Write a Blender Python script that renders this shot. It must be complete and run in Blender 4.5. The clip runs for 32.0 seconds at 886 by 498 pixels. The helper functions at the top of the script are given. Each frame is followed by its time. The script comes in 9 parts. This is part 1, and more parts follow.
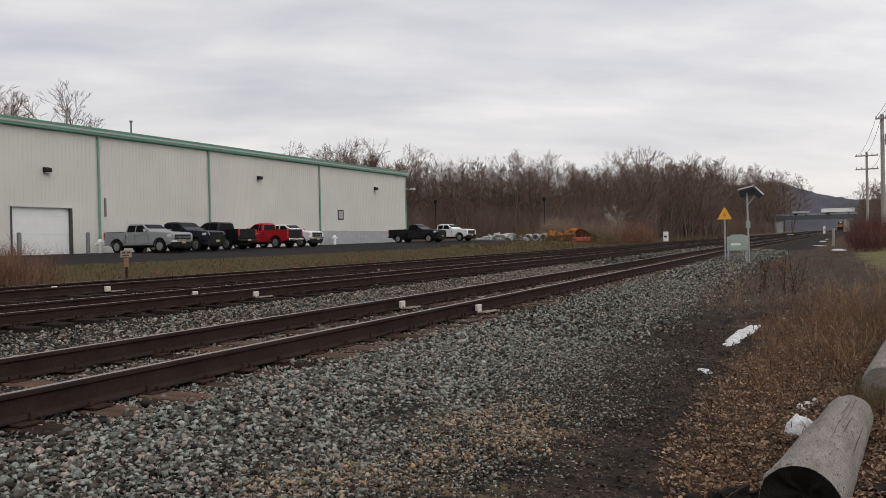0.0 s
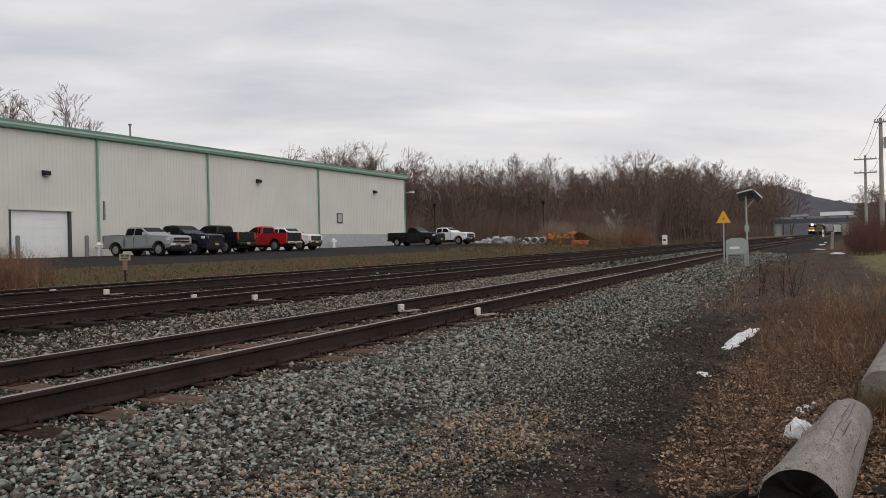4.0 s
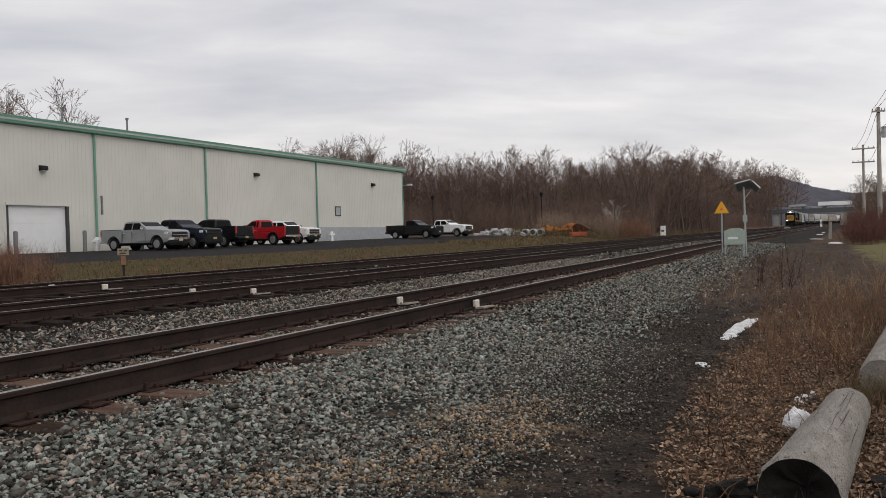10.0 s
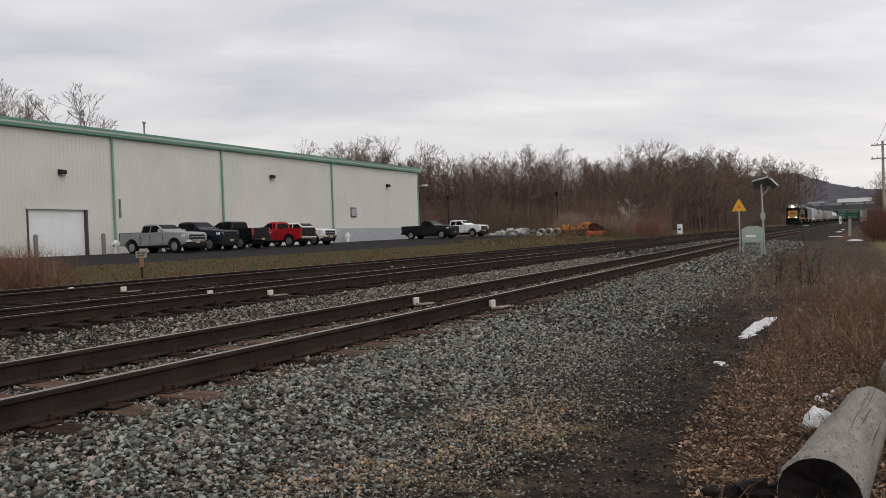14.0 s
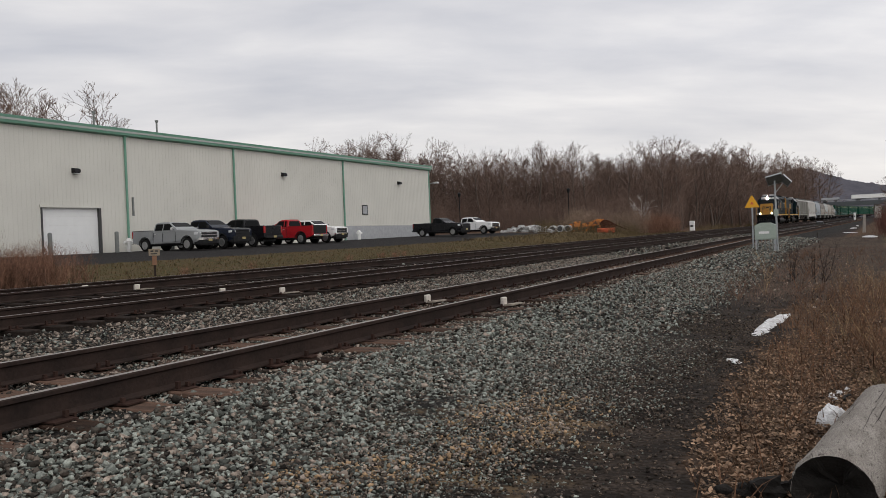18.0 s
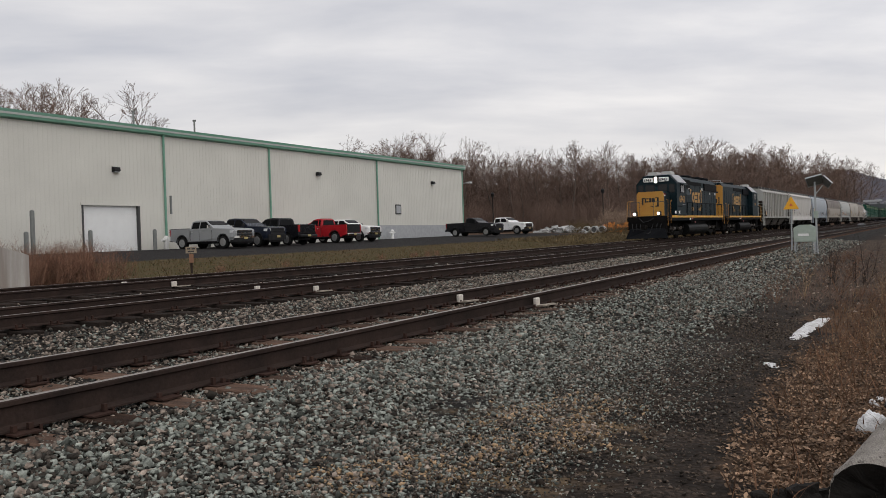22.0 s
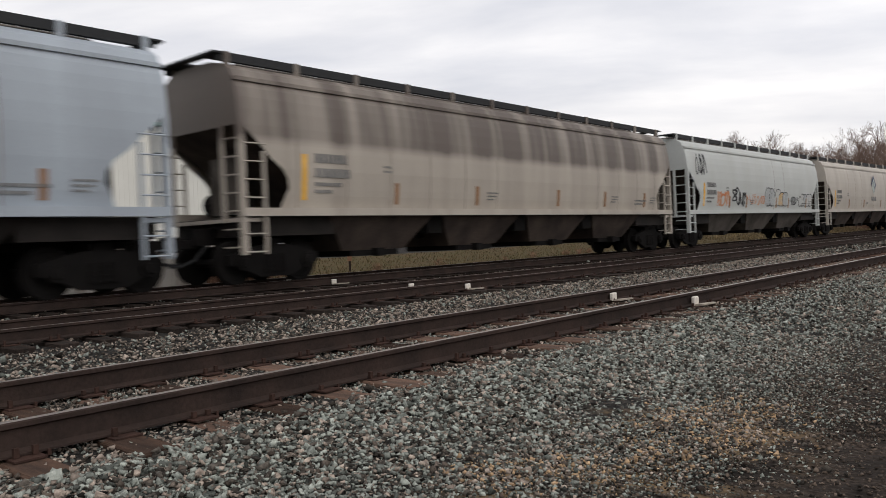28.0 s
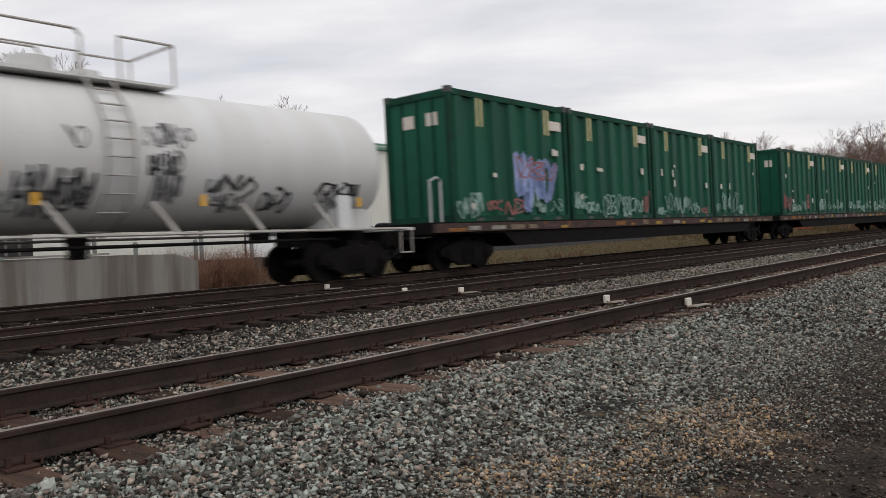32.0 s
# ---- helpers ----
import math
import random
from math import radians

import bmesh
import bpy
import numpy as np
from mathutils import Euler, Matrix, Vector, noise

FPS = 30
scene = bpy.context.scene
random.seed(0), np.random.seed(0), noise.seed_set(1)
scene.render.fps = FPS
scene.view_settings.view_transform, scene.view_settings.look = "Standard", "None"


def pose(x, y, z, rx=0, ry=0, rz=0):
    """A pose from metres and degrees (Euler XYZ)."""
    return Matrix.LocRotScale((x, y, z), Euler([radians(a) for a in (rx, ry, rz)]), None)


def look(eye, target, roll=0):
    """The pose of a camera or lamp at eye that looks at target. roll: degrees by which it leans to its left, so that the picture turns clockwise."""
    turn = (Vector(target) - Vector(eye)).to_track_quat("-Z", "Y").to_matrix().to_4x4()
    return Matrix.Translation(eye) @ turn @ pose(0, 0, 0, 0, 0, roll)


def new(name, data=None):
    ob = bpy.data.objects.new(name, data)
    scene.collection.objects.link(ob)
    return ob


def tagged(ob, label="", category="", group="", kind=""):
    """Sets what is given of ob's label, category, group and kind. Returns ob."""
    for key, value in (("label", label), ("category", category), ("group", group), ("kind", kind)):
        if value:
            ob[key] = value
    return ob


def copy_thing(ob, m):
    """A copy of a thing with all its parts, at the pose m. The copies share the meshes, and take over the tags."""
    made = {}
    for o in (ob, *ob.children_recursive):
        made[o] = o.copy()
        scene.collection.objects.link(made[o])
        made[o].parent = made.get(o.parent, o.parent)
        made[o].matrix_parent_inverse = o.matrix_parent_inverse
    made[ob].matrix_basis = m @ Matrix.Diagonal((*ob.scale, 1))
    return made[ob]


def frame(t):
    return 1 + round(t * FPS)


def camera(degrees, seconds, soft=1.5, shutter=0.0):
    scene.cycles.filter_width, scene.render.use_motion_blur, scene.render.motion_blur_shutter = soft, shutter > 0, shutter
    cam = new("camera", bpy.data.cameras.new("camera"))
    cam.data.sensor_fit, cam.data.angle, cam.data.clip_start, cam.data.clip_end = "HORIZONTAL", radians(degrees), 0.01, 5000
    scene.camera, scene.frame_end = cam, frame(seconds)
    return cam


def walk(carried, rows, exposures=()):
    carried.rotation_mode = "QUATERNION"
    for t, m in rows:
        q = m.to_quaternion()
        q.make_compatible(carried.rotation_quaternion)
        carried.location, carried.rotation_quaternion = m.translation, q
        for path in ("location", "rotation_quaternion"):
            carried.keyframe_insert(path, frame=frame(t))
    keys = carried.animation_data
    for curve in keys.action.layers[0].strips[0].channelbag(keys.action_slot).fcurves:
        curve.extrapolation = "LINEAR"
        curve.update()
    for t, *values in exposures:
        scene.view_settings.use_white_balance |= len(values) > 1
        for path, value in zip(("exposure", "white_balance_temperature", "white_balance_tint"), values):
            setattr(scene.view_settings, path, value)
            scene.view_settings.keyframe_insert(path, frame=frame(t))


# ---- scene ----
cam = camera(59.1, 32.0, soft=0.8, shutter=0.22)
EYE = 1.33
# seconds, yaw, pitch, roll: the camera is held in one spot and swings to follow the engines
ROWS = [
    (0, 25.04, -0.49, 1.2),
    (0.5, 25, -0.38, 1.2),
    (1, 24.98, -0.24, 1.23),
    (1.5, 24.91, -0.13, 1.22),
    (2, 24.91, -0.12, 1.21),
    (2.5, 24.91, -0.17, 1.22),
    (3, 24.95, -0.22, 1.18),
    (3.5, 24.98, -0.26, 1.17),
    (5.5, 24.85, -0.21, 1.17),
    (6, 24.8, -0.26, 1.11),
    (6.5, 24.84, -0.48, 1.17),
    (7, 24.95, -0.74, 1.43),
    (7.5, 24.96, -0.82, 1.64),
    (8, 24.95, -0.86, 1.69),
    (8.5, 24.92, -0.95, 1.7),
    (9, 24.85, -0.98, 1.66),
    (9.5, 24.79, -0.93, 1.62),
    (10, 24.85, -0.81, 1.58),
    (10.5, 24.86, -0.72, 1.52),
    (11, 24.92, -0.74, 1.58),
    (11.5, 25, -0.82, 1.63),
    (12, 25.1, -0.87, 1.66),
    (12.5, 25.15, -0.97, 1.69),
    (13, 25.29, -1, 1.76),
    (13.5, 25.76, -0.92, 1.85),
    (14, 25.99, -0.75, 2.02),
    (14.5, 26.04, -0.46, 2.18),
    (16.5, 26.38, -0.71, 2.22),
    (17, 26.46, -0.85, 2.22),
    (17.5, 26.63, -0.87, 2.19),
    (18, 26.82, -0.92, 2.16),
    (18.5, 26.87, -0.91, 1.95),
    (19, 27.1, -0.93, 1.87),
    (19.5, 27.38, -0.86, 1.84),
    (20, 27.51, -0.71, 1.87),
    (20.5, 27.72, -0.6, 1.85),
    (21, 27.97, -0.47, 1.86),
    (21.5, 28.62, -0.61, 1.86),
    (22, 29.24, -0.85, 1.75),
    (22.5, 30.55, -0.99, 1.8),
    (23, 32.25, -1.01, 1.83),
    (23.5, 34.72, -1.16, 1.86),
    (24, 39.59, -1.12, 2.06),
    (24.5, 42.08, -1.15, 2.07),
    (26.5, 41.41, -0.72, 2.27),
    (27, 40.57, -0.73, 1.98),
    (27.5, 40.31, -0.7, 2.07),
    (28, 40.27, -0.62, 2.29),
    (28.5, 40.27, -0.56, 2.44),
    (29, 40.15, -0.48, 2.6),
    (29.5, 39.89, -0.36, 2.75),
    (30, 39.93, -0.29, 2.84),
    (30.5, 39.92, -0.29, 2.84),
    (31, 39.83, -0.3, 2.82),
    (31.5, 39.76, -0.31, 2.73),
    (32, 39.75, -0.35, 2.82),
]
walk(cam, [(t, pose(0, 0, EYE, 90 + pitch, roll, yaw)) for t, yaw, pitch, roll in ROWS], [(0, 0.0, 6500, 12), (22.9, 0.0, 6500, 12), (23.7, 0.18, 6500, 12), (24, 0.3, 6500, 12), (24.4, 0.46, 6500, 12), (25.2, 0.42, 6500, 12), (26.6, 0.32, 6500, 12), (27, 0.3, 6500, 12), (30, 0.32, 6500, 12), (31, 0.32, 6500, 12), (32, 0.2, 6500, 12)])

# ---- world, sun, exposure ----
SUN_ELEVATION, SUN_HEADING = radians(52), radians(115)
world = bpy.data.worlds.new("overcast_sky")
scene.world = world
world.use_nodes = True
wn, wl = world.node_tree.nodes, world.node_tree.links
wn.clear()
w_out = wn.new("ShaderNodeOutputWorld")
w_bg = wn.new("ShaderNodeBackground")
w_sky = wn.new("ShaderNodeTexSky")
w_sky.sky_type = "NISHITA"
w_sky.sun_disc = False
w_sky.sun_elevation, w_sky.sun_rotation = SUN_ELEVATION, SUN_HEADING
w_co = wn.new("ShaderNodeTexCoord")
w_sep = wn.new("ShaderNodeSeparateXYZ")
wl.new(w_co.outputs["Generated"], w_sep.inputs[0])
# cloud layer seen from below: direction divided by its height
w_h = wn.new("ShaderNodeMath"); w_h.operation = "MAXIMUM"; w_h.inputs[1].default_value = 0.0
wl.new(w_sep.outputs["Z"], w_h.inputs[0])
w_add = wn.new("ShaderNodeMath"); w_add.operation = "ADD"; w_add.inputs[1].default_value = 0.16
wl.new(w_h.outputs[0], w_add.inputs[0])
w_dx = wn.new("ShaderNodeMath"); w_dx.operation = "DIVIDE"
w_dy = wn.new("ShaderNodeMath"); w_dy.operation = "DIVIDE"
wl.new(w_sep.outputs["X"], w_dx.inputs[0]); wl.new(w_add.outputs[0], w_dx.inputs[1])
wl.new(w_sep.outputs["Y"], w_dy.inputs[0]); wl.new(w_add.outputs[0], w_dy.inputs[1])
w_cmb = wn.new("ShaderNodeCombineXYZ")
wl.new(w_dx.outputs[0], w_cmb.inputs[0]); wl.new(w_dy.outputs[0], w_cmb.inputs[1])
w_map = wn.new("ShaderNodeMapping")
w_map.vector_type = "TEXTURE"
w_map.inputs["Rotation"].default_value = (0, 0, radians(33))
w_map.inputs["Scale"].default_value = (2.6, 1.35, 1.0)
wl.new(w_cmb.outputs[0], w_map.inputs[0])
w_n1 = wn.new("ShaderNodeTexNoise")
w_n1.inputs["Scale"].default_value, w_n1.inputs["Detail"].default_value, w_n1.inputs["Roughness"].default_value = 2.6, 9.0, 0.52
w_n1.inputs["Distortion"].default_value = 0.15
wl.new(w_map.outputs[0], w_n1.inputs["Vector"])
w_ramp = wn.new("ShaderNodeValToRGB")
e = w_ramp.color_ramp.elements
e[0].position, e[0].color = 0.3, (0.6, 0.617, 0.66, 1)
e[1].position, e[1].color = 0.74, (0.98, 0.965, 0.94, 1)
m_ = e.new(0.52); m_.color = (0.77, 0.772, 0.785, 1)
wl.new(w_n1.outputs["Fac"], w_ramp.inputs[0])
# paler, warmer band low over the hills
w_lo = wn.new("ShaderNodeMapRange")
w_lo.inputs["From Min"].default_value, w_lo.inputs["From Max"].default_value = 0.0, 0.22
w_lo.inputs["To Min"].default_value, w_lo.inputs["To Max"].default_value = 0.65, 0.0
wl.new(w_h.outputs[0], w_lo.inputs["Value"])
w_mix = wn.new("ShaderNodeMix"); w_mix.data_type = "RGBA"
w_mix.inputs[7].default_value = (0.9, 0.86, 0.8, 1)
wl.new(w_lo.outputs[0], w_mix.inputs[0]); wl.new(w_ramp.outputs[0], w_mix.inputs[6])
w_gain = wn.new("ShaderNodeMix"); w_gain.data_type = "RGBA"; w_gain.blend_type = "MULTIPLY"
w_gain.inputs[0].default_value = 1.0
w_gain.inputs[7].default_value = (10.4, 10.4, 10.4, 1)
wl.new(w_mix.outputs[2], w_gain.inputs[6])
# the cloud sheet is brighter towards the hidden sun
w_sx = wn.new("ShaderNodeMath"); w_sx.operation = "MULTIPLY"; w_sx.inputs[1].default_value = 0.16 * math.sin(SUN_HEADING)
w_sy = wn.new("ShaderNodeMath"); w_sy.operation = "MULTIPLY_ADD"; w_sy.inputs[1].default_value = 0.16 * math.cos(SUN_HEADING)
w_su = wn.new("ShaderNodeMath"); w_su.operation = "ADD"; w_su.inputs[1].default_value = 1.05
wl.new(w_sep.outputs["X"], w_sx.inputs[0]); wl.new(w_sep.outputs["Y"], w_sy.inputs[0]); wl.new(w_sx.outputs[0], w_sy.inputs[2])
wl.new(w_sy.outputs[0], w_su.inputs[0])
w_lit = wn.new("ShaderNodeMix"); w_lit.data_type = "RGBA"; w_lit.blend_type = "MULTIPLY"; w_lit.inputs[0].default_value = 1.0
wl.new(w_gain.outputs[2], w_lit.inputs[6]); wl.new(w_su.outputs[0], w_lit.inputs[7])
w_skymix = wn.new("ShaderNodeMix"); w_skymix.data_type = "RGBA"
w_skymix.inputs[0].default_value = 0.94
wl.new(w_sky.outputs[0], w_skymix.inputs[6]); wl.new(w_lit.outputs[2], w_skymix.inputs[7])
wl.new(w_skymix.outputs[2], w_bg.inputs[0])
w_bg.inputs[1].default_value = 0.1
wl.new(w_bg.outputs[0], w_out.inputs[0])

sun_data = bpy.data.lights.new("sun", "SUN")
sun_data.energy, sun_data.angle, sun_data.color = 0.9, radians(60), (1.0, 0.96, 0.9)
sun = new("sun", sun_data)
sun.matrix_basis = look((60 * math.sin(SUN_HEADING), 60 * math.cos(SUN_HEADING), 60 * math.tan(SUN_ELEVATION)), (0, 0, 0))
scene.view_settings.exposure = 0.0

# ---- materials ----
def material(name, colour, rough=0.8, metal=0.0, vary=0.25, scale=8.0, fine=60.0, bump=0.0, colour2=None, stretch=(1, 1, 1), spread=0.5, per_piece=0.0, coat=0.0, coords="Object", dist=0.02, rust=None, rust_amount=0.0, rust_scale=3.0):
    """Noise at two scales mixes the base colour with a second one; fine noise gives relief."""
    m = bpy.data.materials.new(name)
    m.use_nodes = True
    n, l = m.node_tree.nodes, m.node_tree.links
    b = n["Principled BSDF"]
    b.inputs["Metallic"].default_value = metal
    b.inputs["Coat Weight"].default_value = coat
    b.inputs["Specular IOR Level"].default_value = 0.5 if rough < 0.7 else 0.2
    co = n.new("ShaderNodeTexCoord")
    mp = n.new("ShaderNodeMapping")
    mp.inputs["Scale"].default_value = stretch
    l.new(co.outputs[coords], mp.inputs[0])
    big, small = n.new("ShaderNodeTexNoise"), n.new("ShaderNodeTexNoise")
    big.inputs["Scale"].default_value, big.inputs["Detail"].default_value = scale, 5
    small.inputs["Scale"].default_value, small.inputs["Detail"].default_value = fine, 4
    l.new(mp.outputs[0], big.inputs["Vector"]); l.new(mp.outputs[0], small.inputs["Vector"])
    if colour2 is None:
        colour2 = tuple(c * (1 - vary) for c in colour)
    mr = n.new("ShaderNodeMapRange")
    mr.inputs["From Min"].default_value, mr.inputs["From Max"].default_value = 0.5 - spread * 0.4, 0.5 + spread * 0.4
    l.new(big.outputs["Fac"], mr.inputs["Value"])
    mx = n.new("ShaderNodeMix"); mx.data_type = "RGBA"
    mx.inputs[6].default_value, mx.inputs[7].default_value = (*colour, 1), (*colour2, 1)
    l.new(mr.outputs[0], mx.inputs[0])
    gr = n.new("ShaderNodeMapRange")
    gr.inputs["From Min"].default_value, gr.inputs["From Max"].default_value = 0.25, 0.75
    gr.inputs["To Min"].default_value, gr.inputs["To Max"].default_value = 1 - vary * 0.7, 1 + vary * 0.5
    l.new(small.outputs["Fac"], gr.inputs["Value"])
    mul = n.new("ShaderNodeMix"); mul.data_type = "RGBA"; mul.blend_type = "MULTIPLY"; mul.inputs[0].default_value = 1
    l.new(mx.outputs[2], mul.inputs[6]); l.new(gr.outputs[0], mul.inputs[7])
    col = mul.outputs[2]
    if per_piece:
        oi = n.new("ShaderNodeObjectInfo") if per_piece > 0 else n.new("ShaderNodeNewGeometry")
        pr = n.new("ShaderNodeMapRange")
        pr.inputs["To Min"].default_value, pr.inputs["To Max"].default_value = 1 - abs(per_piece), 1 + abs(per_piece)
        l.new(oi.outputs["Random" if per_piece > 0 else "Random Per Island"], pr.inputs["Value"])
        pm = n.new("ShaderNodeMix"); pm.data_type = "RGBA"; pm.blend_type = "MULTIPLY"; pm.inputs[0].default_value = 1
        l.new(col, pm.inputs[6]); l.new(pr.outputs[0], pm.inputs[7])
        col = pm.outputs[2]
    if rust:
        rn = n.new("ShaderNodeTexNoise"); rn.inputs["Scale"].default_value = rust_scale; rn.inputs["Detail"].default_value = 8
        rn.inputs["Roughness"].default_value = 0.65
        l.new(mp.outputs[0], rn.inputs["Vector"])
        rr = n.new("ShaderNodeMapRange")
        rr.inputs["From Min"].default_value, rr.inputs["From Max"].default_value = 0.72 - rust_amount * 0.5, 0.82 - rust_amount * 0.5
        l.new(rn.outputs["Fac"], rr.inputs["Value"])
        rm = n.new("ShaderNodeMix"); rm.data_type = "RGBA"; rm.inputs[7].default_value = (*rust, 1)
        l.new(rr.outputs[0], rm.inputs[0]); l.new(col, rm.inputs[6])
        col = rm.outputs[2]
    l.new(col, b.inputs["Base Color"])
    rg = n.new("ShaderNodeMapRange")
    rg.inputs["To Min"].default_value, rg.inputs["To Max"].default_value = max(0.02, rough - 0.12), min(1, rough + 0.12)
    l.new(small.outputs["Fac"], rg.inputs["Value"]); l.new(rg.outputs[0], b.inputs["Roughness"])
    if bump:
        bp = n.new("ShaderNodeBump")
        bp.inputs["Strength"].default_value, bp.inputs["Distance"].default_value = bump, dist
        l.new(small.outputs["Fac"], bp.inputs["Height"]); l.new(bp.outputs[0], b.inputs["Normal"])
    return m


def glow(name, colour, strength):
    m = bpy.data.materials.new(name)
    m.use_nodes = True
    b = m.node_tree.nodes["Principled BSDF"]
    b.inputs["Base Color"].default_value = (*colour, 1)
    b.inputs["Emission Color"].default_value = (*colour, 1)
    b.inputs["Emission Strength"].default_value = strength
    return m


def glass(name, tint=(0.02, 0.025, 0.03), rough=0.05):
    m = bpy.data.materials.new(name)
    m.use_nodes = True
    b = m.node_tree.nodes["Principled BSDF"]
    b.inputs["Base Color"].default_value = (*tint, 1)
    b.inputs["Roughness"].default_value = rough
    b.inputs["IOR"].default_value = 1.5
    return m


STEEL_RUST = material("rusted_rail_side", (0.044, 0.03, 0.025), 0.85, 0.0, 0.35, 3, 40, 0.2, (0.024, 0.018, 0.016))
RAIL_HEAD = material("worn_rail_head", (0.27, 0.235, 0.21), 0.4, 0.6, 0.3, 2, 50, 0.0, (0.2, 0.165, 0.14), stretch=(1, 0.1, 1))
TIE_OLD = material("weathered_tie_timber", (0.115, 0.07, 0.05), 0.9, 0, 0.5, 4, 60, 0.5, (0.05, 0.035, 0.028), stretch=(0.3, 4, 1), per_piece=0.65)
TIE_DARK = material("creosoted_tie_timber", (0.04, 0.029, 0.024), 0.9, 0, 0.4, 4, 60, 0.5, (0.02, 0.017, 0.015), stretch=(0.3, 4, 1), per_piece=0.3)
PLATE_RUST = material("rusted_tie_plate", (0.06, 0.034, 0.027), 0.85, 0.1, 0.3, 8, 60, 0.2, (0.035, 0.022, 0.018))
WHITE_MARK = material("white_painted_block", (0.62, 0.58, 0.52), 0.7, 0, 0.2, 12, 80, 0.1, (0.5, 0.45, 0.4))
STRAP_DULL = material("dull_strap", (0.36, 0.32, 0.265), 0.8, 0, 0.3, 12, 80, 0.1, (0.22, 0.19, 0.155))
STONE_GREY = material("crushed_ballast_stone", (0.262, 0.277, 0.246), 0.9, 0, 0.3, 25, 160, 0.4, (0.12, 0.13, 0.114), per_piece=-0.82)
STONE_WARM = material("warm_ballast_stone", (0.31, 0.26, 0.216), 0.9, 0, 0.3, 25, 160, 0.4, (0.125, 0.098, 0.08), per_piece=-0.8)
STONE_DARK = material("dark_ballast_stone", (0.085, 0.074, 0.062), 0.9, 0, 0.3, 25, 160, 0.4, (0.036, 0.032, 0.028), per_piece=-0.85)
SIDING = material("cream_metal_siding", (0.61, 0.6, 0.545), 0.6, 0.0, 0.08, 0.35, 12, 0.0, (0.55, 0.54, 0.49))
TRIM_GREEN = material("green_metal_trim", (0.12, 0.28, 0.2), 0.5, 0, 0.12, 2, 30, 0, (0.15, 0.31, 0.23))
CONCRETE = material("stained_concrete", (0.52, 0.5, 0.47), 0.9, 0, 0.25, 1.3, 25, 0.3, (0.34, 0.325, 0.3), stretch=(1, 1, 0.25))
BLOCK_GREY = material("grey_block_base", (0.4, 0.41, 0.42), 0.9, 0, 0.15, 3, 40, 0.2, (0.33, 0.34, 0.35))
DOOR_WHITE = material("white_door_panel", (0.74, 0.75, 0.74), 0.5, 0, 0.06, 2, 30, 0)
DARK_FRAME = material("dark_frame", (0.05, 0.05, 0.05), 0.6, 0, 0.2)
POST_GREY = material("grey_bollard_paint", (0.2, 0.21, 0.2), 0.7, 0, 0.2, 6, 40)
ROOF_GREY = material("grey_metal_roof", (0.4, 0.42, 0.4), 0.5, 0.2, 0.1, 1, 10)
TYRE = material("black_tyre", (0.018, 0.018, 0.018), 0.85, 0, 0.3, 20, 90, 0.1)
RIM = material("alloy_rim", (0.34, 0.34, 0.34), 0.35, 0.8, 0.15, 8, 40)
CHROME = material("chrome", (0.65, 0.65, 0.66), 0.15, 1.0, 0.05)
BLACK_PLASTIC = material("black_plastic", (0.02, 0.02, 0.021), 0.55, 0, 0.2)
WINDOW = glass("dark_window_glass", (0.005, 0.0055, 0.006), 0.12)
WINDOW.node_tree.nodes["Principled BSDF"].inputs["Specular IOR Level"].default_value = 0.07
BLACK_PLASTIC.node_tree.nodes["Principled BSDF"].inputs["Specular IOR Level"].default_value = 0.12
CAB_GLASS = glass("dark_cab_glass", (0.006, 0.007, 0.008), 0.12)
CAB_GLASS.node_tree.nodes["Principled BSDF"].inputs["Specular IOR Level"].default_value = 0.25
LAMP_CLEAR = glass("clear_lamp_glass", (0.55, 0.56, 0.57), 0.1)
LAMP_RED = glass("red_lamp_glass", (0.35, 0.02, 0.02), 0.15)
DARK_STEM = material("dark_dead_stem", (0.035, 0.024, 0.019), 0.9, 0, 0.3, 3, 30)
BARK = material("grey_brown_bark", (0.13, 0.105, 0.088), 0.9, 0, 0.35, 3, 30, 0.4, (0.085, 0.068, 0.058), stretch=(1, 1, 0.3))
TWIG = material("bare_twigs", (0.19, 0.128, 0.1), 0.9, 0, 0.3, 0.5, 6, 0, (0.105, 0.074, 0.06))
BRUSH_TAN = material("russet_tan_brush", (0.285, 0.155, 0.1), 0.9, 0, 0.35, 0.8, 6, 0, (0.1, 0.058, 0.043), per_piece=-0.6)
BRUSH_RED = material("reddish_bare_brush", (0.13, 0.055, 0.042), 0.9, 0, 0.35, 0.8, 6, 0, (0.08, 0.04, 0.032), per_piece=-0.4)
WEED_TAN = material("dry_tan_weed", (0.4, 0.285, 0.165), 0.9, 0, 0.35, 2, 20, 0, (0.24, 0.155, 0.09), per_piece=-0.5)
WEED_RED = material("dry_russet_weed", (0.2, 0.108, 0.062), 0.9, 0, 0.35, 2, 20, 0, (0.085, 0.05, 0.033), per_piece=-0.6)
STRAW_DULL = material("dull_straw", (0.16, 0.118, 0.06), 0.9, 0, 0.35, 0.6, 8, 0, (0.09, 0.068, 0.036), per_piece=-0.5)
GRASS = material("winter_grass_blades", (0.088, 0.074, 0.032), 0.9, 0, 0.3, 0.3, 8, 0, (0.115, 0.078, 0.042), per_piece=-0.4)
LEAF = material("dead_leaf", (0.3, 0.2, 0.132), 0.75, 0, 0.3, 6, 40, 0, (0.1, 0.066, 0.045), per_piece=-0.75)
SNOW = material("old_snow", (0.72, 0.73, 0.74), 0.7, 0, 0.35, 14, 60, 0.6, (0.42, 0.41, 0.4))
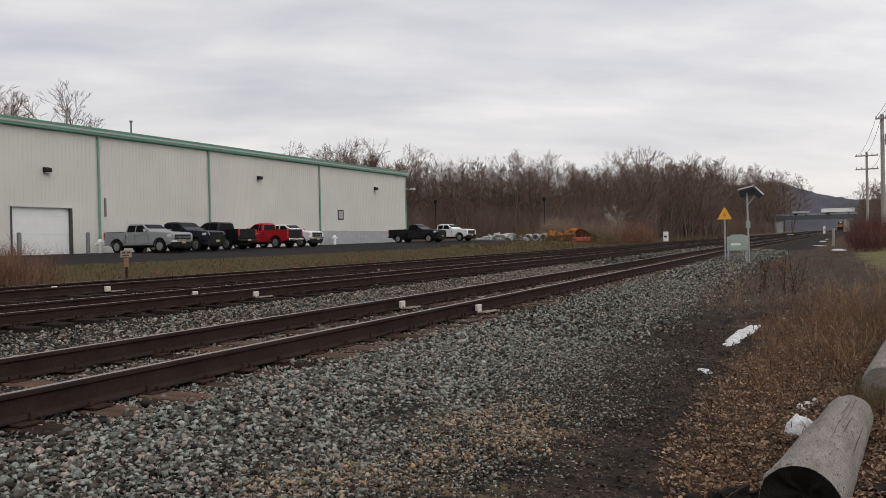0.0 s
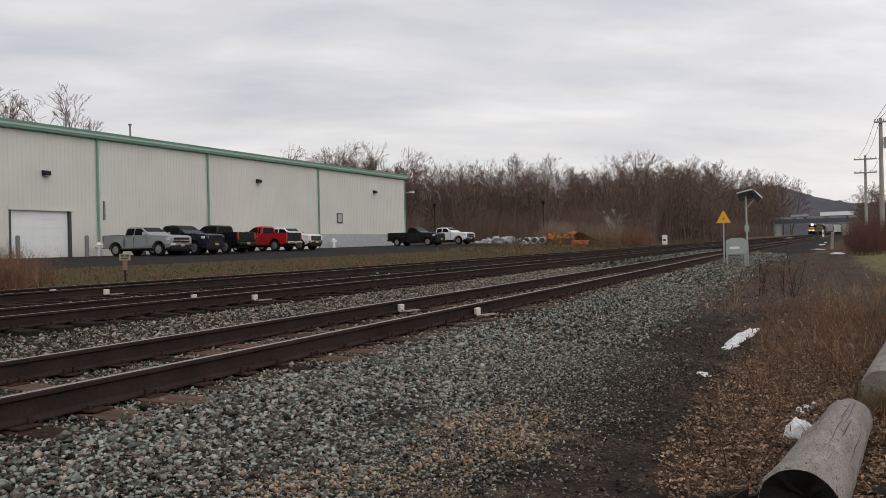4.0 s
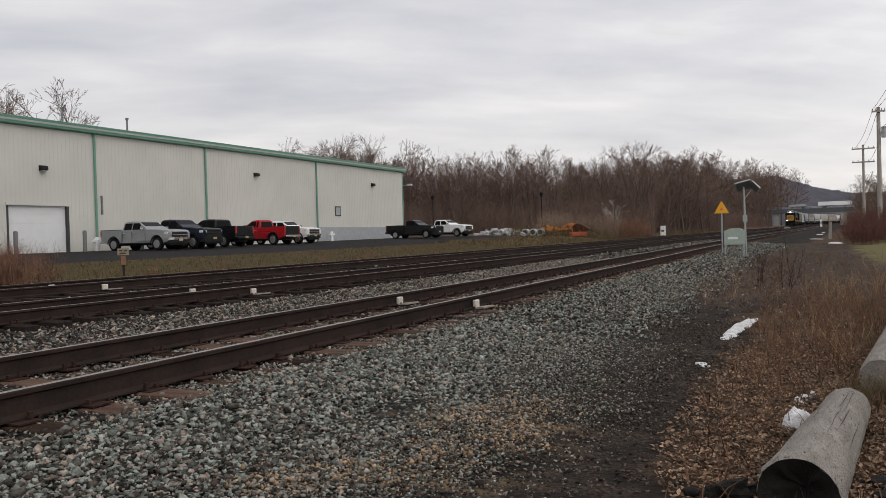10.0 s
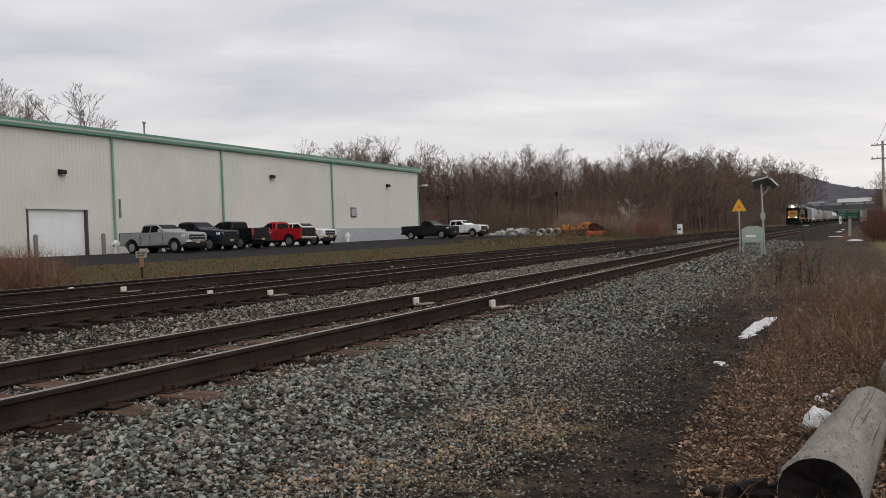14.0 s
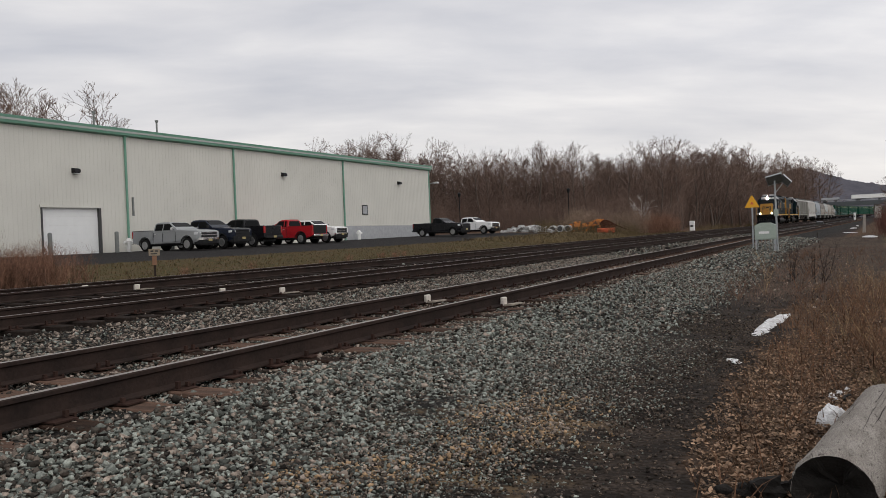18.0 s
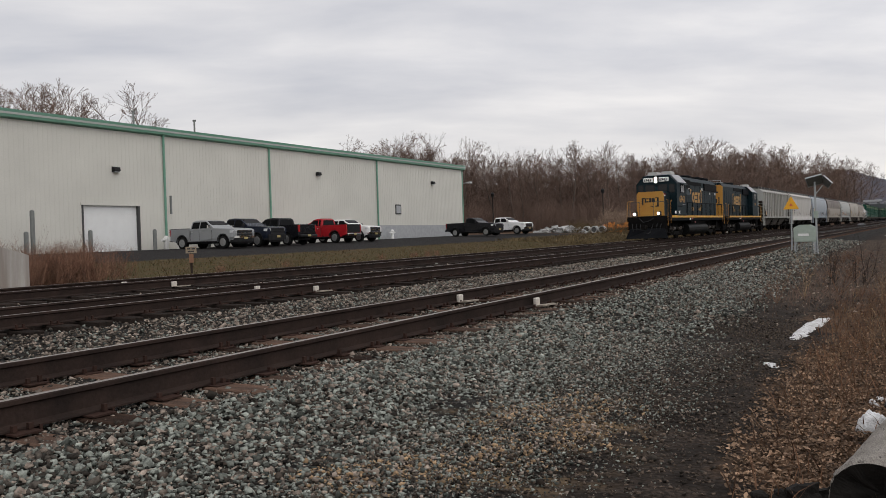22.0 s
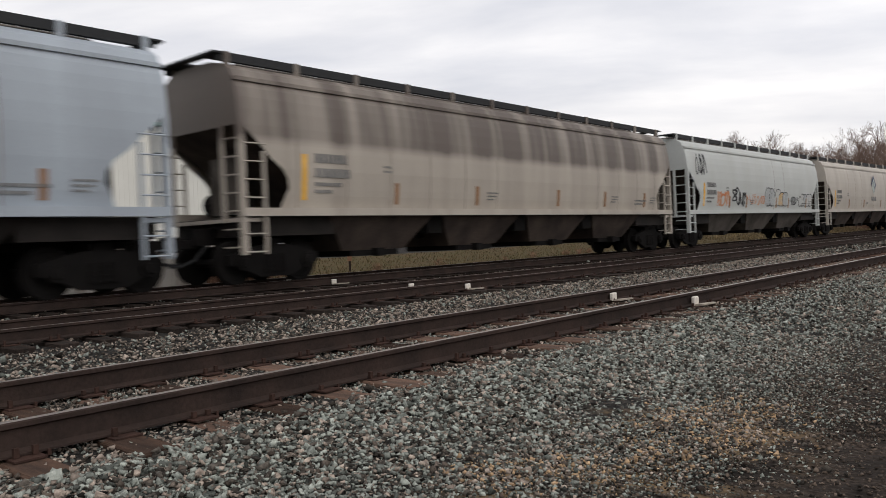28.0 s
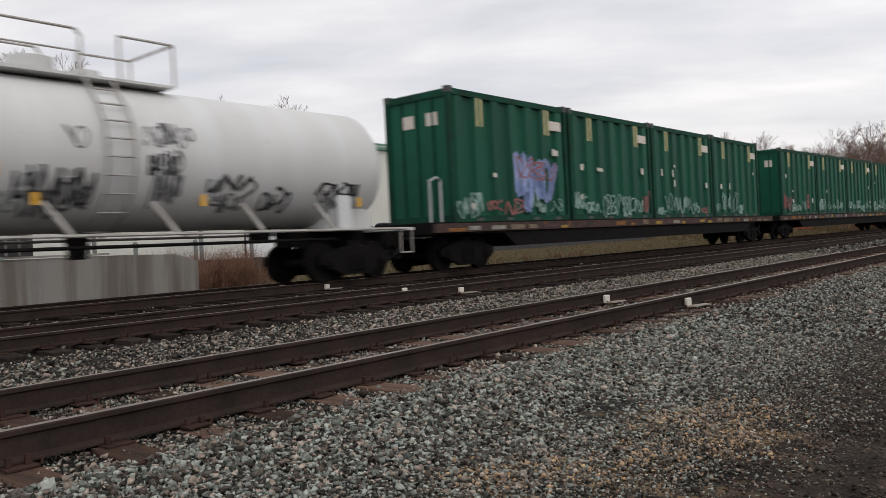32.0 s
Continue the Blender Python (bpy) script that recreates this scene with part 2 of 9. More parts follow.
LOG_WOOD = material("weathered_log", (0.305, 0.28, 0.25), 0.9, 0, 0.6, 3.0, 30, 1.0, (0.19, 0.17, 0.148), stretch=(5, 1.6, 5), dist=0.012, spread=0.6, rust=(0.05, 0.04, 0.034), rust_amount=0.3, rust_scale=11.0)
LOG_CHAR = material("charred_log_end", (0.008, 0.007, 0.006), 0.95, 0, 0.5, 6, 40, 0.6, (0.022, 0.02, 0.018))
POLE_WOOD = material("pole_timber", (0.4, 0.37, 0.335), 0.9, 0, 0.3, 3, 30, 0.3, (0.26, 0.23, 0.2), stretch=(6, 6, 0.5))
GALV = material("galvanised_metal", (0.42, 0.44, 0.45), 0.45, 0.8, 0.15, 5, 50)
YELLOW_SIGN = material("yellow_sign_paint", (0.85, 0.42, 0.012), 0.5, 0, 0.12, 10, 60, 0, (0.75, 0.36, 0.01))
CABINET_GREEN = material("pale_green_cabinet", (0.36, 0.42, 0.36), 0.55, 0, 0.12, 6, 40, 0, (0.3, 0.35, 0.3))
WHITE_PAINT = material("white_paint", (0.78, 0.78, 0.76), 0.6, 0, 0.1, 6, 40)
ORANGE = material("orange_machine_paint", (0.72, 0.15, 0.06), 0.5, 0, 0.2, 4, 40, 0, (0.6, 0.11, 0.045), rust=(0.2, 0.07, 0.03), rust_amount=0.2)
YELLOW_MACHINE = material("yellow_machine_paint", (0.66, 0.25, 0.03), 0.6, 0, 0.3, 4, 40, 0, (0.45, 0.12, 0.025), rust=(0.09, 0.04, 0.02), rust_amount=0.5)
RUST_PLATE = material("rusted_steel", (0.07, 0.022, 0.014), 0.85, 0.2, 0.3, 4, 40)
CONC_PALE = material("pale_rubble", (0.5, 0.5, 0.49), 0.9, 0, 0.25, 6, 30, 0.3, (0.36, 0.36, 0.35), per_piece=0.25)
SIGN_TAN = material("tan_marker_sign", (0.24, 0.13, 0.08), 0.7, 0, 0.15, 10, 60)
WIRE = material("cable", (0.03, 0.03, 0.032), 0.6)
STEEL_BRIDGE = material("bridge_girder_steel", (0.1, 0.11, 0.115), 0.7, 0.1, 0.2, 1, 10)
# the blue-grey of distance haze is put into the wood's colour
HAZE_WOOD = material("haze_tinted_wooded_hill", (0.085, 0.082, 0.098), 1.0, 0, 0.4, 0.05, 0.4, 0, (0.05, 0.048, 0.06))
# train paint
LOCO_DARK = material("locomotive_roof_dark", (0.008, 0.009, 0.011), 0.75, 0, 0.3, 1.5, 18)
LOCO_YELLOW = material("locomotive_yellow", (0.385, 0.165, 0.02), 0.6, 0, 0.15, 1.2, 20, 0, (0.47, 0.24, 0.035))
LOCO_STRIPE = material("sill_stripe_yellow", (0.75, 0.42, 0.05), 0.5, 0, 0.25, 2, 20, 0, (0.5, 0.2, 0.04), rust=(0.35, 0.08, 0.03), rust_amount=0.3)
LOCO_ROOF = material("pale_cab_roof", (0.34, 0.345, 0.36), 0.5, 0, 0.2, 2, 20)
UNDER = material("grimy_underframe", (0.0105, 0.0095, 0.009), 0.78, 0.0, 0.35, 3, 30, 0.1)
PILOT_BLACK = material("grimy_pilot_black", (0.0075, 0.007, 0.0068), 0.8, 0, 0.4, 4, 30, 0.1)
FUEL_BLACK = material("fuel_tank_black", (0.009, 0.009, 0.009), 0.5, 0, 0.3, 2, 20)
WHEEL_STEEL = material("worn_wheel_steel", (0.09, 0.075, 0.065), 0.5, 0.6, 0.25, 6, 40)
EARTH = material("brown_cinder_grit", (0.108, 0.082, 0.063), 0.95, 0, 0.4, 20, 120, 0.3, (0.045, 0.034, 0.027), per_piece=-0.7)
SAND = material("sandy_stain_grit", (0.4, 0.28, 0.17), 0.95, 0, 0.4, 20, 120, 0.3, (0.23, 0.15, 0.085), per_piece=-0.5)
GRILLE = material("black_grille", (0.008, 0.008, 0.009), 0.7, 0, 0.3, 30, 90, 0.2)
for dull_ in (STEEL_RUST, TIE_OLD, TIE_DARK, PLATE_RUST, STONE_DARK, STONE_GREY, STONE_WARM, LOCO_DARK, UNDER, PILOT_BLACK, FUEL_BLACK, GRILLE, TYRE):
    dull_.node_tree.nodes["Principled BSDF"].inputs["Specular IOR Level"].default_value = 0.06
LIGHT_ON = glow("headlight_glow", (1.0, 0.87, 0.66), 150.0)
LIGHT_DITCH = glow("ditch_light_glow", (1.0, 0.86, 0.62), 90.0)
BOARD_WHITE = glow("lit_number_board", (0.6, 0.61, 0.6), 0.12)


def car_paint(name, colour, streak, amount=0.5, scale=0.5, band=None, rust=None, rust_amount=0.0, soot=0.0):
    """Freight car paint with rain streaks running down the sides."""
    m = material(name, colour, 0.55, 0, 0.1, 0.8, 25, 0, tuple(c * 0.9 for c in colour), rust=rust, rust_amount=rust_amount, rust_scale=1.5)
    n, l = m.node_tree.nodes, m.node_tree.links
    b = n["Principled BSDF"]
    src = b.inputs["Base Color"].links[0].from_socket
    co = n.new("ShaderNodeTexCoord")
    mp = n.new("ShaderNodeMapping"); mp.inputs["Scale"].default_value = (0.02, 1.6, 0.09)
    l.new(co.outputs["Object"], mp.inputs[0])
    nz = n.new("ShaderNodeTexNoise"); nz.inputs["Scale"].default_value = scale; nz.inputs["Detail"].default_value = 7
    nz.inputs["Roughness"].default_value = 0.6
    l.new(mp.outputs[0], nz.inputs["Vector"])
    rg = n.new("ShaderNodeMapRange")
    rg.inputs["From Min"].default_value, rg.inputs["From Max"].default_value = 0.4, 0.6
    rg.inputs["To Max"].default_value = amount
    l.new(nz.outputs["Fac"], rg.inputs["Value"])
    fac = rg.outputs[0]
    if band is not None:
        sp = n.new("ShaderNodeSeparateXYZ"); l.new(co.outputs["Object"], sp.inputs[0])
        ba = n.new("ShaderNodeMapRange")
        ba.inputs["From Min"].default_value, ba.inputs["From Max"].default_value = band - 0.15, band + 0.12
        ba.inputs["To Min"].default_value, ba.inputs["To Max"].default_value = 0.32, 1.0
        l.new(sp.outputs["Z"], ba.inputs["Value"])
        mm = n.new("ShaderNodeMath"); mm.operation = "MULTIPLY"
        l.new(fac, mm.inputs[0]); l.new(ba.outputs[0], mm.inputs[1]); fac = mm.outputs[0]
        if soot:
            so = n.new("ShaderNodeMath"); so.operation = "MULTIPLY_ADD"; so.use_clamp = True
            be = n.new("ShaderNodeMapRange"); be.inputs["From Min"].default_value, be.inputs["From Max"].default_value = band - 0.1, band + 0.1
            be.inputs["To Max"].default_value = soot
            l.new(sp.outputs["Z"], be.inputs["Value"])
            so.inputs[1].default_value = 0.75; l.new(fac, so.inputs[0]); l.new(be.outputs[0], so.inputs[2]); fac = so.outputs[0]
    mx = n.new("ShaderNodeMix"); mx.data_type = "RGBA"; mx.inputs[7].default_value = (*streak, 1)
    l.new(fac, mx.inputs[0]); l.new(src, mx.inputs[6]); l.new(mx.outputs[2], b.inputs["Base Color"])
    return m


PAINT_GREY_RIB = car_paint("ribbed_hopper_grey", (0.36, 0.36, 0.335), (0.13, 0.115, 0.095), 0.7)
PAINT_WHITE = car_paint("hopper_white_grey", (0.48, 0.465, 0.435), (0.3, 0.285, 0.26), 0.5, 0.6, rust=(0.4, 0.22, 0.1), rust_amount=0.05)
PAINT_BLUE = car_paint("hopper_pale_blue", (0.32, 0.36, 0.4), (0.2, 0.22, 0.245), 0.35)
PAINT_BROWN = car_paint("hopper_soot_stained_beige", (0.37, 0.33, 0.28), (0.085, 0.066, 0.054), 0.95, 0.55, band=3.0, soot=0.5)
PAINT_PALE = car_paint("hopper_pale_grey", (0.4, 0.415, 0.4), (0.33, 0.33, 0.305), 0.4)
PAINT_BEIGE = car_paint("hopper_warm_beige", (0.385, 0.348, 0.302), (0.27, 0.245, 0.21), 0.55)
PAINT_TAN = car_paint("hopper_dusty_tan", (0.37, 0.332, 0.285), (0.16, 0.132, 0.11), 0.75, 0.45, band=3.0, soot=0.52)
TANK_WHITE = car_paint("tank_white", (0.57, 0.578, 0.578), (0.42, 0.38, 0.33), 0.25, 0.6, rust=(0.25, 0.19, 0.14), rust_amount=0.06)
GREEN_BOX = car_paint("container_green", (0.0028, 0.078, 0.044), (0.004, 0.042, 0.027), 0.7, rust=(0.07, 0.04, 0.02), rust_amount=0.035)
GREEN_BOX.node_tree.nodes["Principled BSDF"].inputs["Specular IOR Level"].default_value = 0.2
GREEN_DARK = material("container_green_frame", (0.004, 0.06, 0.035), 0.7, 0, 0.35, 2, 20, 0, (0.006, 0.028, 0.018), rust=(0.06, 0.032, 0.018), rust_amount=0.1, rust_scale=4.0)
GREEN_DARK.node_tree.nodes["Principled BSDF"].inputs["Specular IOR Level"].default_value = 0.15
LOCO_BLUE = car_paint("locomotive_blue", (0.0019, 0.0098, 0.0145), (0.005, 0.017, 0.022), 0.6, 1.1)
LOCO_BLUE.node_tree.nodes["Principled BSDF"].inputs["Specular IOR Level"].default_value = 0.14
DOCK_CONCRETE = car_paint("streaked_dock_concrete", (0.42, 0.398, 0.37), (0.19, 0.155, 0.13), 0.8, 1.3, rust=(0.2, 0.13, 0.09), rust_amount=0.12)

# ---- building blocks ----
def slab(bm, x0, x1, y0, y1, z0, z1, m=None):
    v = [bm.verts.new(p) for p in ((x0, y0, z0), (x1, y0, z0), (x1, y1, z0), (x0, y1, z0), (x0, y0, z1), (x1, y0, z1), (x1, y1, z1), (x0, y1, z1))]
    if m is not None:
        for q in v:
            q.co = m @ q.co
    fs = [bm.faces.new([v[i] for i in f]) for f in ((3, 2, 1, 0), (4, 5, 6, 7), (0, 1, 5, 4), (1, 2, 6, 5), (2, 3, 7, 6), (3, 0, 4, 7))]
    return v, fs


def bevelled(bm, width=0.01, segments=1):
    bmesh.ops.bevel(bm, geom=bm.edges[:], offset=width, segments=segments, affect="EDGES", clamp_overlap=True)
    return bm


def prism(bm, outline, a0, a1, axis="y", m=None):
    """Extrude an outline between a0 and a1 along an axis: outline (x, z) along y, (y, z) along x, (x, y) along z."""
    def place(p, a):
        q = {"y": (p[0], a, p[1]), "x": (a, p[0], p[1]), "z": (p[0], p[1], a)}[axis]
        return m @ Vector(q) if m is not None else Vector(q)
    lo, hi = [bm.verts.new(place(p, a0)) for p in outline], [bm.verts.new(place(p, a1)) for p in outline]
    n = len(outline)
    for i in range(n):
        bm.faces.new((lo[i], lo[(i + 1) % n], hi[(i + 1) % n], hi[i]))
    bm.faces.new(lo[::-1]); bm.faces.new(hi)
    return lo, hi


def tube(bm, a, b, r, r2=None, sides=8, caps=True):
    a, b = Vector(a), Vector(b)
    r2 = r if r2 is None else r2
    d = (b - a).normalized()
    u = d.orthogonal().normalized(); w = d.cross(u)
    ra, rb = [], []
    for i in range(sides):
        c, s = math.cos(2 * math.pi * i / sides), math.sin(2 * math.pi * i / sides)
        ra.append(bm.verts.new(a + (u * c + w * s) * r)); rb.append(bm.verts.new(b + (u * c + w * s) * r2))
    for i in range(sides):
        bm.faces.new((ra[i], ra[(i + 1) % sides], rb[(i + 1) % sides], rb[i]))
    if caps:
        bm.faces.new(ra[::-1]); bm.faces.new(rb)


def pipe(bm, points, r, sides=6):
    for a, b in zip(points, points[1:]):
        tube(bm, a, b, r, sides=sides)


def mesh_of(name, bm, mats, smooth=False):
    bmesh.ops.recalc_face_normals(bm, faces=bm.faces[:])
    me = bpy.data.meshes.new(name)
    bm.to_mesh(me); bm.free()
    for q in (mats if isinstance(mats, (list, tuple)) else [mats]):
        me.materials.append(q)
    if smooth:
        for p in me.polygons:
            p.use_smooth = True
    return me


def part(name, bm, mat, parent=None, label="", smooth=False):
    ob = new(name, mesh_of(name, bm, mat, smooth))
    ob.parent = parent
    if label:
        ob["label"] = label
    return ob


def share(name, me, parent, m):
    ob = new(name, me)
    ob.parent, ob.matrix_basis = parent, m
    return ob


def base(name, m, label, category, group="", kind=""):
    ob = new(name)
    ob.empty_display_size = 0.2
    ob.matrix_basis = m
    return tagged(ob, label, category, group, kind)


def joined(name, verts, faces, mats, parent=None, mat_index=None, smooth=False):
    me = bpy.data.meshes.new(name)
    me.from_pydata(verts, [], faces)
    for q in (mats if isinstance(mats, (list, tuple)) else [mats]):
        me.materials.append(q)
    if mat_index is not None:
        me.polygons.foreach_set("material_index", mat_index)
    if smooth:
        me.polygons.foreach_set("use_smooth", [True] * len(me.polygons))
    me.update()
    ob = new(name, me)
    ob.parent = parent
    return ob


# ---- lie of the land ----
RAIL_Z = {"near": 0.447, "mid": 0.454, "far": 0.549}
TRACK_X = {"near": -5.32, "mid": -11.1, "far": -15.15}


def bend(y):
    """How far the tracks have swung towards +x at y."""
    return 0.053 * ((y - 46) + math.sqrt((y - 46) ** 2 + 144)) / 2 + 0.0007 * max(0.0, min(y, 540) - 340) ** 2 - 0.02 * min(130.0, max(0.0, y - 215))


def grade(y):
    """The gentle climb of the line away from the eye."""
    return 0.0065 * ((y - 32) + math.sqrt((y - 32) ** 2 + 400)) / 2 - 0.0065 * 2.87


def track_at(which, y):
    return TRACK_X[which] + bend(y), RAIL_Z[which] + max(-0.01, grade(y))


def heading(y):
    """Slope of the line in plan."""
    return 0.053 * (1 + (y - 46) / math.sqrt((y - 46) ** 2 + 144)) / 2


PROFILE = [(-900, 3.0), (-140, 2.2), (-60, 1.05), (-44, 1.02), (-38, 0.98), (-27.5, 0.62), (-24, 0.36), (-20.5, 0.2), (-18.2, 0.12), (-16.9, 0.285), (-13.4, 0.285), (-12.7, 0.195), (-9.6, 0.185),
           (-8.2, 0.13), (-7.0, 0.222), (-3.9, 0.222), (-2.9, 0.08), (-1.5, 0.0), (-0.6, 0.0), (0.4, 0.05), (3, 0.15), (6, 0.6), (12, 0.8), (40, 2.0), (900, 8.0)]
PROFILE_X, PROFILE_Z = [p[0] for p in PROFILE], [p[1] for p in PROFILE]


def ground_z(x, y):
    b = bend(y)
    z = float(np.interp(x - b, PROFILE_X, PROFILE_Z)) + max(-0.02, grade(min(y, 420)))
    if x < -24:
        z += 0.004 * max(0, min(y, 130) - 40) * min(1, (-24 - x) / 10)
    return z


def ground_sheet():
    xs = sorted(set(np.concatenate([np.linspace(-2500, -150, 14), np.linspace(-150, -28, 40), np.linspace(-28, 4, 97), np.linspace(4, 60, 29), np.linspace(70, 2500, 14)]).round(3)))
    ys = sorted(set(np.concatenate([np.linspace(-2500, -60, 12), np.linspace(-60, -6, 12), np.linspace(-5, 16, 64), np.linspace(17, 60, 44), np.linspace(63, 480, 90), np.linspace(520, 3500, 18)]).round(3)))
    vs, fs = [], []
    for y in ys:
        yy = min(max(y, -60), 420)
        for x in xs:
            z = ground_z(x, yy)
            if abs(x) < 30 and -6 < y < 40:
                z += 0.018 * noise.noise(Vector((x * 1.3, y * 1.3, 0))) + 0.01 * noise.noise(Vector((x * 5, y * 5, 3)))
            vs.append((x, y, z))
    n = len(xs)
    for j in range(len(ys) - 1):
        for i in range(n - 1):
            a = j * n + i
            fs.append((a, a + 1, a + n + 1, a + n))
    return vs, fs


def ground_material():
    """Ballast, cinder path, leaf litter, grass and tarmac, each by its own strip of land with ragged borders."""
    m = bpy.data.materials.new("ground_cover")
    m.use_nodes = True
    n, l = m.node_tree.nodes, m.node_tree.links
    b = n["Principled BSDF"]
    co = n.new("ShaderNodeNewGeometry")
    sep = n.new("ShaderNodeSeparateXYZ"); l.new(co.outputs["Position"], sep.inputs[0])

    def noise_at(scale, detail=5.0, rough=0.55):
        t = n.new("ShaderNodeTexNoise")
        t.inputs["Scale"].default_value, t.inputs["Detail"].default_value, t.inputs["Roughness"].default_value = scale, detail, rough
        l.new(co.outputs["Position"], t.inputs["Vector"])
        return t.outputs["Fac"]

    def math_node(op, a, v):
        t = n.new("ShaderNodeMath"); t.operation = op
        for i, s in enumerate((a, v)):
            if isinstance(s, (int, float)):
                t.inputs[i].default_value = s
            else:
                l.new(s, t.inputs[i])
        return t.outputs[0]

    def step(value, lo, hi):
        t = n.new("ShaderNodeMapRange"); t.interpolation_type = "SMOOTHSTEP"
        t.inputs["From Min"].default_value, t.inputs["From Max"].default_value = lo, hi
        l.new(value, t.inputs["Value"])
        return t.outputs[0]

    def mix(fac, a, c):
        t = n.new("ShaderNodeMix"); t.data_type = "RGBA"
        if isinstance(fac, float):
            t.inputs[0].default_value = fac
        else:
            l.new(fac, t.inputs[0])
        for i, s in ((6, a), (7, c)):
            if isinstance(s, tuple):
                t.inputs[i].default_value = (*s, 1)
            else:
                l.new(s, t.inputs[i])
        return t.outputs[2]

    # x counted from the bending line of the track
    y46 = math_node("SUBTRACT", sep.outputs["Y"], 46.0)
    root = math_node("SQRT", math_node("ADD", math_node("MULTIPLY", y46, y46), 144.0), 0.0)
    off = math_node("MULTIPLY", math_node("ADD", y46, root), 0.0265)
    x0 = math_node("SUBTRACT", sep.outputs["X"], off)
    wob = math_node("MULTIPLY", math_node("SUBTRACT", noise_at(0.55, 6, 0.65), 0.5), 2.2)
    x = math_node("ADD", x0, wob)
    small, mid, tiny = noise_at(2.2, 6), noise_at(9, 5), noise_at(38, 4)
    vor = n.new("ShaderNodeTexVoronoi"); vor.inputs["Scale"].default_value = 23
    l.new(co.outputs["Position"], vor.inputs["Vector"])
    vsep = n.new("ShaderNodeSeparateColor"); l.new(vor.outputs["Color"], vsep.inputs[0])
    # the shade in the gaps between stones is put into this near-black base
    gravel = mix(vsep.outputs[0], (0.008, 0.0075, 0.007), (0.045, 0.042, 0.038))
    # cell borders are darkened further, as shaded gaps painted into the colour
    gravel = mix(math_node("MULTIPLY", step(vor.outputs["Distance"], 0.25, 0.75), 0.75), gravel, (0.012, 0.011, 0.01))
    grit = mix(step(tiny, 0.35, 0.7), (0.02, 0.015, 0.012), (0.07, 0.053, 0.042))
    cinder = mix(step(small, 0.35, 0.65), (0.015, 0.012, 0.01), grit)
    litter = mix(step(mid, 0.35, 0.65), (0.036, 0.024, 0.016), (0.11, 0.066, 0.04))
    grass = mix(step(small, 0.35, 0.65), (0.15, 0.135, 0.06), (0.21, 0.17, 0.09))
    tarmac = mix(step(mid, 0.3, 0.7), (0.018, 0.017, 0.017), (0.031, 0.029, 0.028))
    verge = mix(step(small, 0.4, 0.62), (0.056, 0.048, 0.02), (0.08, 0.054, 0.029))
    wood = mix(step(mid, 0.35, 0.65), (0.09, 0.055, 0.04), (0.15, 0.1, 0.065))
    dirt = mix(step(small, 0.38, 0.62), mix(step(tiny, 0.35, 0.65), (0.02, 0.0138, 0.01), (0.055, 0.04, 0.03)), mix(step(tiny, 0.35, 0.65), (0.045, 0.032, 0.023), (0.1, 0.074, 0.055)))
    # sandy stains on the gravel
    sx = math_node("ADD", sep.outputs["X"], 2.05); sy = math_node("SUBTRACT", sep.outputs["Y"], 4.3)
    near_stain = math_node("ADD", math_node("MULTIPLY", math_node("MULTIPLY", sx, sx), 1.6), math_node("MULTIPLY", math_node("MULTIPLY", sy, sy), 0.35))
    stain = math_node("MULTIPLY", step(small, 0.47, 0.6), math_node("SUBTRACT", 1.0, step(near_stain, 0.25, 1.3)))
    # strips from the far side to the near side
    c = mix(step(x, -29.2, -28.6), tarmac, verge)
    c = mix(math_node("SUBTRACT", 1.0, step(x, -70, -62)), c, wood)
    far_lot = math_node("MULTIPLY", step(sep.outputs["Y"], 84, 90), math_node("SUBTRACT", 1.0, step(x, -20, -19)))
    c = mix(far_lot, c, wood)
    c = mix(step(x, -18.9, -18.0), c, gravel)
    path = math_node("MULTIPLY", step(x, -2.3, -1.5), 0.9)
    c = mix(path, c, cinder)
    c = mix(math_node("MULTIPLY", stain, 0.6), c, (0.24, 0.165, 0.09))
    c = mix(step(x, -0.95, -0.55), c, litter)
    drive = math_node("MULTIPLY", step(sep.outputs["Y"], 13, 17), math_node("SUBTRACT", 1.0, step(sep.outputs["Y"], 60, 66)))
    c = mix(math_node("MULTIPLY", drive, step(x0, -2.2, -1.5)), c, dirt)
    lawn = math_node("MULTIPLY", step(x, 1.6, 2.4), step(sep.outputs["Y"], 26, 30))
    c = mix(lawn, c, mix(step(small, 0.35, 0.65), (0.1, 0.098, 0.04), (0.15, 0.12, 0.062)))
    c = mix(step(x, 9, 14), c, grass)
    l.new(c, b.inputs["Base Color"])
    b.inputs["Roughness"].default_value = 0.95
    b.inputs["Specular IOR Level"].default_value = 0.08
    bp = n.new("ShaderNodeBump"); bp.inputs["Strength"].default_value, bp.inputs["Distance"].default_value = 0.7, 0.03
    hb = math_node("ADD", math_node("MULTIPLY", math_node("SUBTRACT", 1.0, vor.outputs["Distance"]), 0.7), mid)
    l.new(hb, bp.inputs["Height"]); l.new(bp.outputs[0], b.inputs["Normal"])
    return m


GROUND_MAT = ground_material()
vs, fs = ground_sheet()
ground = joined("ground", vs, fs, GROUND_MAT, smooth=True)
tagged(ground, "ballast, cinder path, dead leaves, winter grass and tarmac", "ground", kind="structure")


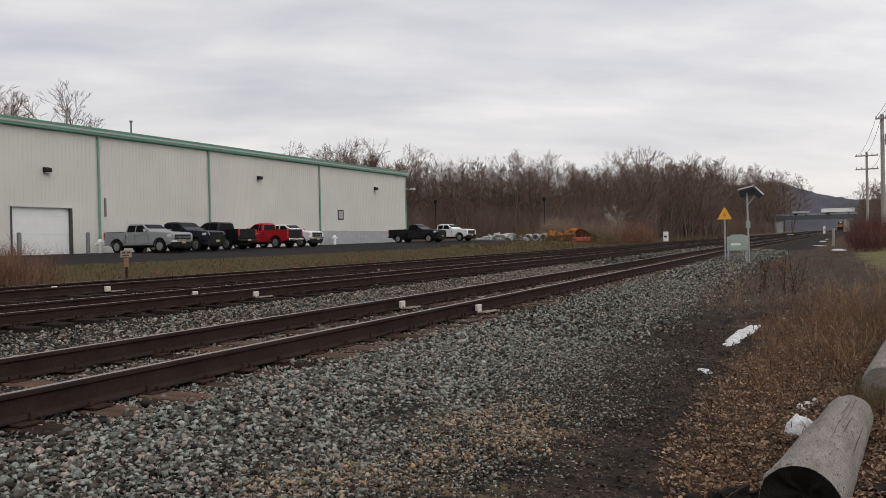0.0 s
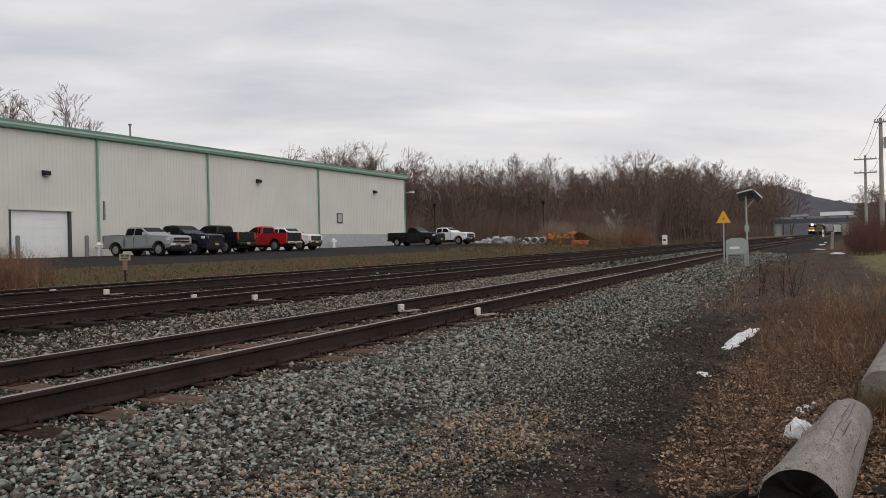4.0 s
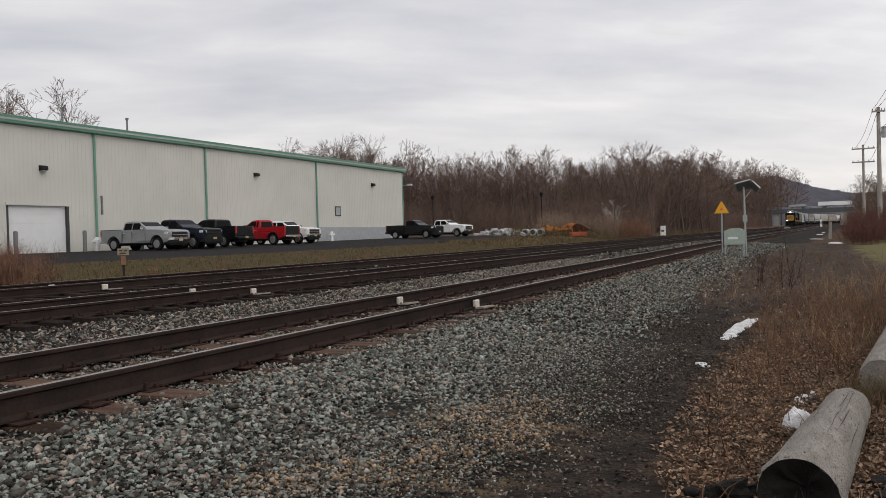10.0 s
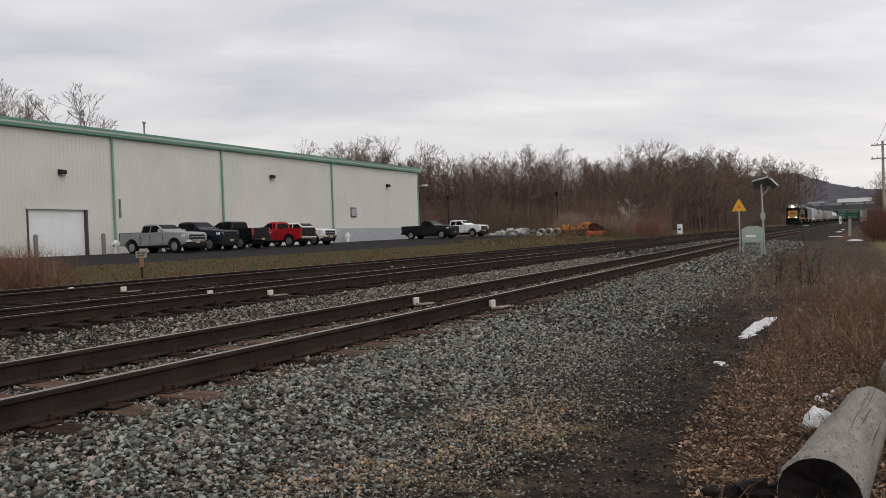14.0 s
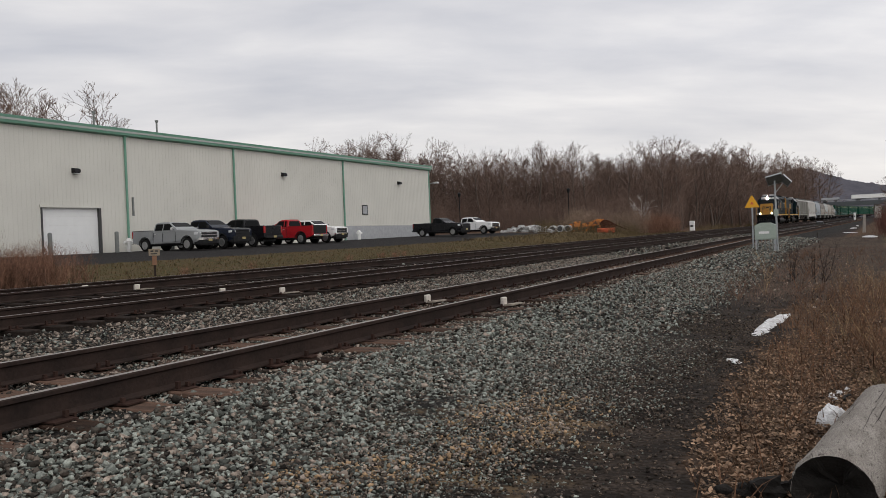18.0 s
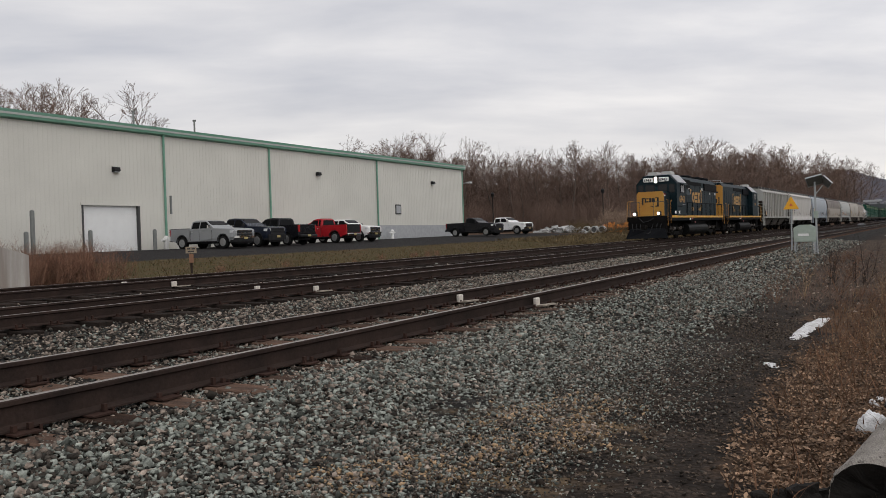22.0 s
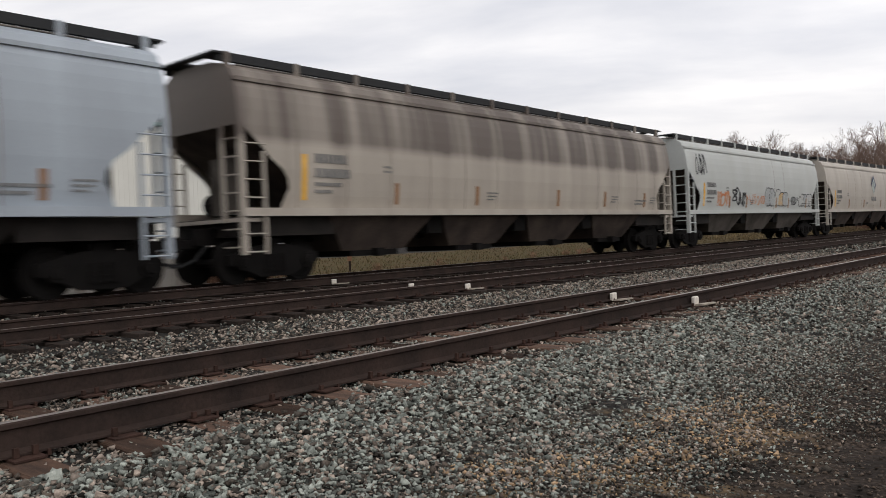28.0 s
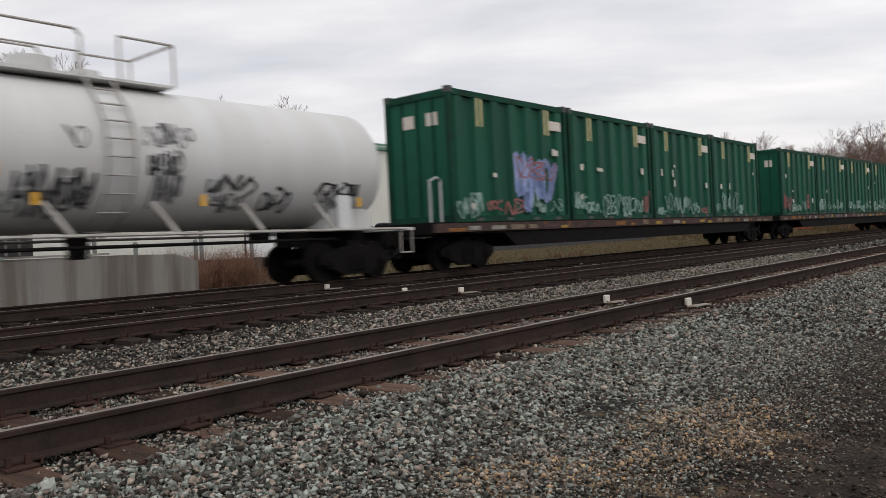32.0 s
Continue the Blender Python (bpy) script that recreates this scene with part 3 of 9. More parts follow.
# ---- tracks ----
RAIL_SHAPE = [(-0.076, 0), (0.076, 0), (0.076, 0.012), (0.012, 0.03), (0.012, 0.135), (0.036, 0.147), (0.036, 0.172), (0.028, 0.18), (-0.028, 0.18), (-0.036, 0.172), (-0.036, 0.147), (-0.012, 0.135), (-0.012, 0.03), (-0.076, 0.012)]
TRACK_YS = [-70, -40, -20, -10, -5, 0, 5, 10, 15, 20, 25, 30, 34, 38, 42, 46, 50, 54, 58, 63, 70, 80, 90, 105, 120, 140, 170, 210, 260, 320, 340, 360, 380, 400, 420, 440, 460, 480, 500, 520]


def rail_line(which, side, parent, name):
    vs, fs, mi = [], [], []
    k = len(RAIL_SHAPE)
    for y in TRACK_YS:
        cx, z = track_at(which, y)
        h = heading(y)
        for px, pz in RAIL_SHAPE:
            o = side * 0.7525 + px
            vs.append((cx + o, y - o * h, z - 0.18 + pz))
    for j in range(len(TRACK_YS) - 1):
        for i in range(k):
            a, b = j * k + i, j * k + (i + 1) % k
            fs.append((a, b, b + k, a + k)); mi.append(1 if i == 7 else 0)
    return joined(name, vs, fs, [STEEL_RUST, RAIL_HEAD], parent, mi)


def tie_mesh(mat, w=0.23, l=2.6, h=0.17):
    bm = bmesh.new()
    slab(bm, -l / 2, l / 2, -w / 2, w / 2, -h, 0)
    bevelled(bm, 0.012)
    return mesh_of("tie", bm, mat)


def build_track(which, label, tie_mat, y_lo, y_hi):
    t = base("railway_track_" + which, Matrix(), label, "track", kind="structure")
    for side in (1, -1):
        rail_line(which, side, t, "rail")
    rnd = random.Random(which)
    me, vs, fs = tie_mesh(tie_mat), [], []
    y = -30.0
    while y < 330:
        cx, z = track_at(which, y)
        m = pose(cx + rnd.uniform(-0.06, 0.06), y, z - 0.192 + rnd.uniform(-0.028, 0.004), rnd.uniform(-1.2, 1.2), 0, -math.degrees(math.atan(heading(y))) + rnd.uniform(-1.4, 1.4))
        if y_lo < y < y_hi:
            share("tie", me, t, m)
        else:
            i = len(vs)
            vs += [m @ Vector(p) for p in ((-1.3, -0.115, -0.17), (1.3, -0.115, -0.17), (1.3, 0.115, -0.17), (-1.3, 0.115, -0.17), (-1.3, -0.115, 0), (1.3, -0.115, 0), (1.3, 0.115, 0), (-1.3, 0.115, 0))]
            fs += [tuple(i + q for q in f) for f in ((4, 5, 6, 7), (0, 1, 5, 4), (1, 2, 6, 5), (2, 3, 7, 6), (3, 0, 4, 7))]
        y += 0.53 + rnd.uniform(-0.025, 0.025)
    tagged(joined("distant_ties", vs, fs, tie_mat, t), kind="stuff")
    return t


track_near = build_track("near", "rust-brown rails on weathered timber ties in grey ballast", TIE_OLD, -2, 45)
track_mid = build_track("mid", "rust-brown rails on dark timber ties in ballast", TIE_DARK, 0, 50)
track_far = build_track("far", "main line rails on dark timber ties in ballast", TIE_DARK, 3, 50)

# ---- metal warehouse ----
WALL_DIR = radians(2.0)


def wall_x(y):
    return -45.56 + math.tan(WALL_DIR) * y


def warehouse():
    w = base("warehouse", pose(wall_x(38), 38, 0, 0, 0, -2.0), "long cream metal-clad warehouse with green eaves and downpipes", "building")
    # in its own space: y along the wall, x = 0 the wall's face, which looks to +x
    Y0, Y1, EAVE, Z0 = -36.0, 43.4, 9.33, 0.6
    door = (-5.65, -1.35, 0.6, 4.15)
    for x0, x1, y0, y1, z0, z1 in ((-0.25, 0, Y0, door[0], Z0, EAVE), (-0.25, 0, door[1], 26.2, Z0, EAVE), (-0.25, 0, door[0], door[1], door[3], EAVE), (-0.25, 0, 26.2, Y1, 2.75, EAVE),
                                   (-38, -0.25, Y1 - 0.25, Y1, Z0, EAVE), (-38, -0.25, Y0, Y0 + 0.25, Z0, EAVE), (-38, -37.75, Y0 + 0.25, Y1 - 0.25, Z0, EAVE)):
        bm = bmesh.new()
        slab(bm, x0, x1, y0, y1, z0, z1)
        part("wall", bm, SIDING, w)
    # cladding ribs
    bm = bmesh.new()
    y = Y0 + 0.15
    while y < Y1:
        if not (door[0] - 0.1 < y < door[1] + 0.1):
            slab(bm, 0, 0.008, y - 0.035, y + 0.035, 2.76 if y > 26.2 else Z0, EAVE - 0.02)
        else:
            slab(bm, 0, 0.008, y - 0.035, y + 0.035, door[3] + 0.12, EAVE - 0.02)
        y += 0.305
    tagged(part("cladding_ribs", bm, SIDING, w), kind="stuff")
    bm = bmesh.new()
    slab(bm, -0.25, 0.06, 26.25, Y1 + 0.05, Z0, 2.72)
    part("block_base", bm, BLOCK_GREY, w, "grey masonry base course")
    bm = bmesh.new()
    prism(bm, [(0.35, EAVE), (-19, EAVE + 1.6), (-38.3, EAVE), (-38.3, EAVE + 0.12), (-19, EAVE + 1.75), (0.35, EAVE + 0.14)], Y0 - 0.1, Y1 + 0.1)
    part("roof", bm, ROOF_GREY, w)
    bm = bmesh.new()
    prism(bm, [(0.01, EAVE - 0.24), (0.3, EAVE - 0.16), (0.38, EAVE + 0.3), (0.01, EAVE + 0.34)], Y0 - 0.15, Y1 + 0.15)
    part("eave_gutter", bm, TRIM_GREEN, w, "green box gutter")
    for y in (0.75, 11.3, 26.3):
        bm = bmesh.new()
        pipe(bm, [(0.16, y, EAVE - 0.05), (0.1, y, EAVE - 0.35), (0.1, y, 1.0)], 0.085, 8)
        slab(bm, 0.0, 0.19, y - 0.12, y + 0.12, EAVE - 0.28, EAVE - 0.1)
        part("downpipe", bm, TRIM_GREEN, w)
    bm = bmesh.new()
    slab(bm, -0.02, 0.05, Y1 - 0.16, Y1 + 0.03, Z0, EAVE)
    part("corner_trim", bm, TRIM_GREEN, w)
    bm = bmesh.new()
    slab(bm, 0.0, 0.06, 26.3, Y1, 2.73, 2.8)
    part("base_flashing", bm, SIDING, w)
    # roller door
    d = base("roller_door", Matrix(), "closed white sectional roller door", "")
    d.parent = w
    del d["label"]
    for i in range(6):
        z = door[2] + i * 0.59
        bm = bmesh.new()
        slab(bm, -0.2, -0.15, door[0] + 0.05, door[1] - 0.16, z + 0.003, z + 0.588)
        part("door_panel", bm, DOOR_WHITE, d)
    for ya, yb in ((door[1] - 0.16, door[1]), (door[0] - 0.06, door[0] + 0.05)):
        bm = bmesh.new()
        slab(bm, -0.22, 0.05, ya, yb, door[2], door[3])
        part("door_jamb", bm, DARK_FRAME, d)
    bm = bmesh.new()
    slab(bm, -0.2, 0.06, door[0] - 0.12, door[1] + 0.1, door[3] - 0.05, door[3] + 0.12)
    part("door_head", bm, SIDING, d)
    # wall lamps
    for y, z in ((-3.2, 6.5), (17.4, 7.3), (36.6, 7.35)):
        bm = bmesh.new()
        prism(bm, [(0.0, z - 0.16), (0.14, z - 0.16), (0.36, z - 0.08), (0.3, z + 0.14), (0.0, z + 0.2)], y - 0.22, y + 0.22)
        lamp = part("wall_lamp", bm, BLACK_PLASTIC, w, "dark wall-pack lamp")
        bm = bmesh.new()
        slab(bm, 0.05, 0.3, y - 0.17, y + 0.17, z - 0.19, z - 0.15)
        part("lens", bm, LAMP_CLEAR, lamp)
    # louvre panel above the dock, further along the wall
    bm = bmesh.new()
    slab(bm, 0.0, 0.05, -19.4, -15.6, 6.35, 8.7)
    lv = part("louvre", bm, DARK_FRAME, w, "large grey louvred vent")
    for i in range(15):
        bm = bmesh.new()
        prism(bm, [(0.05, 6.42 + i * 0.152), (0.13, 6.42 + i * 0.152), (0.06, 6.54 + i * 0.152), (0.05, 6.54 + i * 0.152)], -19.3, -15.7)
        part("slat", bm, BLOCK_GREY, lv)
    bm = bmesh.new()
    slab(bm, 0.0, 0.06, 29.4, 30.4, 3.85, 4.85)
    win = part("window", bm, DARK_FRAME, w, "small framed wall vent")
    bm = bmesh.new()
    slab(bm, 0.06, 0.075, 29.52, 30.28, 3.97, 4.73)
    part("pane", bm, BLOCK_GREY, win)
    bm = bmesh.new()
    slab(bm, 0, 0.1, 1.2, 1.32, 3.6, 4.9)
    part("meter_box", bm, POST_GREY, w)
    bm = bmesh.new()
    slab(bm, 0.0, 0.14, -21.5, -20.95, 1.3, 9.2)
    part("downpipe", bm, TRIM_GREEN, w)
    for x, y in ((-3.85, 1.37), (-4.06, 7.26)):
        bm = bmesh.new()
        tube(bm, (x, y, EAVE + 0.25), (x, y, EAVE + 1.96), 0.07)
        vent = part("roof_vent_pipe", bm, POST_GREY, w)
        bm = bmesh.new()
        tube(bm, (x, y, EAVE + 1.9), (x, y, EAVE + 2.06), 0.1, 0.14)
        part("cap", bm, POST_GREY, vent)
    bm = bmesh.new()
    tube(bm, (0.0, Y1 + 0.2, 7.6), (0.9, Y1 + 0.2, 7.7), 0.05)
    part("corner_lamp_arm", bm, GALV, w)
    bm = bmesh.new()
    slab(bm, 0.6, 1.1, Y1 + 0.02, Y1 + 0.4, 7.55, 7.75)
    part("corner_lamp", bm, LAMP_CLEAR, w)
    return w


warehouse()


def bollard(x, y, h=1.35):
    b = base("bollard", pose(x, y, ground_z(x, y)), "grey steel guard post beside the warehouse door", "bollard", "guard posts")
    bm = bmesh.new()
    tube(bm, (0, 0, -0.1), (0, 0, h - 0.06), 0.13, sides=12)
    tube(bm, (0, 0, h - 0.06), (0, 0, h), 0.13, 0.06, sides=12)
    part("post", bm, POST_GREY, b)
    return b


for y_, h_ in ((31.7, 1.4), (36.5, 1.4), (20.9, 1.3), (23.7, 1.3), (27.6, 1.35), (28.0, 2.6)):
    bollard(wall_x(y_) + 1.6, y_, h_)
for y_ in (40.4, 40.9):
    bollard(wall_x(y_) + 1.9, y_, 1.4)
PIPE_GALV = material("galvanised_pipe", (0.3, 0.3, 0.29), 0.55, 0.3, 0.25, 4, 30, 0, (0.2, 0.185, 0.165))
# concrete dock wall beside the far track
dock = base("dock_wall", Matrix(), "low stained concrete retaining wall beside the track", "retaining wall")
bm = bmesh.new()
prism(bm, [(-30.0, 1.48), (-30.0, 0.0), (12.6, 0.0), (12.6, 1.2), (11.9, 1.42), (10.4, 1.46)], -20.0, -19.55, "x")
part("wall_body", bm, DOCK_CONCRETE, dock)
bm = bmesh.new()
slab(bm, -20.0, -19.52, -30, 10.0, 1.485, 1.53)
part("coping", bm, DOCK_CONCRETE, dock)
# galvanised pipe frame standing on the dock wall
pf = base("pipe_frame", Matrix(), "galvanised pipe frame with a sloping bar standing on the dock wall", "pipe frame")
bm = bmesh.new()
tube(bm, (-19.75, 9.73, 1.53), (-19.75, 9.73, 4.98), 0.055, sides=8)
part("post", bm, PIPE_GALV, pf)
bm = bmesh.new()
tube(bm, (-19.75, 7.9, 1.53), (-19.75, 7.9, 4.2), 0.045, sides=8)
part("post", bm, PIPE_GALV, pf)
bm = bmesh.new()
tube(bm, (-19.65, 9.86, 4.72), (-19.65, 7.8, 4.16), 0.075, sides=8)
part("crossbar", bm, PIPE_GALV, pf)
bm = bmesh.new()
tube(bm, (-19.75, 7.9, 4.1), (-19.75, 7.2, 3.0), 0.04, sides=8)
part("brace", bm, PIPE_GALV, pf)
bm = bmesh.new()
slab(bm, -19.83, -19.62, 7.8, 8.05, 3.36, 3.52)
part("junction_box", bm, DARK_FRAME, pf)
bm = bmesh.new()
slab(bm, -19.85, -19.6, 7.35, 8.15, 1.53, 2.05)
bin_ = part("control_box", bm, DARK_FRAME, pf, "dark ribbed control box")
for y_ in (7.5, 7.8):
    bm = bmesh.new()
    slab(bm, -19.6, -19.57, y_, y_ + 0.06, 1.55, 2.03)
    part("rib", bm, PIPE_GALV, bin_)

# ---- parked pickups ----
def car_enamel(name, colour, rough=0.25, metal=0.0):
    m = material(name, colour, rough, metal, 0.06, 2, 30, 0, coat=0.12)
    m.node_tree.nodes["Principled BSDF"].inputs["Specular IOR Level"].default_value = 0.18
    return m


def tyre_mesh():
    bm = bmesh.new()
    tube(bm, (0, -0.13, 0), (0, 0.13, 0), 0.37, sides=24)
    tube(bm, (0, -0.15, 0), (0, -0.13, 0), 0.33, 0.37, sides=24)
    tube(bm, (0, 0.13, 0), (0, 0.15, 0), 0.37, 0.33, sides=24)
    return mesh_of("tyre", bm, TYRE)


def rim_mesh():
    bm = bmesh.new()
    tube(bm, (0, -0.162, 0), (0, -0.145, 0), 0.235, 0.25, sides=20)
    tube(bm, (0, -0.175, 0), (0, -0.16, 0), 0.07, 0.09, sides=10)
    for k in range(5):
        a = 2 * math.pi * k / 5
        slab(bm, -0.03, 0.03, -0.172, -0.158, 0.05, 0.23, pose(0, 0, 0, 0, math.degrees(a), 0))
    return mesh_of("rim", bm, RIM)


TYRE_ME, RIM_ME = tyre_mesh(), rim_mesh()


def layered(bm, outline, layers, warp):
    """An outline (x, z) drawn at several y, each ring bent by warp(x, y, z), closed at both ends."""
    rings = [[bm.verts.new(warp(px, ly, pz)) for px, pz in outline] for ly in layers]
    n = len(outline)
    for r0, r1 in zip(rings, rings[1:]):
        for i in range(n):
            bm.faces.new((r0[i], r0[(i + 1) % n], r1[(i + 1) % n], r1[i]))
    bm.faces.new(rings[0][::-1]); bm.faces.new(rings[-1])
    return bm


def wheel_arch(cx, r, z, n=12):
    return [(cx - r * math.cos(math.pi * k / n), z + r * math.sin(math.pi * k / n)) for k in range(n + 1)]


def pickup(name, x, y, turn, paint, label, doors=4, chrome=True, cap=False, dark_bed=False, size=1.0):
    """A full-size pickup: nose along +x, high square bonnet, raked windscreen, open bed."""
    p = base(name, pose(x, y, ground_z(x, y), 0, 0, turn), label, "pickup truck", "parked pickups")
    p.scale = (1, 1, size)
    W, fx, rx, front, rear = 1.0, 1.93, -1.82, 2.9, -2.98
    cab_r = -1.05 if doors == 4 else -0.55
    trim = CHROME if chrome else BLACK_PLASTIC

    def body_warp(px, py, pz):
        k = abs(py) / W
        if k > 0.99:
            if pz > 1.1:
                pz -= 0.055                                       # rounded shoulders
            py *= 0.965 if pz > 1.05 or pz < 0.6 else 1.0
            if px > front - 0.25:
                px -= 0.2                                         # rounded front corners
            if px < rear + 0.1:
                px += 0.05
        return px, py, pz
    layers = (-W, -0.9 * W, -0.5 * W, 0, 0.5 * W, 0.9 * W, W)
    # cab floor, doors and front wings
    nose = [(cab_r - 0.03, 0.5)] + wheel_arch(fx, 0.5, 0.42) + [(front - 0.1, 0.52), (front, 0.72), (front + 0.02, 1.08), (front - 0.05, 1.2), (front - 0.25, 1.27), (1.9, 1.33), (1.1, 1.37), (0.9, 1.33), (cab_r - 0.03, 1.31)]
    body = part("body", layered(bmesh.new(), nose, layers, body_warp), paint, p)
    # bed, a tub of its own behind the cab
    bed = [(rear, 0.62)] + wheel_arch(rx, 0.5, 0.42) + [(cab_r - 0.07, 0.5), (cab_r - 0.07, 1.0), (rear, 1.0)]
    tub = part("bed", layered(bmesh.new(), bed, layers, body_warp), paint, p)
    for s in (-1, 1):
        bm = bmesh.new()
        slab(bm, rear, cab_r - 0.07, min(s * 0.9, s * 0.985), max(s * 0.9, s * 0.985), 0.99, 1.36)
        bevelled(bm, 0.02)
        part("bed_side", bm, paint, tub)
        bm = bmesh.new()
        slab(bm, rear, cab_r - 0.1, min(s * 0.885, s * 0.995), max(s * 0.885, s * 0.995), 1.362, 1.385)
        part("bed_cap", bm, BLACK_PLASTIC, tub)
    bm = bmesh.new()
    slab(bm, cab_r - 0.15, cab_r - 0.075, -0.9, 0.9, 1.0, 1.36)
    part("bed_front", bm, paint, tub)
    bm = bmesh.new()
    slab(bm, rear - 0.03, rear + 0.05, -0.84, 0.84, 0.72, 1.38)
    bevelled(bm, 0.025)
    gate = part("tailgate", bm, BLACK_PLASTIC if dark_bed else paint, p)
    bm = bmesh.new()
    slab(bm, rear - 0.045, rear - 0.03, -0.13, 0.13, 1.12, 1.24)
    part("gate_handle", bm, BLACK_PLASTIC, gate)
    if cap:
        bm = bmesh.new()
        slab(bm, rear + 0.05, cab_r - 0.05, -0.88, 0.88, 1.387, 1.43)
        bevelled(bm, 0.02)
        part("bed_cover", bm, BLACK_PLASTIC, p, "black folding bed cover")
    # cab above the belt line
    belt, top, ws0, ws1 = 1.3, 1.9, 1.12, 0.28
    roof = [(cab_r, belt), (ws0, belt), (ws0 - 0.04, belt + 0.06), (ws1 + 0.06, top - 0.09), (ws1 - 0.1, top - 0.03), (-0.35, top), (cab_r + 0.2, top - 0.025), (cab_r + 0.06, top - 0.09)]

    def cab_warp(px, py, pz):
        k = (pz - belt) / (top - belt)
        if abs(py) > 0.9:
            pz -= 0.06 * max(0.0, k - 0.5) * 2
        return px, py * (1 - 0.2 * k), pz
    part("cab", layered(bmesh.new(), roof, (-0.95, -0.85, 0, 0.85, 0.95), cab_warp), paint, p)

    def at(px, py, k, out=(0, 0, 0)):
        return Vector((px, py * (1 - 0.2 * k), belt + (top - belt) * k)) + Vector(out)

    def pane(nm, corners, out):
        bm = bmesh.new()
        o = Vector(out).normalized()
        f = [bm.verts.new(c + o * 0.012) for c in corners]
        g = [bm.verts.new(c - o * 0.03) for c in corners]
        bm.faces.new(f); bm.faces.new(g[::-1])
        for i in range(4):
            bm.faces.new((f[i], g[i], g[(i + 1) % 4], f[(i + 1) % 4]))
        part(nm, bm, WINDOW, p)

    def ws(k):
        return ws0 - 0.02 + (ws1 - 0.01 - ws0) * k
    pane("windscreen", [at(ws(0.08), -0.84, 0.08), at(ws(0.08), 0.84, 0.08), at(ws(0.86), 0.84, 0.86), at(ws(0.86), -0.84, 0.86)], (0.6, 0, 0.8))
    pane("rear_window", [at(cab_r, -0.75, 0.14), at(cab_r, 0.75, 0.14), at(cab_r + 0.05, 0.72, 0.78), at(cab_r + 0.05, -0.72, 0.78)], (-1, 0, 0.1))
    for s in (-1, 1):
        q = s * 0.952
        split = -0.22 if doors == 4 else cab_r + 0.36
        pane("side_window", [at(ws(0.08) - 0.2, q, 0.08), at(split + 0.05, q, 0.08), at(split + 0.05, q, 0.78), at(ws(0.78) - 0.12, q, 0.78)], (0, s, 0.2))
        pane("side_window", [at(split - 0.05, q, 0.08), at(cab_r + 0.13, q, 0.08), at(cab_r + 0.17, q, 0.78), at(split - 0.05, q, 0.78)], (0, s, 0.2))
        bm = bmesh.new()
        slab(bm, 0.72, 0.86, min(s * 0.98, s * 1.2), max(s * 0.98, s * 1.2), 1.34, 1.54)
        bevelled(bm, 0.035, 2)
        part("door_mirror", bm, trim if chrome else BLACK_PLASTIC, p)
        for hx in ((-0.05, -0.95) if doors == 4 else (-0.3,)):
            bm = bmesh.new()
            slab(bm, hx, hx + 0.2, min(s * 0.985, s * 1.02), max(s * 0.985, s * 1.02), 1.1, 1.14)
            part("door_handle", bm, trim, body)
        for sx in ((0.95, -0.2, -1.0) if doors == 4 else (0.95, -0.48)):
            bm = bmesh.new()
            slab(bm, sx, sx + 0.018, min(s * 0.99, s * 1.003), max(s * 0.99, s * 1.003), 0.56, 1.22)
            part("door_gap", bm, BLACK_PLASTIC, body)
        # swept lamps at the corners
        bm = bmesh.new()
        prism(bm, [(front - 0.34, s * 1.003), (front - 0.1, s * 0.97), (front + 0.03, s * 0.72), (front - 0.05, s * 0.6), (front - 0.3, s * 0.7)][::s], 0.99, 1.14, "z")
        part("headlight", bm, LAMP_CLEAR, p)
        bm = bmesh.new()
        slab(bm, rear - 0.02, rear + 0.1, min(s * 0.85, s * 1.0), max(s * 0.85, s * 1.0), 0.88, 1.34)
        bevelled(bm, 0.02)
        part("tail_light", bm, LAMP_RED, p)
        bm = bmesh.new()
        slab(bm, rx + 0.55, fx - 0.55, min(s * 0.88, s * 1.01), max(s * 0.88, s * 1.01), 0.42, 0.5)
        bevelled(bm, 0.02)
        part("side_step", bm, BLACK_PLASTIC, p)
        for ax in (fx, rx):
            wheel = base("wheel", pose(ax, s * 0.86, 0.4, 0, 0, 0 if s < 0 else 180), "", "")
            wheel.parent, wheel.scale = p, (1.08, 1.0, 1.08)
            share("tyre", TYRE_ME, wheel, Matrix()); share("rim", RIM_ME, wheel, Matrix())
            bm = bmesh.new()
            slab(bm, ax - 0.47, ax + 0.47, min(s * 0.25, s * 0.7), max(s * 0.25, s * 0.7), 0.42, 0.95)
            part("wheel_well", bm, BLACK_PLASTIC, p)
            # dark lip round the arch
            bm = bmesh.new()
            ring, lip = wheel_arch(ax, 0.5, 0.42), wheel_arch(ax, 0.545, 0.42)
            prism(bm, ring + lip[::-1], min(s * 0.985, s * 1.012), max(s * 0.985, s * 1.012))
            part("arch_lip", bm, BLACK_PLASTIC, p)
    bm = bmesh.new()
    slab(bm, front - 0.04, front + 0.03, -0.7, 0.7, 0.76, 1.17)
    grille = part("grille", bm, BLACK_PLASTIC, p)
    for za, zb in ((1.1, 1.17), (0.93, 0.99), (0.76, 0.81)):
        bm = bmesh.new()
        slab(bm, front + 0.025, front + 0.05, -0.7, 0.7, za, zb)
        bevelled(bm, 0.01)
        part("grille_bar", bm, trim, grille)
    bm = bmesh.new()
    prism(bm, [(front - 0.3, 0.98), (front + 0.02, 0.9), (front + 0.11, 0.6), (front + 0.11, -0.6), (front + 0.02, -0.9), (front - 0.3, -0.98)][::-1], 0.64, 0.77, "z")
    part("front_bumper", bm, trim, p)
    bm = bmesh.new()
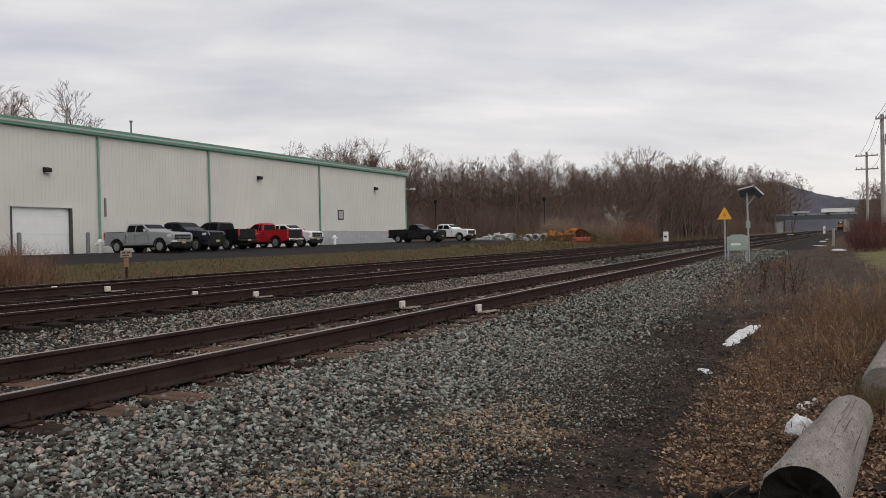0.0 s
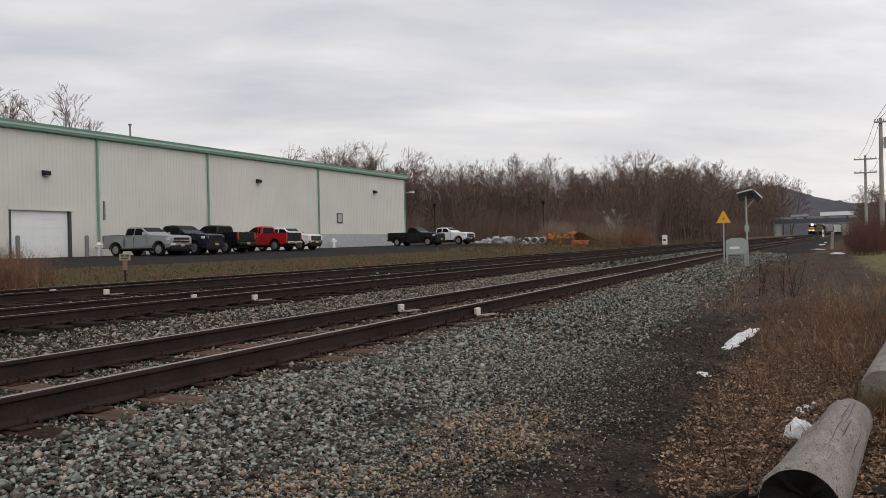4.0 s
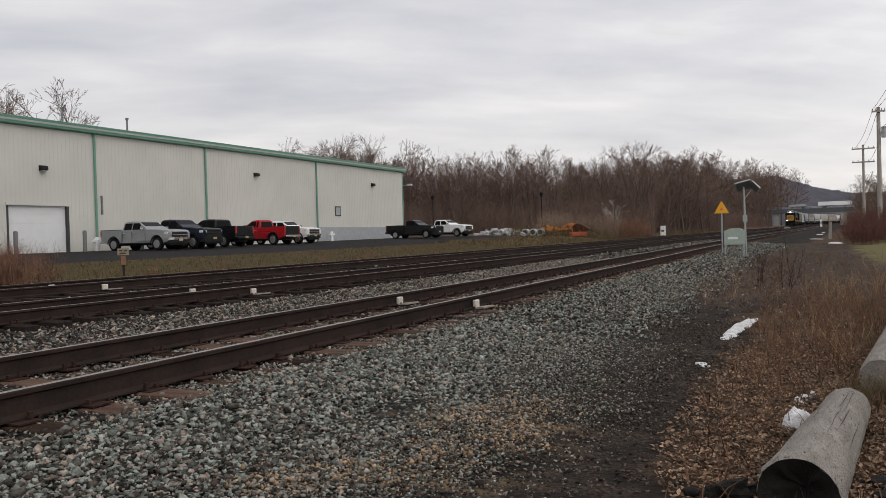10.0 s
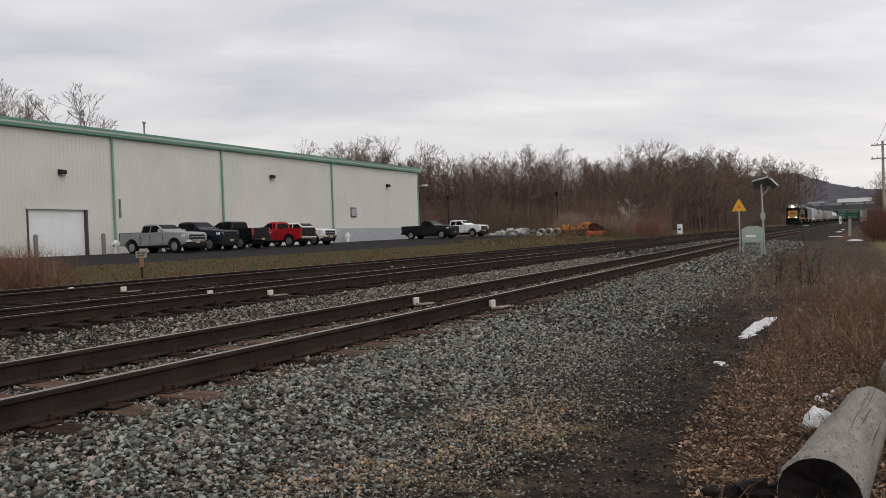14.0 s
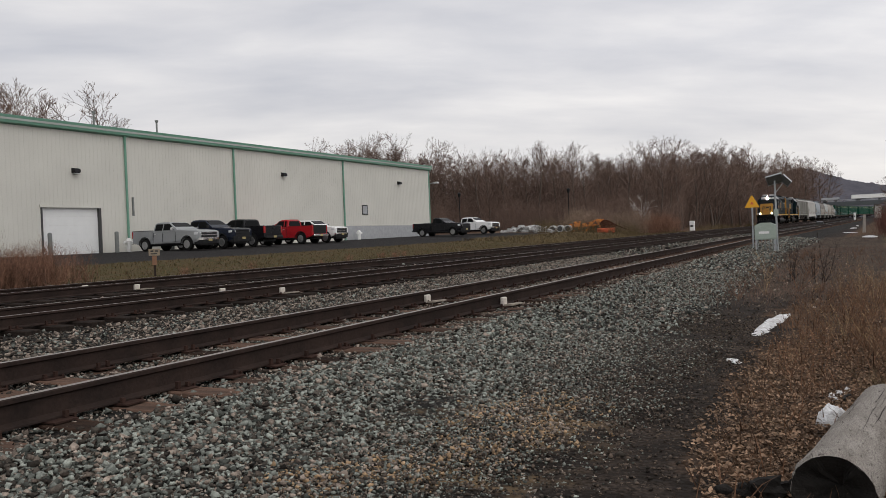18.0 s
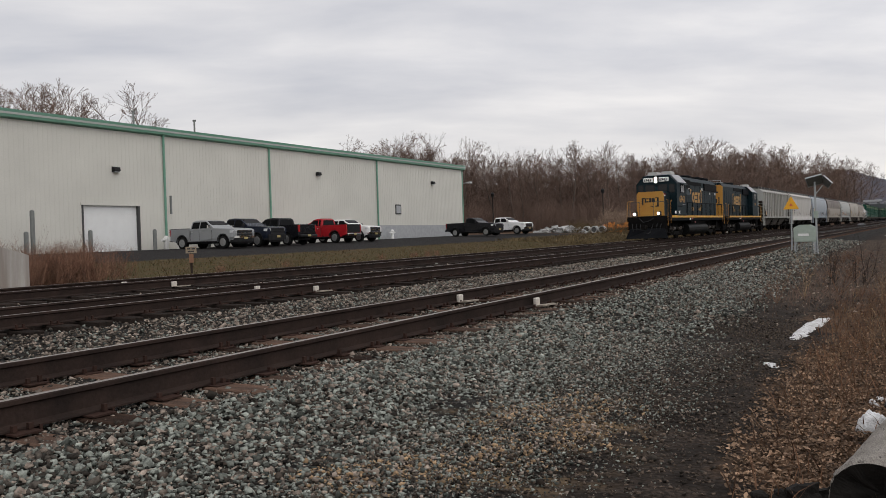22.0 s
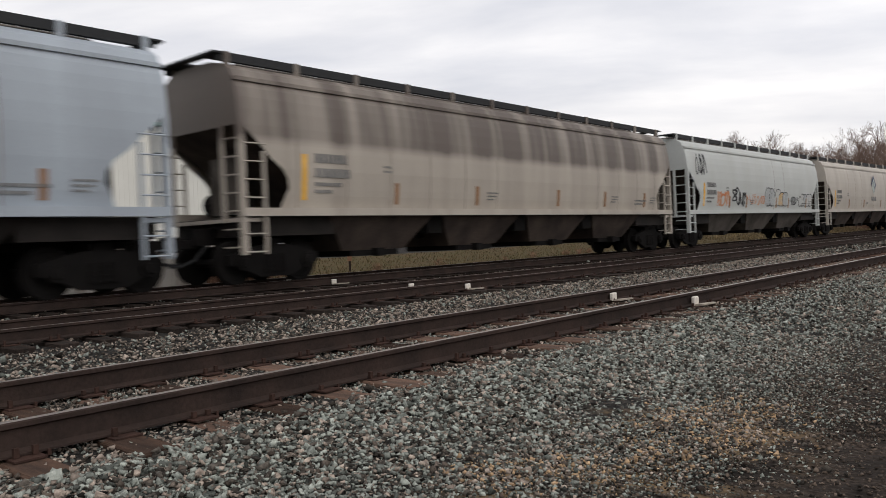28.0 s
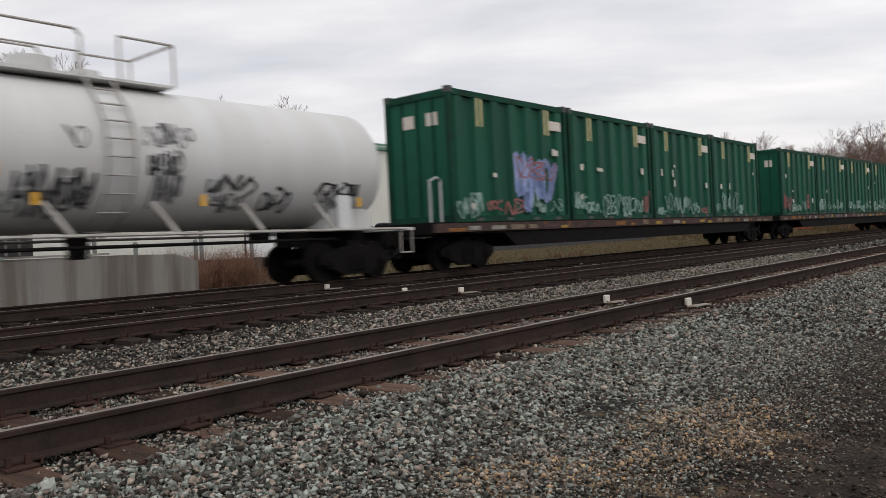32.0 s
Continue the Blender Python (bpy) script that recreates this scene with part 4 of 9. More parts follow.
    prism(bm, [(front - 0.34, 0.97), (front + 0.0, 0.88), (front + 0.08, 0.6), (front + 0.08, -0.6), (front + 0.0, -0.88), (front - 0.34, -0.97)][::-1], 0.4, 0.638, "z")
    part("bumper_skirt", bm, BLACK_PLASTIC, p)
    bm = bmesh.new()
    slab(bm, front - 0.3, front - 0.06, -0.75, 0.75, 0.28, 0.4)
    part("air_dam", bm, BLACK_PLASTIC, p)
    bm = bmesh.new()
    slab(bm, rear - 0.16, rear + 0.02, -0.95, 0.95, 0.52, 0.7)
    bevelled(bm, 0.035)
    part("rear_bumper", bm, trim, p)
    for nm, xa in (("front_plate", front + 0.111), ("rear_plate", rear - 0.172)):
        bm = bmesh.new()
        slab(bm, xa, xa + 0.01, -0.16, 0.16, 0.56, 0.7)
        part(nm, bm, PLATE_TAN, p)
    bm = bmesh.new()
    slab(bm, -2.6, 2.5, -0.7, 0.7, 0.32, 0.5)
    part("chassis", bm, BLACK_PLASTIC, p)
    return p


PLATE_TAN = material("plain_plate", (0.45, 0.36, 0.16), 0.6)
SILVER = car_enamel("silver_enamel", (0.3, 0.31, 0.315), 0.35, 0.35)
NAVY = car_enamel("dark_navy_enamel", (0.012, 0.016, 0.028))
BLACK_ENAMEL = car_enamel("black_enamel", (0.01, 0.01, 0.012))
RED_ENAMEL = car_enamel("red_enamel", (0.36, 0.012, 0.018), 0.3)
WHITE_ENAMEL = car_enamel("white_enamel", (0.72, 0.72, 0.71), 0.3)
pickup("pickup_truck", -39.3, 38.4, 0, SILVER, "silver crew-cab pickup parked nose out by the warehouse", 4)
pickup("pickup_truck", -39.3, 41.6, 0, NAVY, "dark navy crew-cab pickup parked beside the silver one", 4, False, True, False, 1.07)
pickup("pickup_truck", -39.4, 44.9, 180, BLACK_ENAMEL, "black pickup parked nose in, its bed towards the tracks", 4, False, False, False, 1.07)
pickup("pickup_truck", -39.4, 50.6, 180, RED_ENAMEL, "red single-cab pickup parked nose in with a dark tailgate", 2, True, False, True, 1.04)
pickup("pickup_truck", -39.3, 53.6, 0, WHITE_ENAMEL, "white pickup parked nose out beside the red one", 4)
pickup("pickup_truck", -36.6, 72.2, -6, BLACK_ENAMEL, "black pickup parked alone at the far corner", 2, False)
pickup("pickup_truck", -36.4, 79.6, -8, WHITE_ENAMEL, "white crew-cab pickup beyond the black one", 4)


# ---- trackside things ----
def rail_marker(which, side, y):
    x, z = track_at(which, y)
    m = base("rail_marker", pose(x + side * 0.7525 + 0.04, y, z - 0.18), "white painted block clipped to the rail web", "marker", "white rail markers")
    bm = bmesh.new()
    slab(bm, 0, 0.055, -0.075, 0.075, 0.0, 0.125)
    bevelled(bm, 0.012)
    part("block", bm, WHITE_MARK, m)
    bm = bmesh.new()
    prism(bm, [(0.05, -0.06), (0.16, -0.02), (0.19, 0.36), (0.13, 0.39), (0.05, 0.1)], 0.0, 0.02, "z")
    part("strap", bm, STRAP_DULL, m, "dull weathered strap")
    return m


for w_, s_, y_ in (("near", 1, 10.71), ("near", -1, 11.13), ("mid", 1, 12.81), ("mid", -1, 12.7), ("far", 1, 12.7), ("far", -1, 12.53)):
    rail_marker(w_, s_, y_)

GX, GY = -2.85, 37.2


def detector_cabinet():
    c = base("signal_cabinet", pose(GX, GY, ground_z(GX, GY)), "pale green equipment cabinet on legs beside the track", "cabinet")
    bm = bmesh.new()
    prism(bm, [(-0.44, 0.5), (0.44, 0.5), (0.44, 1.12), (0.2, 1.24), (-0.2, 1.24), (-0.44, 1.12)], -0.25, 0.25)
    part("box", bm, CABINET_GREEN, c)
    bm = bmesh.new()
    slab(bm, -0.4, 0.4, -0.275, -0.25, 0.54, 1.08)
    d = part("door", bm, CABINET_GREEN, c)
    bm = bmesh.new()
    slab(bm, -0.26, 0.16, -0.285, -0.276, 0.76, 0.86)
    part("label_plate", bm, WHITE_PAINT, d)
    for s in (-1, 1):
        for e in (-1, 1):
            bm = bmesh.new()
            slab(bm, s * 0.38 - 0.04, s * 0.38 + 0.04, e * 0.2 - 0.04, e * 0.2 + 0.04, -0.15, 0.5)
            part("leg", bm, GALV, c)
    for k in range(5):
        bm = bmesh.new()
        pipe(bm, [(-0.3 + k * 0.15, -0.2, 0.5), (-0.34 + k * 0.16, -0.26, 0.25), (-0.28 + k * 0.15, -0.2, -0.1)], 0.025, 6)
        part("conduit", bm, POST_GREY, c)
    return c


def solar_mast():
    x, y = GX + 0.48, GY - 0.15
    m = base("solar_mast", pose(x, y, ground_z(x, y), 0, -1.0, 0), "galvanised mast carrying two tilted solar panels", "solar panel")
    bm = bmesh.new()
    tube(bm, (0, 0, -0.2), (0, 0, 3.1), 0.04, sides=10)
    part("mast", bm, GALV, m)
    for k, (px, tilt) in enumerate(((0.0, -12), (0.6, 48))):
        t = pose(px * 0.72, 0, 3.14 - 0.07 * k, -30 + 8 * k, tilt, 0) @ Matrix.Scale(0.74, 4)
        bm = bmesh.new()
        slab(bm, -0.42 + 0.12 * k, 0.45 - 0.14 * k, -0.45, 0.45, 0, 0.04, t)
        f = part("panel", bm, DARK_FRAME, m)
        bm = bmesh.new()
        slab(bm, -0.38 + 0.12 * k, 0.41 - 0.14 * k, -0.41, 0.41, -0.012, -0.004, t)
        part("backing", bm, POST_GREY, f, "grey panel underside")
        bm = bmesh.new()
        for qx in (-0.44 + 0.12 * k, 0.43 - 0.14 * k):
            slab(bm, qx, qx + 0.04, -0.48, 0.48, -0.02, 0.05, t)
        for qy in (-0.48, 0.44):
            slab(bm, -0.4 + 0.12 * k, 0.43 - 0.14 * k, qy, qy + 0.04, -0.02, 0.05, t)
        part("panel_frame", bm, GALV, f)
    bm = bmesh.new()
    tube(bm, (0, 0, 2.55), (0.32, 0, 2.95), 0.022, sides=6)
    part("strut", bm, GALV, m)
    bm = bmesh.new()
    slab(bm, -0.08, 0.1, -0.16, -0.05, 1.55, 1.85)
    part("junction_box", bm, CABINET_GREEN, m)
    return m


def triangle_sign():
    x, y = -3.47, 38.15
    s = base("warning_sign", pose(x, y, ground_z(x, y)), "yellow triangular warning sign on a thin steel post", "sign")
    bm = bmesh.new()
    slab(bm, -0.03, 0.03, 0.0, 0.03, -0.2, 2.35)
    part("post", bm, GALV, s)
    bm = bmesh.new()
    prism(bm, [(-0.32, 1.86), (0.32, 1.86), (0.03, 2.4), (-0.03, 2.4)], -0.012, 0.0)
    part("plate", bm, YELLOW_SIGN, s)
    bm = bmesh.new()
    prism(bm, [(-0.08, 2.0), (0.08, 2.0), (0.0, 2.14)], -0.018, -0.013)
    part("pictogram", bm, ORANGE, s)
    return s


detector_cabinet(); solar_mast(); triangle_sign()


def white_post(x, y, h=1.9, w=0.22):
    p = base("mile_post", pose(x, y, ground_z(x, y)), "short white painted trackside post", "post", "white trackside posts")
    bm = bmesh.new()
    slab(bm, -w / 2, w / 2, -w / 2, w / 2, -0.2, h)
    bevelled(bm, 0.03)
    part("post", bm, WHITE_PAINT, p)
    bm = bmesh.new()
    slab(bm, -w * 0.3, w * 0.3, -w / 2 - 0.01, -w / 2 - 0.002, h * 0.45, h * 0.62)
    part("number_bar", bm, DARK_INK_POST, p)
    return p


DARK_INK_POST = material("post_lettering", (0.05, 0.05, 0.05), 0.7)
white_post(-17.4, 108.4, 1.45, 0.6)
white_post(3.9, 228, 2.0, 0.5)


def stake_sign(x, y):
    s = base("stake_sign", pose(x, y, ground_z(x, y), 0, 0, 47), "small weathered marker boards on a dark wooden stake", "sign")
    bm = bmesh.new()
    slab(bm, -0.04, 0.04, 0.0, 0.04, -0.2, 0.98)
    part("stake", bm, DARK_STEM, s)
    bm = bmesh.new()
    slab(bm, -0.19, 0.19, -0.03, 0.0, 0.74, 0.98)
    b = part("board", bm, BOARD_CREAM, s, "cream board with dark lettering")
    for za, zb, xa, xb in ((0.88, 0.93, -0.13, -0.02), (0.88, 0.93, 0.02, 0.14), (0.79, 0.83, -0.12, 0.1)):
        bm = bmesh.new()
        slab(bm, xa, xb, -0.036, -0.031, za, zb)
        part("lettering_bar", bm, DARK_INK_POST, b)
    bm = bmesh.new()
    slab(bm, -0.08, 0.08, -0.03, 0.0, 0.4, 0.72)
    part("lower_board", bm, SIGN_TAN, s, "orange-tan lower board")
    return s


BOARD_CREAM = material("cream_marker_board", (0.3, 0.245, 0.18), 0.7, 0, 0.2, 10, 60)
stake_sign(-22.0, 20.42)


def standpipe(x, y, h=0.95):
    s = base("standpipe", pose(x, y, ground_z(x, y)), "white painted fire standpipe by the warehouse wall", "standpipe", "standpipes")
    bm = bmesh.new()
    tube(bm, (0, 0, -0.1), (0, 0, h - 0.2), 0.16, sides=12)
    tube(bm, (0, 0, h - 0.2), (0, 0, h), 0.2, 0.1, sides=12)
    part("barrel", bm, WHITE_PAINT, s)
    for d in (-1, 1):
        bm = bmesh.new()
        tube(bm, (0, d * 0.1, h - 0.35), (0.05, d * 0.42, h - 0.3), 0.09, sides=10)
        part("outlet", bm, WHITE_PAINT, s)
    return s


standpipe(-43.3, 38.0); standpipe(-42.5, 65.6)


def wooden_post(x, y, h):
    p = base("wooden_post", pose(x, y, ground_z(x, y), 0, 2, 0), "short weathered timber post beside the path", "post")
    bm = bmesh.new()
    tube(bm, (0, 0, -0.2), (0, 0, h), 0.13, 0.11, sides=10)
    part("post", bm, POLE_WOOD, p)


def switch_machine(x, y):
    p = base("switch_machine", pose(x, y, ground_z(x, y)), "low dark switch machine with a pale lid between the tracks", "switch machine")
    bm = bmesh.new()
    slab(bm, -0.6, 0.6, -0.4, 0.4, -0.1, 0.42)
    bevelled(bm, 0.03)
    part("case", bm, DARK_FRAME, p)
    bm = bmesh.new()
    prism(bm, [(-0.62, 0.42), (0.62, 0.42), (0.4, 0.6), (-0.4, 0.6)], -0.42, 0.42)
    part("lid", bm, BLOCK_GREY, p, "pale lid")


wooden_post(1.96, 75.4, 1.5)
switch_machine(-2.9, 155)


def lamp_post(x, y, h=5.2):
    p = base("lamp_post", pose(x, y, ground_z(x, y)), "slim black lamp post with a small lantern before the woods", "street lamp", "lamp posts")
    bm = bmesh.new()
    tube(bm, (0, 0, -0.2), (0, 0, 0.6), 0.13, 0.1, sides=10)
    tube(bm, (0, 0, 0.6), (0, 0, h), 0.08, 0.06, sides=10)
    part("pole", bm, BLACK_PLASTIC, p)
    bm = bmesh.new()
    tube(bm, (0, 0, h), (0, 0, h + 0.45), 0.16, 0.24, sides=8)
    part("lantern", bm, BLACK_PLASTIC, p)
    bm = bmesh.new()
    tube(bm, (0, 0, h + 0.45), (0, 0, h + 0.65), 0.3, 0.05, sides=8)
    part("cap", bm, BLACK_PLASTIC, p)
    return p


lamp_post(-45.6, 95.5, 4.9); lamp_post(-31.8, 100.2, 5.0)


def utility_pole(x, y, top, arms, r=0.17):
    z = ground_z(x, y)
    p = base("utility_pole", pose(x, y, z), "weathered timber utility pole carrying cables", "utility pole", "utility poles")
    bm = bmesh.new()
    tube(bm, (0, 0, -0.3), (0, 0, top - z), r, r * 0.7, sides=12)
    part("pole", bm, POLE_WOOD, p)
    for za, half in arms:
        bm = bmesh.new()
        slab(bm, -half, half, -0.22, -0.1, za - z - 0.07, za - z + 0.07)
        a = part("cross_arm", bm, POLE_WOOD, p)
        for k in (-0.9, -0.45, 0.45, 0.9):
            bm = bmesh.new()
            tube(bm, (half * k, -0.16, za - z + 0.07), (half * k, -0.16, za - z + 0.24), 0.05, 0.035, sides=8)
            part("insulator", bm, BLOCK_GREY, a)
    return p


utility_pole(6.1, 99.8, 10.5, ((10.05, 1.15), (8.55, 1.15)))
up2 = utility_pole(5.75, 74.8, 11.25, ((10.9, 0.5),), 0.2)
bm = bmesh.new()
tube(bm, (0.42, -0.1, 8.1), (0.42, -0.1, 9.0), 0.24, sides=14)
part("transformer", bm, BLOCK_GREY, up2)
utility_pole(6.0, 30.0, 11.6, ((11.2, 0.6),), 0.2)


def cable(points, sag, r=0.022):
    c = base("overhead_cable", Matrix(), "thin dark overhead cable slung between utility poles", "cable", "overhead cables")
    bm = bmesh.new()
    for a, b in zip(points, points[1:]):
        a, b = Vector(a), Vector(b)
        pts = [a.lerp(b, k / 10) - Vector((0, 0, sag * 4 * (k / 10) * (1 - k / 10))) for k in range(11)]
        pipe(bm, pts, r, 5)
    part("wire", bm, WIRE, c)


for dx, dz in ((-0.8, 0.0), (0.0, 0.15), (0.6, -1.5)):
    cable([(6.1 + dx, 99.8, 10.2 + dz), (5.75 + dx * 0.5, 74.8, 11.1 + dz), (6.0 + dx, 30, 11.4 + dz), (6.0 + dx, -15, 11.4 + dz)], 0.5, 0.016)


# ---- works yard by the woods ----
def plough_frame():
    x, y = -26.9, 91.3
    p = base("yellow_plough", pose(x, y, ground_z(x, y), 0, 0, 15), "disused yellow machine frame with lattice arms in dry reeds", "machine")
    # the long sloping arm, the boxy counterweight at its end and the legs below them
    bm = bmesh.new()
    prism(bm, [(-0.5, 0.62), (1.2, 0.8), (1.95, 1.1), (1.9, 1.62), (1.2, 1.55), (0.3, 1.2), (-0.45, 1.1)], -0.35, 0.3)
    bevelled(bm, 0.03)
    part("arm", bm, YELLOW_MACHINE, p)
    bm = bmesh.new()
    prism(bm, [(-2.1, 0.62), (-0.7, 0.7), (-0.65, 1.42), (-1.2, 1.4), (-2.05, 1.1)], -0.45, 0.4)
    bevelled(bm, 0.04)
    part("counterweight", bm, YELLOW_MACHINE, p)
    for a, b, w in (((-1.9, 0, 0.0), (-1.75, 0, 0.75), 0.13), ((-0.9, 0.1, 0.0), (-0.8, 0.1, 0.75), 0.13), ((-0.2, -0.1, 0.0), (0.5, -0.1, 0.85), 0.1), ((1.0, 0.1, 0.0), (0.75, 0.1, 0.85), 0.12), ((-0.8, 0.0, 1.0), (-0.3, 0.0, 0.85), 0.14), ((-1.9, -0.1, 0.25), (1.0, -0.1, 0.4), 0.07)):
        bm = bmesh.new()
        d = Vector(b) - Vector(a)
        slab(bm, 0, d.length, -w / 2, w / 2, -w, w, Matrix.Translation(a) @ d.to_track_quat("X", "Z").to_matrix().to_4x4())
        part("leg", bm, YELLOW_MACHINE, p)
    return p


def rust_skip():
    x, y = -24.3, 91.9
    p = base("rusted_skip", pose(x, y, ground_z(x, y), 0, 0, 12), "tipped rusty steel skip with an orange panel below", "skip")
    bm = bmesh.new()
    prism(bm, [(-0.95, 0.68), (-1.0, 1.2), (-0.85, 1.5), (-0.55, 1.66), (-0.2, 1.62), (0.35, 1.36), (0.85, 1.0), (0.8, 0.7)], -0.55, 0.65)
    part("rounded_bucket", bm, RUST_PLATE, p)
    bm = bmesh.new()
    prism(bm, [(-1.06, 0.66), (-1.1, 1.22), (-0.9, 1.6), (-0.55, 1.76), (-0.5, 1.66), (-0.82, 1.5), (-0.98, 1.2), (-0.94, 0.66)], -0.62, -0.5)
    part("bucket_rim", bm, YELLOW_MACHINE, p)
    bm = bmesh.new()
    slab(bm, 0, 1.7, -0.06, 0.06, -0.06, 0.06, pose(0.75, -0.2, 0.95, 0, 22, 0))
    part("drawbar", bm, RUST_PLATE, p)
    bm = bmesh.new()
    slab(bm, -1.35, 0.75, -0.75, -0.6, 0.1, 0.66)
    bevelled(bm, 0.05)
    part("orange_panel", bm, ORANGE, p)
    bm = bmesh.new()
    slab(bm, -1.2, 0.7, -0.58, 0.65, 0.0, 0.7)
    part("skip_body", bm, RUST_PLATE, p)
    return p


plough_frame(); rust_skip()


def rubble_heap():
    p = base("rubble_heap", pose(-33.6, 89.0, ground_z(-33.6, 89.0)), "low heap of pale broken concrete by the lot's edge", "rubble")
    rnd = random.Random(3)
    for k in range(46):
        u = rnd.uniform(-3.4, 3.2); h = max(0.1, 0.85 * (1 - abs(u) / 3.6))
        bm = bmesh.new()
        slab(bm, -0.32, 0.32, -0.25, 0.25, -0.14, 0.14)
        for v in bm.verts:
            v.co += Vector((rnd.uniform(-0.12, 0.12), rnd.uniform(-0.1, 0.1), rnd.uniform(-0.07, 0.07)))
        ob = part("chunk", bm, CONC_PALE, p)
        ob.matrix_basis = pose(u, rnd.uniform(-1.0, 1.0), rnd.uniform(0, h), rnd.uniform(-30, 30), rnd.uniform(-30, 30), rnd.uniform(0, 360))
    return p


rubble_heap()
for k_ in range(3):
    pp = base("concrete_pipe", pose(-30.6 + k_ * 0.95, 90.0, ground_z(-30.6, 90.0) + 0.42, 0, 0, 8), "short pale concrete pipe lying on its side", "pipe", "concrete pipes")
    bm = bmesh.new()
    tube(bm, (0, -0.6, 0), (0, 0.6, 0), 0.42, sides=18)
    part("barrel", bm, CONC_PALE, pp)
    # dark disc on the solid end, painted in place of the shaded hollow
    bm = bmesh.new()
    tube(bm, (0, -0.61, 0), (0, -0.605, 0), 0.3, sides=18)
    part("mouth", bm, DARK_FRAME, pp)


# ---- road bridge and what lies beyond ----
def road_bridge():
    b = base("road_bridge", pose(0, 346, 0), "steel girder road bridge over the tracks", "bridge")
    bm = bmesh.new()
    slab(bm, -26, 90, -0.4, 0, 7.35, 9.05)
    part("girder", bm, STEEL_BRIDGE, b)
    bm = bmesh.new()
    slab(bm, -40, 110, 0, 9, 8.5, 9.0)
    part("deck", bm, CONCRETE, b)
    for z in (9.3, 9.75):
        bm = bmesh.new()
        slab(bm, -40, 110, -0.3, -0.2, z, z + 0.12)
        part("parapet_rail", bm, GALV, b)
    for x in (-26, -10.5, 14, 40):
        bm = bmesh.new()
        slab(bm, x - 1.1, x + 1.1, 0.2, 8, 1.0, 8.5)
        part("pier", bm, CONC_PALE if x == -10.5 else CONCRETE, b)
    return b


road_bridge()


def trailer(x, y, l, mat, top=3.4):
    t = base("road_trailer", pose(x, y, 9.0), "pale box trailer standing on the road bridge", "trailer", "trailers on the bridge")
    bm = bmesh.new()
    slab(bm, -l / 2, l / 2, -1.25, 1.25, 1.1, top)
    bevelled(bm, 0.06)
    part("box", bm, mat, t)
    for k in (-0.35, -0.28, 0.3):
        bm = bmesh.new()
        tube(bm, (l * k, -1.2, 0.5), (l * k, -0.85, 0.5), 0.5, sides=16)
        part("wheel", bm, TYRE, t)
    bm = bmesh.new()
    slab(bm, -l / 2, l / 2, -1.0, 1.0, 0.85, 1.1)
    part("chassis", bm, UNDER, t)


trailer(11.0, 349, 12.0, WHITE_PAINT, 2.6); trailer(-2.5, 350, 6.5, BLOCK_GREY, 1.9)


def ridge(name, y, pts, mat, label):
    bm = bmesh.new()
    lo, mids, hi, back = [], [], [], []
    rnd = random.Random(name)
    xs = np.concatenate([np.linspace(pts[0][0], -130, 60), np.linspace(-126, 220, 240), np.linspace(226, pts[-1][0], 60)])
    for x in xs:
        z = float(np.interp(x, [p[0] for p in pts], [p[1] for p in pts]))
        z0 = z
        z += 2.2 * noise.noise(Vector((x * 0.03, 1, 0))) + 1.1 * noise.noise(Vector((x * 0.17, 4, 0))) + rnd.uniform(-0.55, 0.55)
        mids.append(bm.verts.new((x, y - 30, (z0 - 2) * 0.86))); lo.append(bm.verts.new((x, y - 160, 2))); hi.append(bm.verts.new((x, y, z))); back.append(bm.verts.new((x, y + 220, 2)))
    for i in range(len(xs) - 1):
        bm.faces.new((lo[i], lo[i + 1], mids[i + 1], mids[i])); bm.faces.new((mids[i], mids[i + 1], hi[i + 1], hi[i])); bm.faces.new((hi[i], hi[i + 1], back[i + 1], back[i]))
    ob = part(name, bm, mat, smooth=True)
    tagged(ob, label, "hill", kind="structure")


ridge("backdrop_ridge", 900, [(-1500, 60), (-300, 55), (-90, 56), (-26, 57), (-4, 49), (17, 40.5), (42, 37), (120, 34), (400, 40), (1500, 60)], HAZE_WOOD, "distant wooded ridge beyond the bridge, its colour tinted blue-grey for haze")


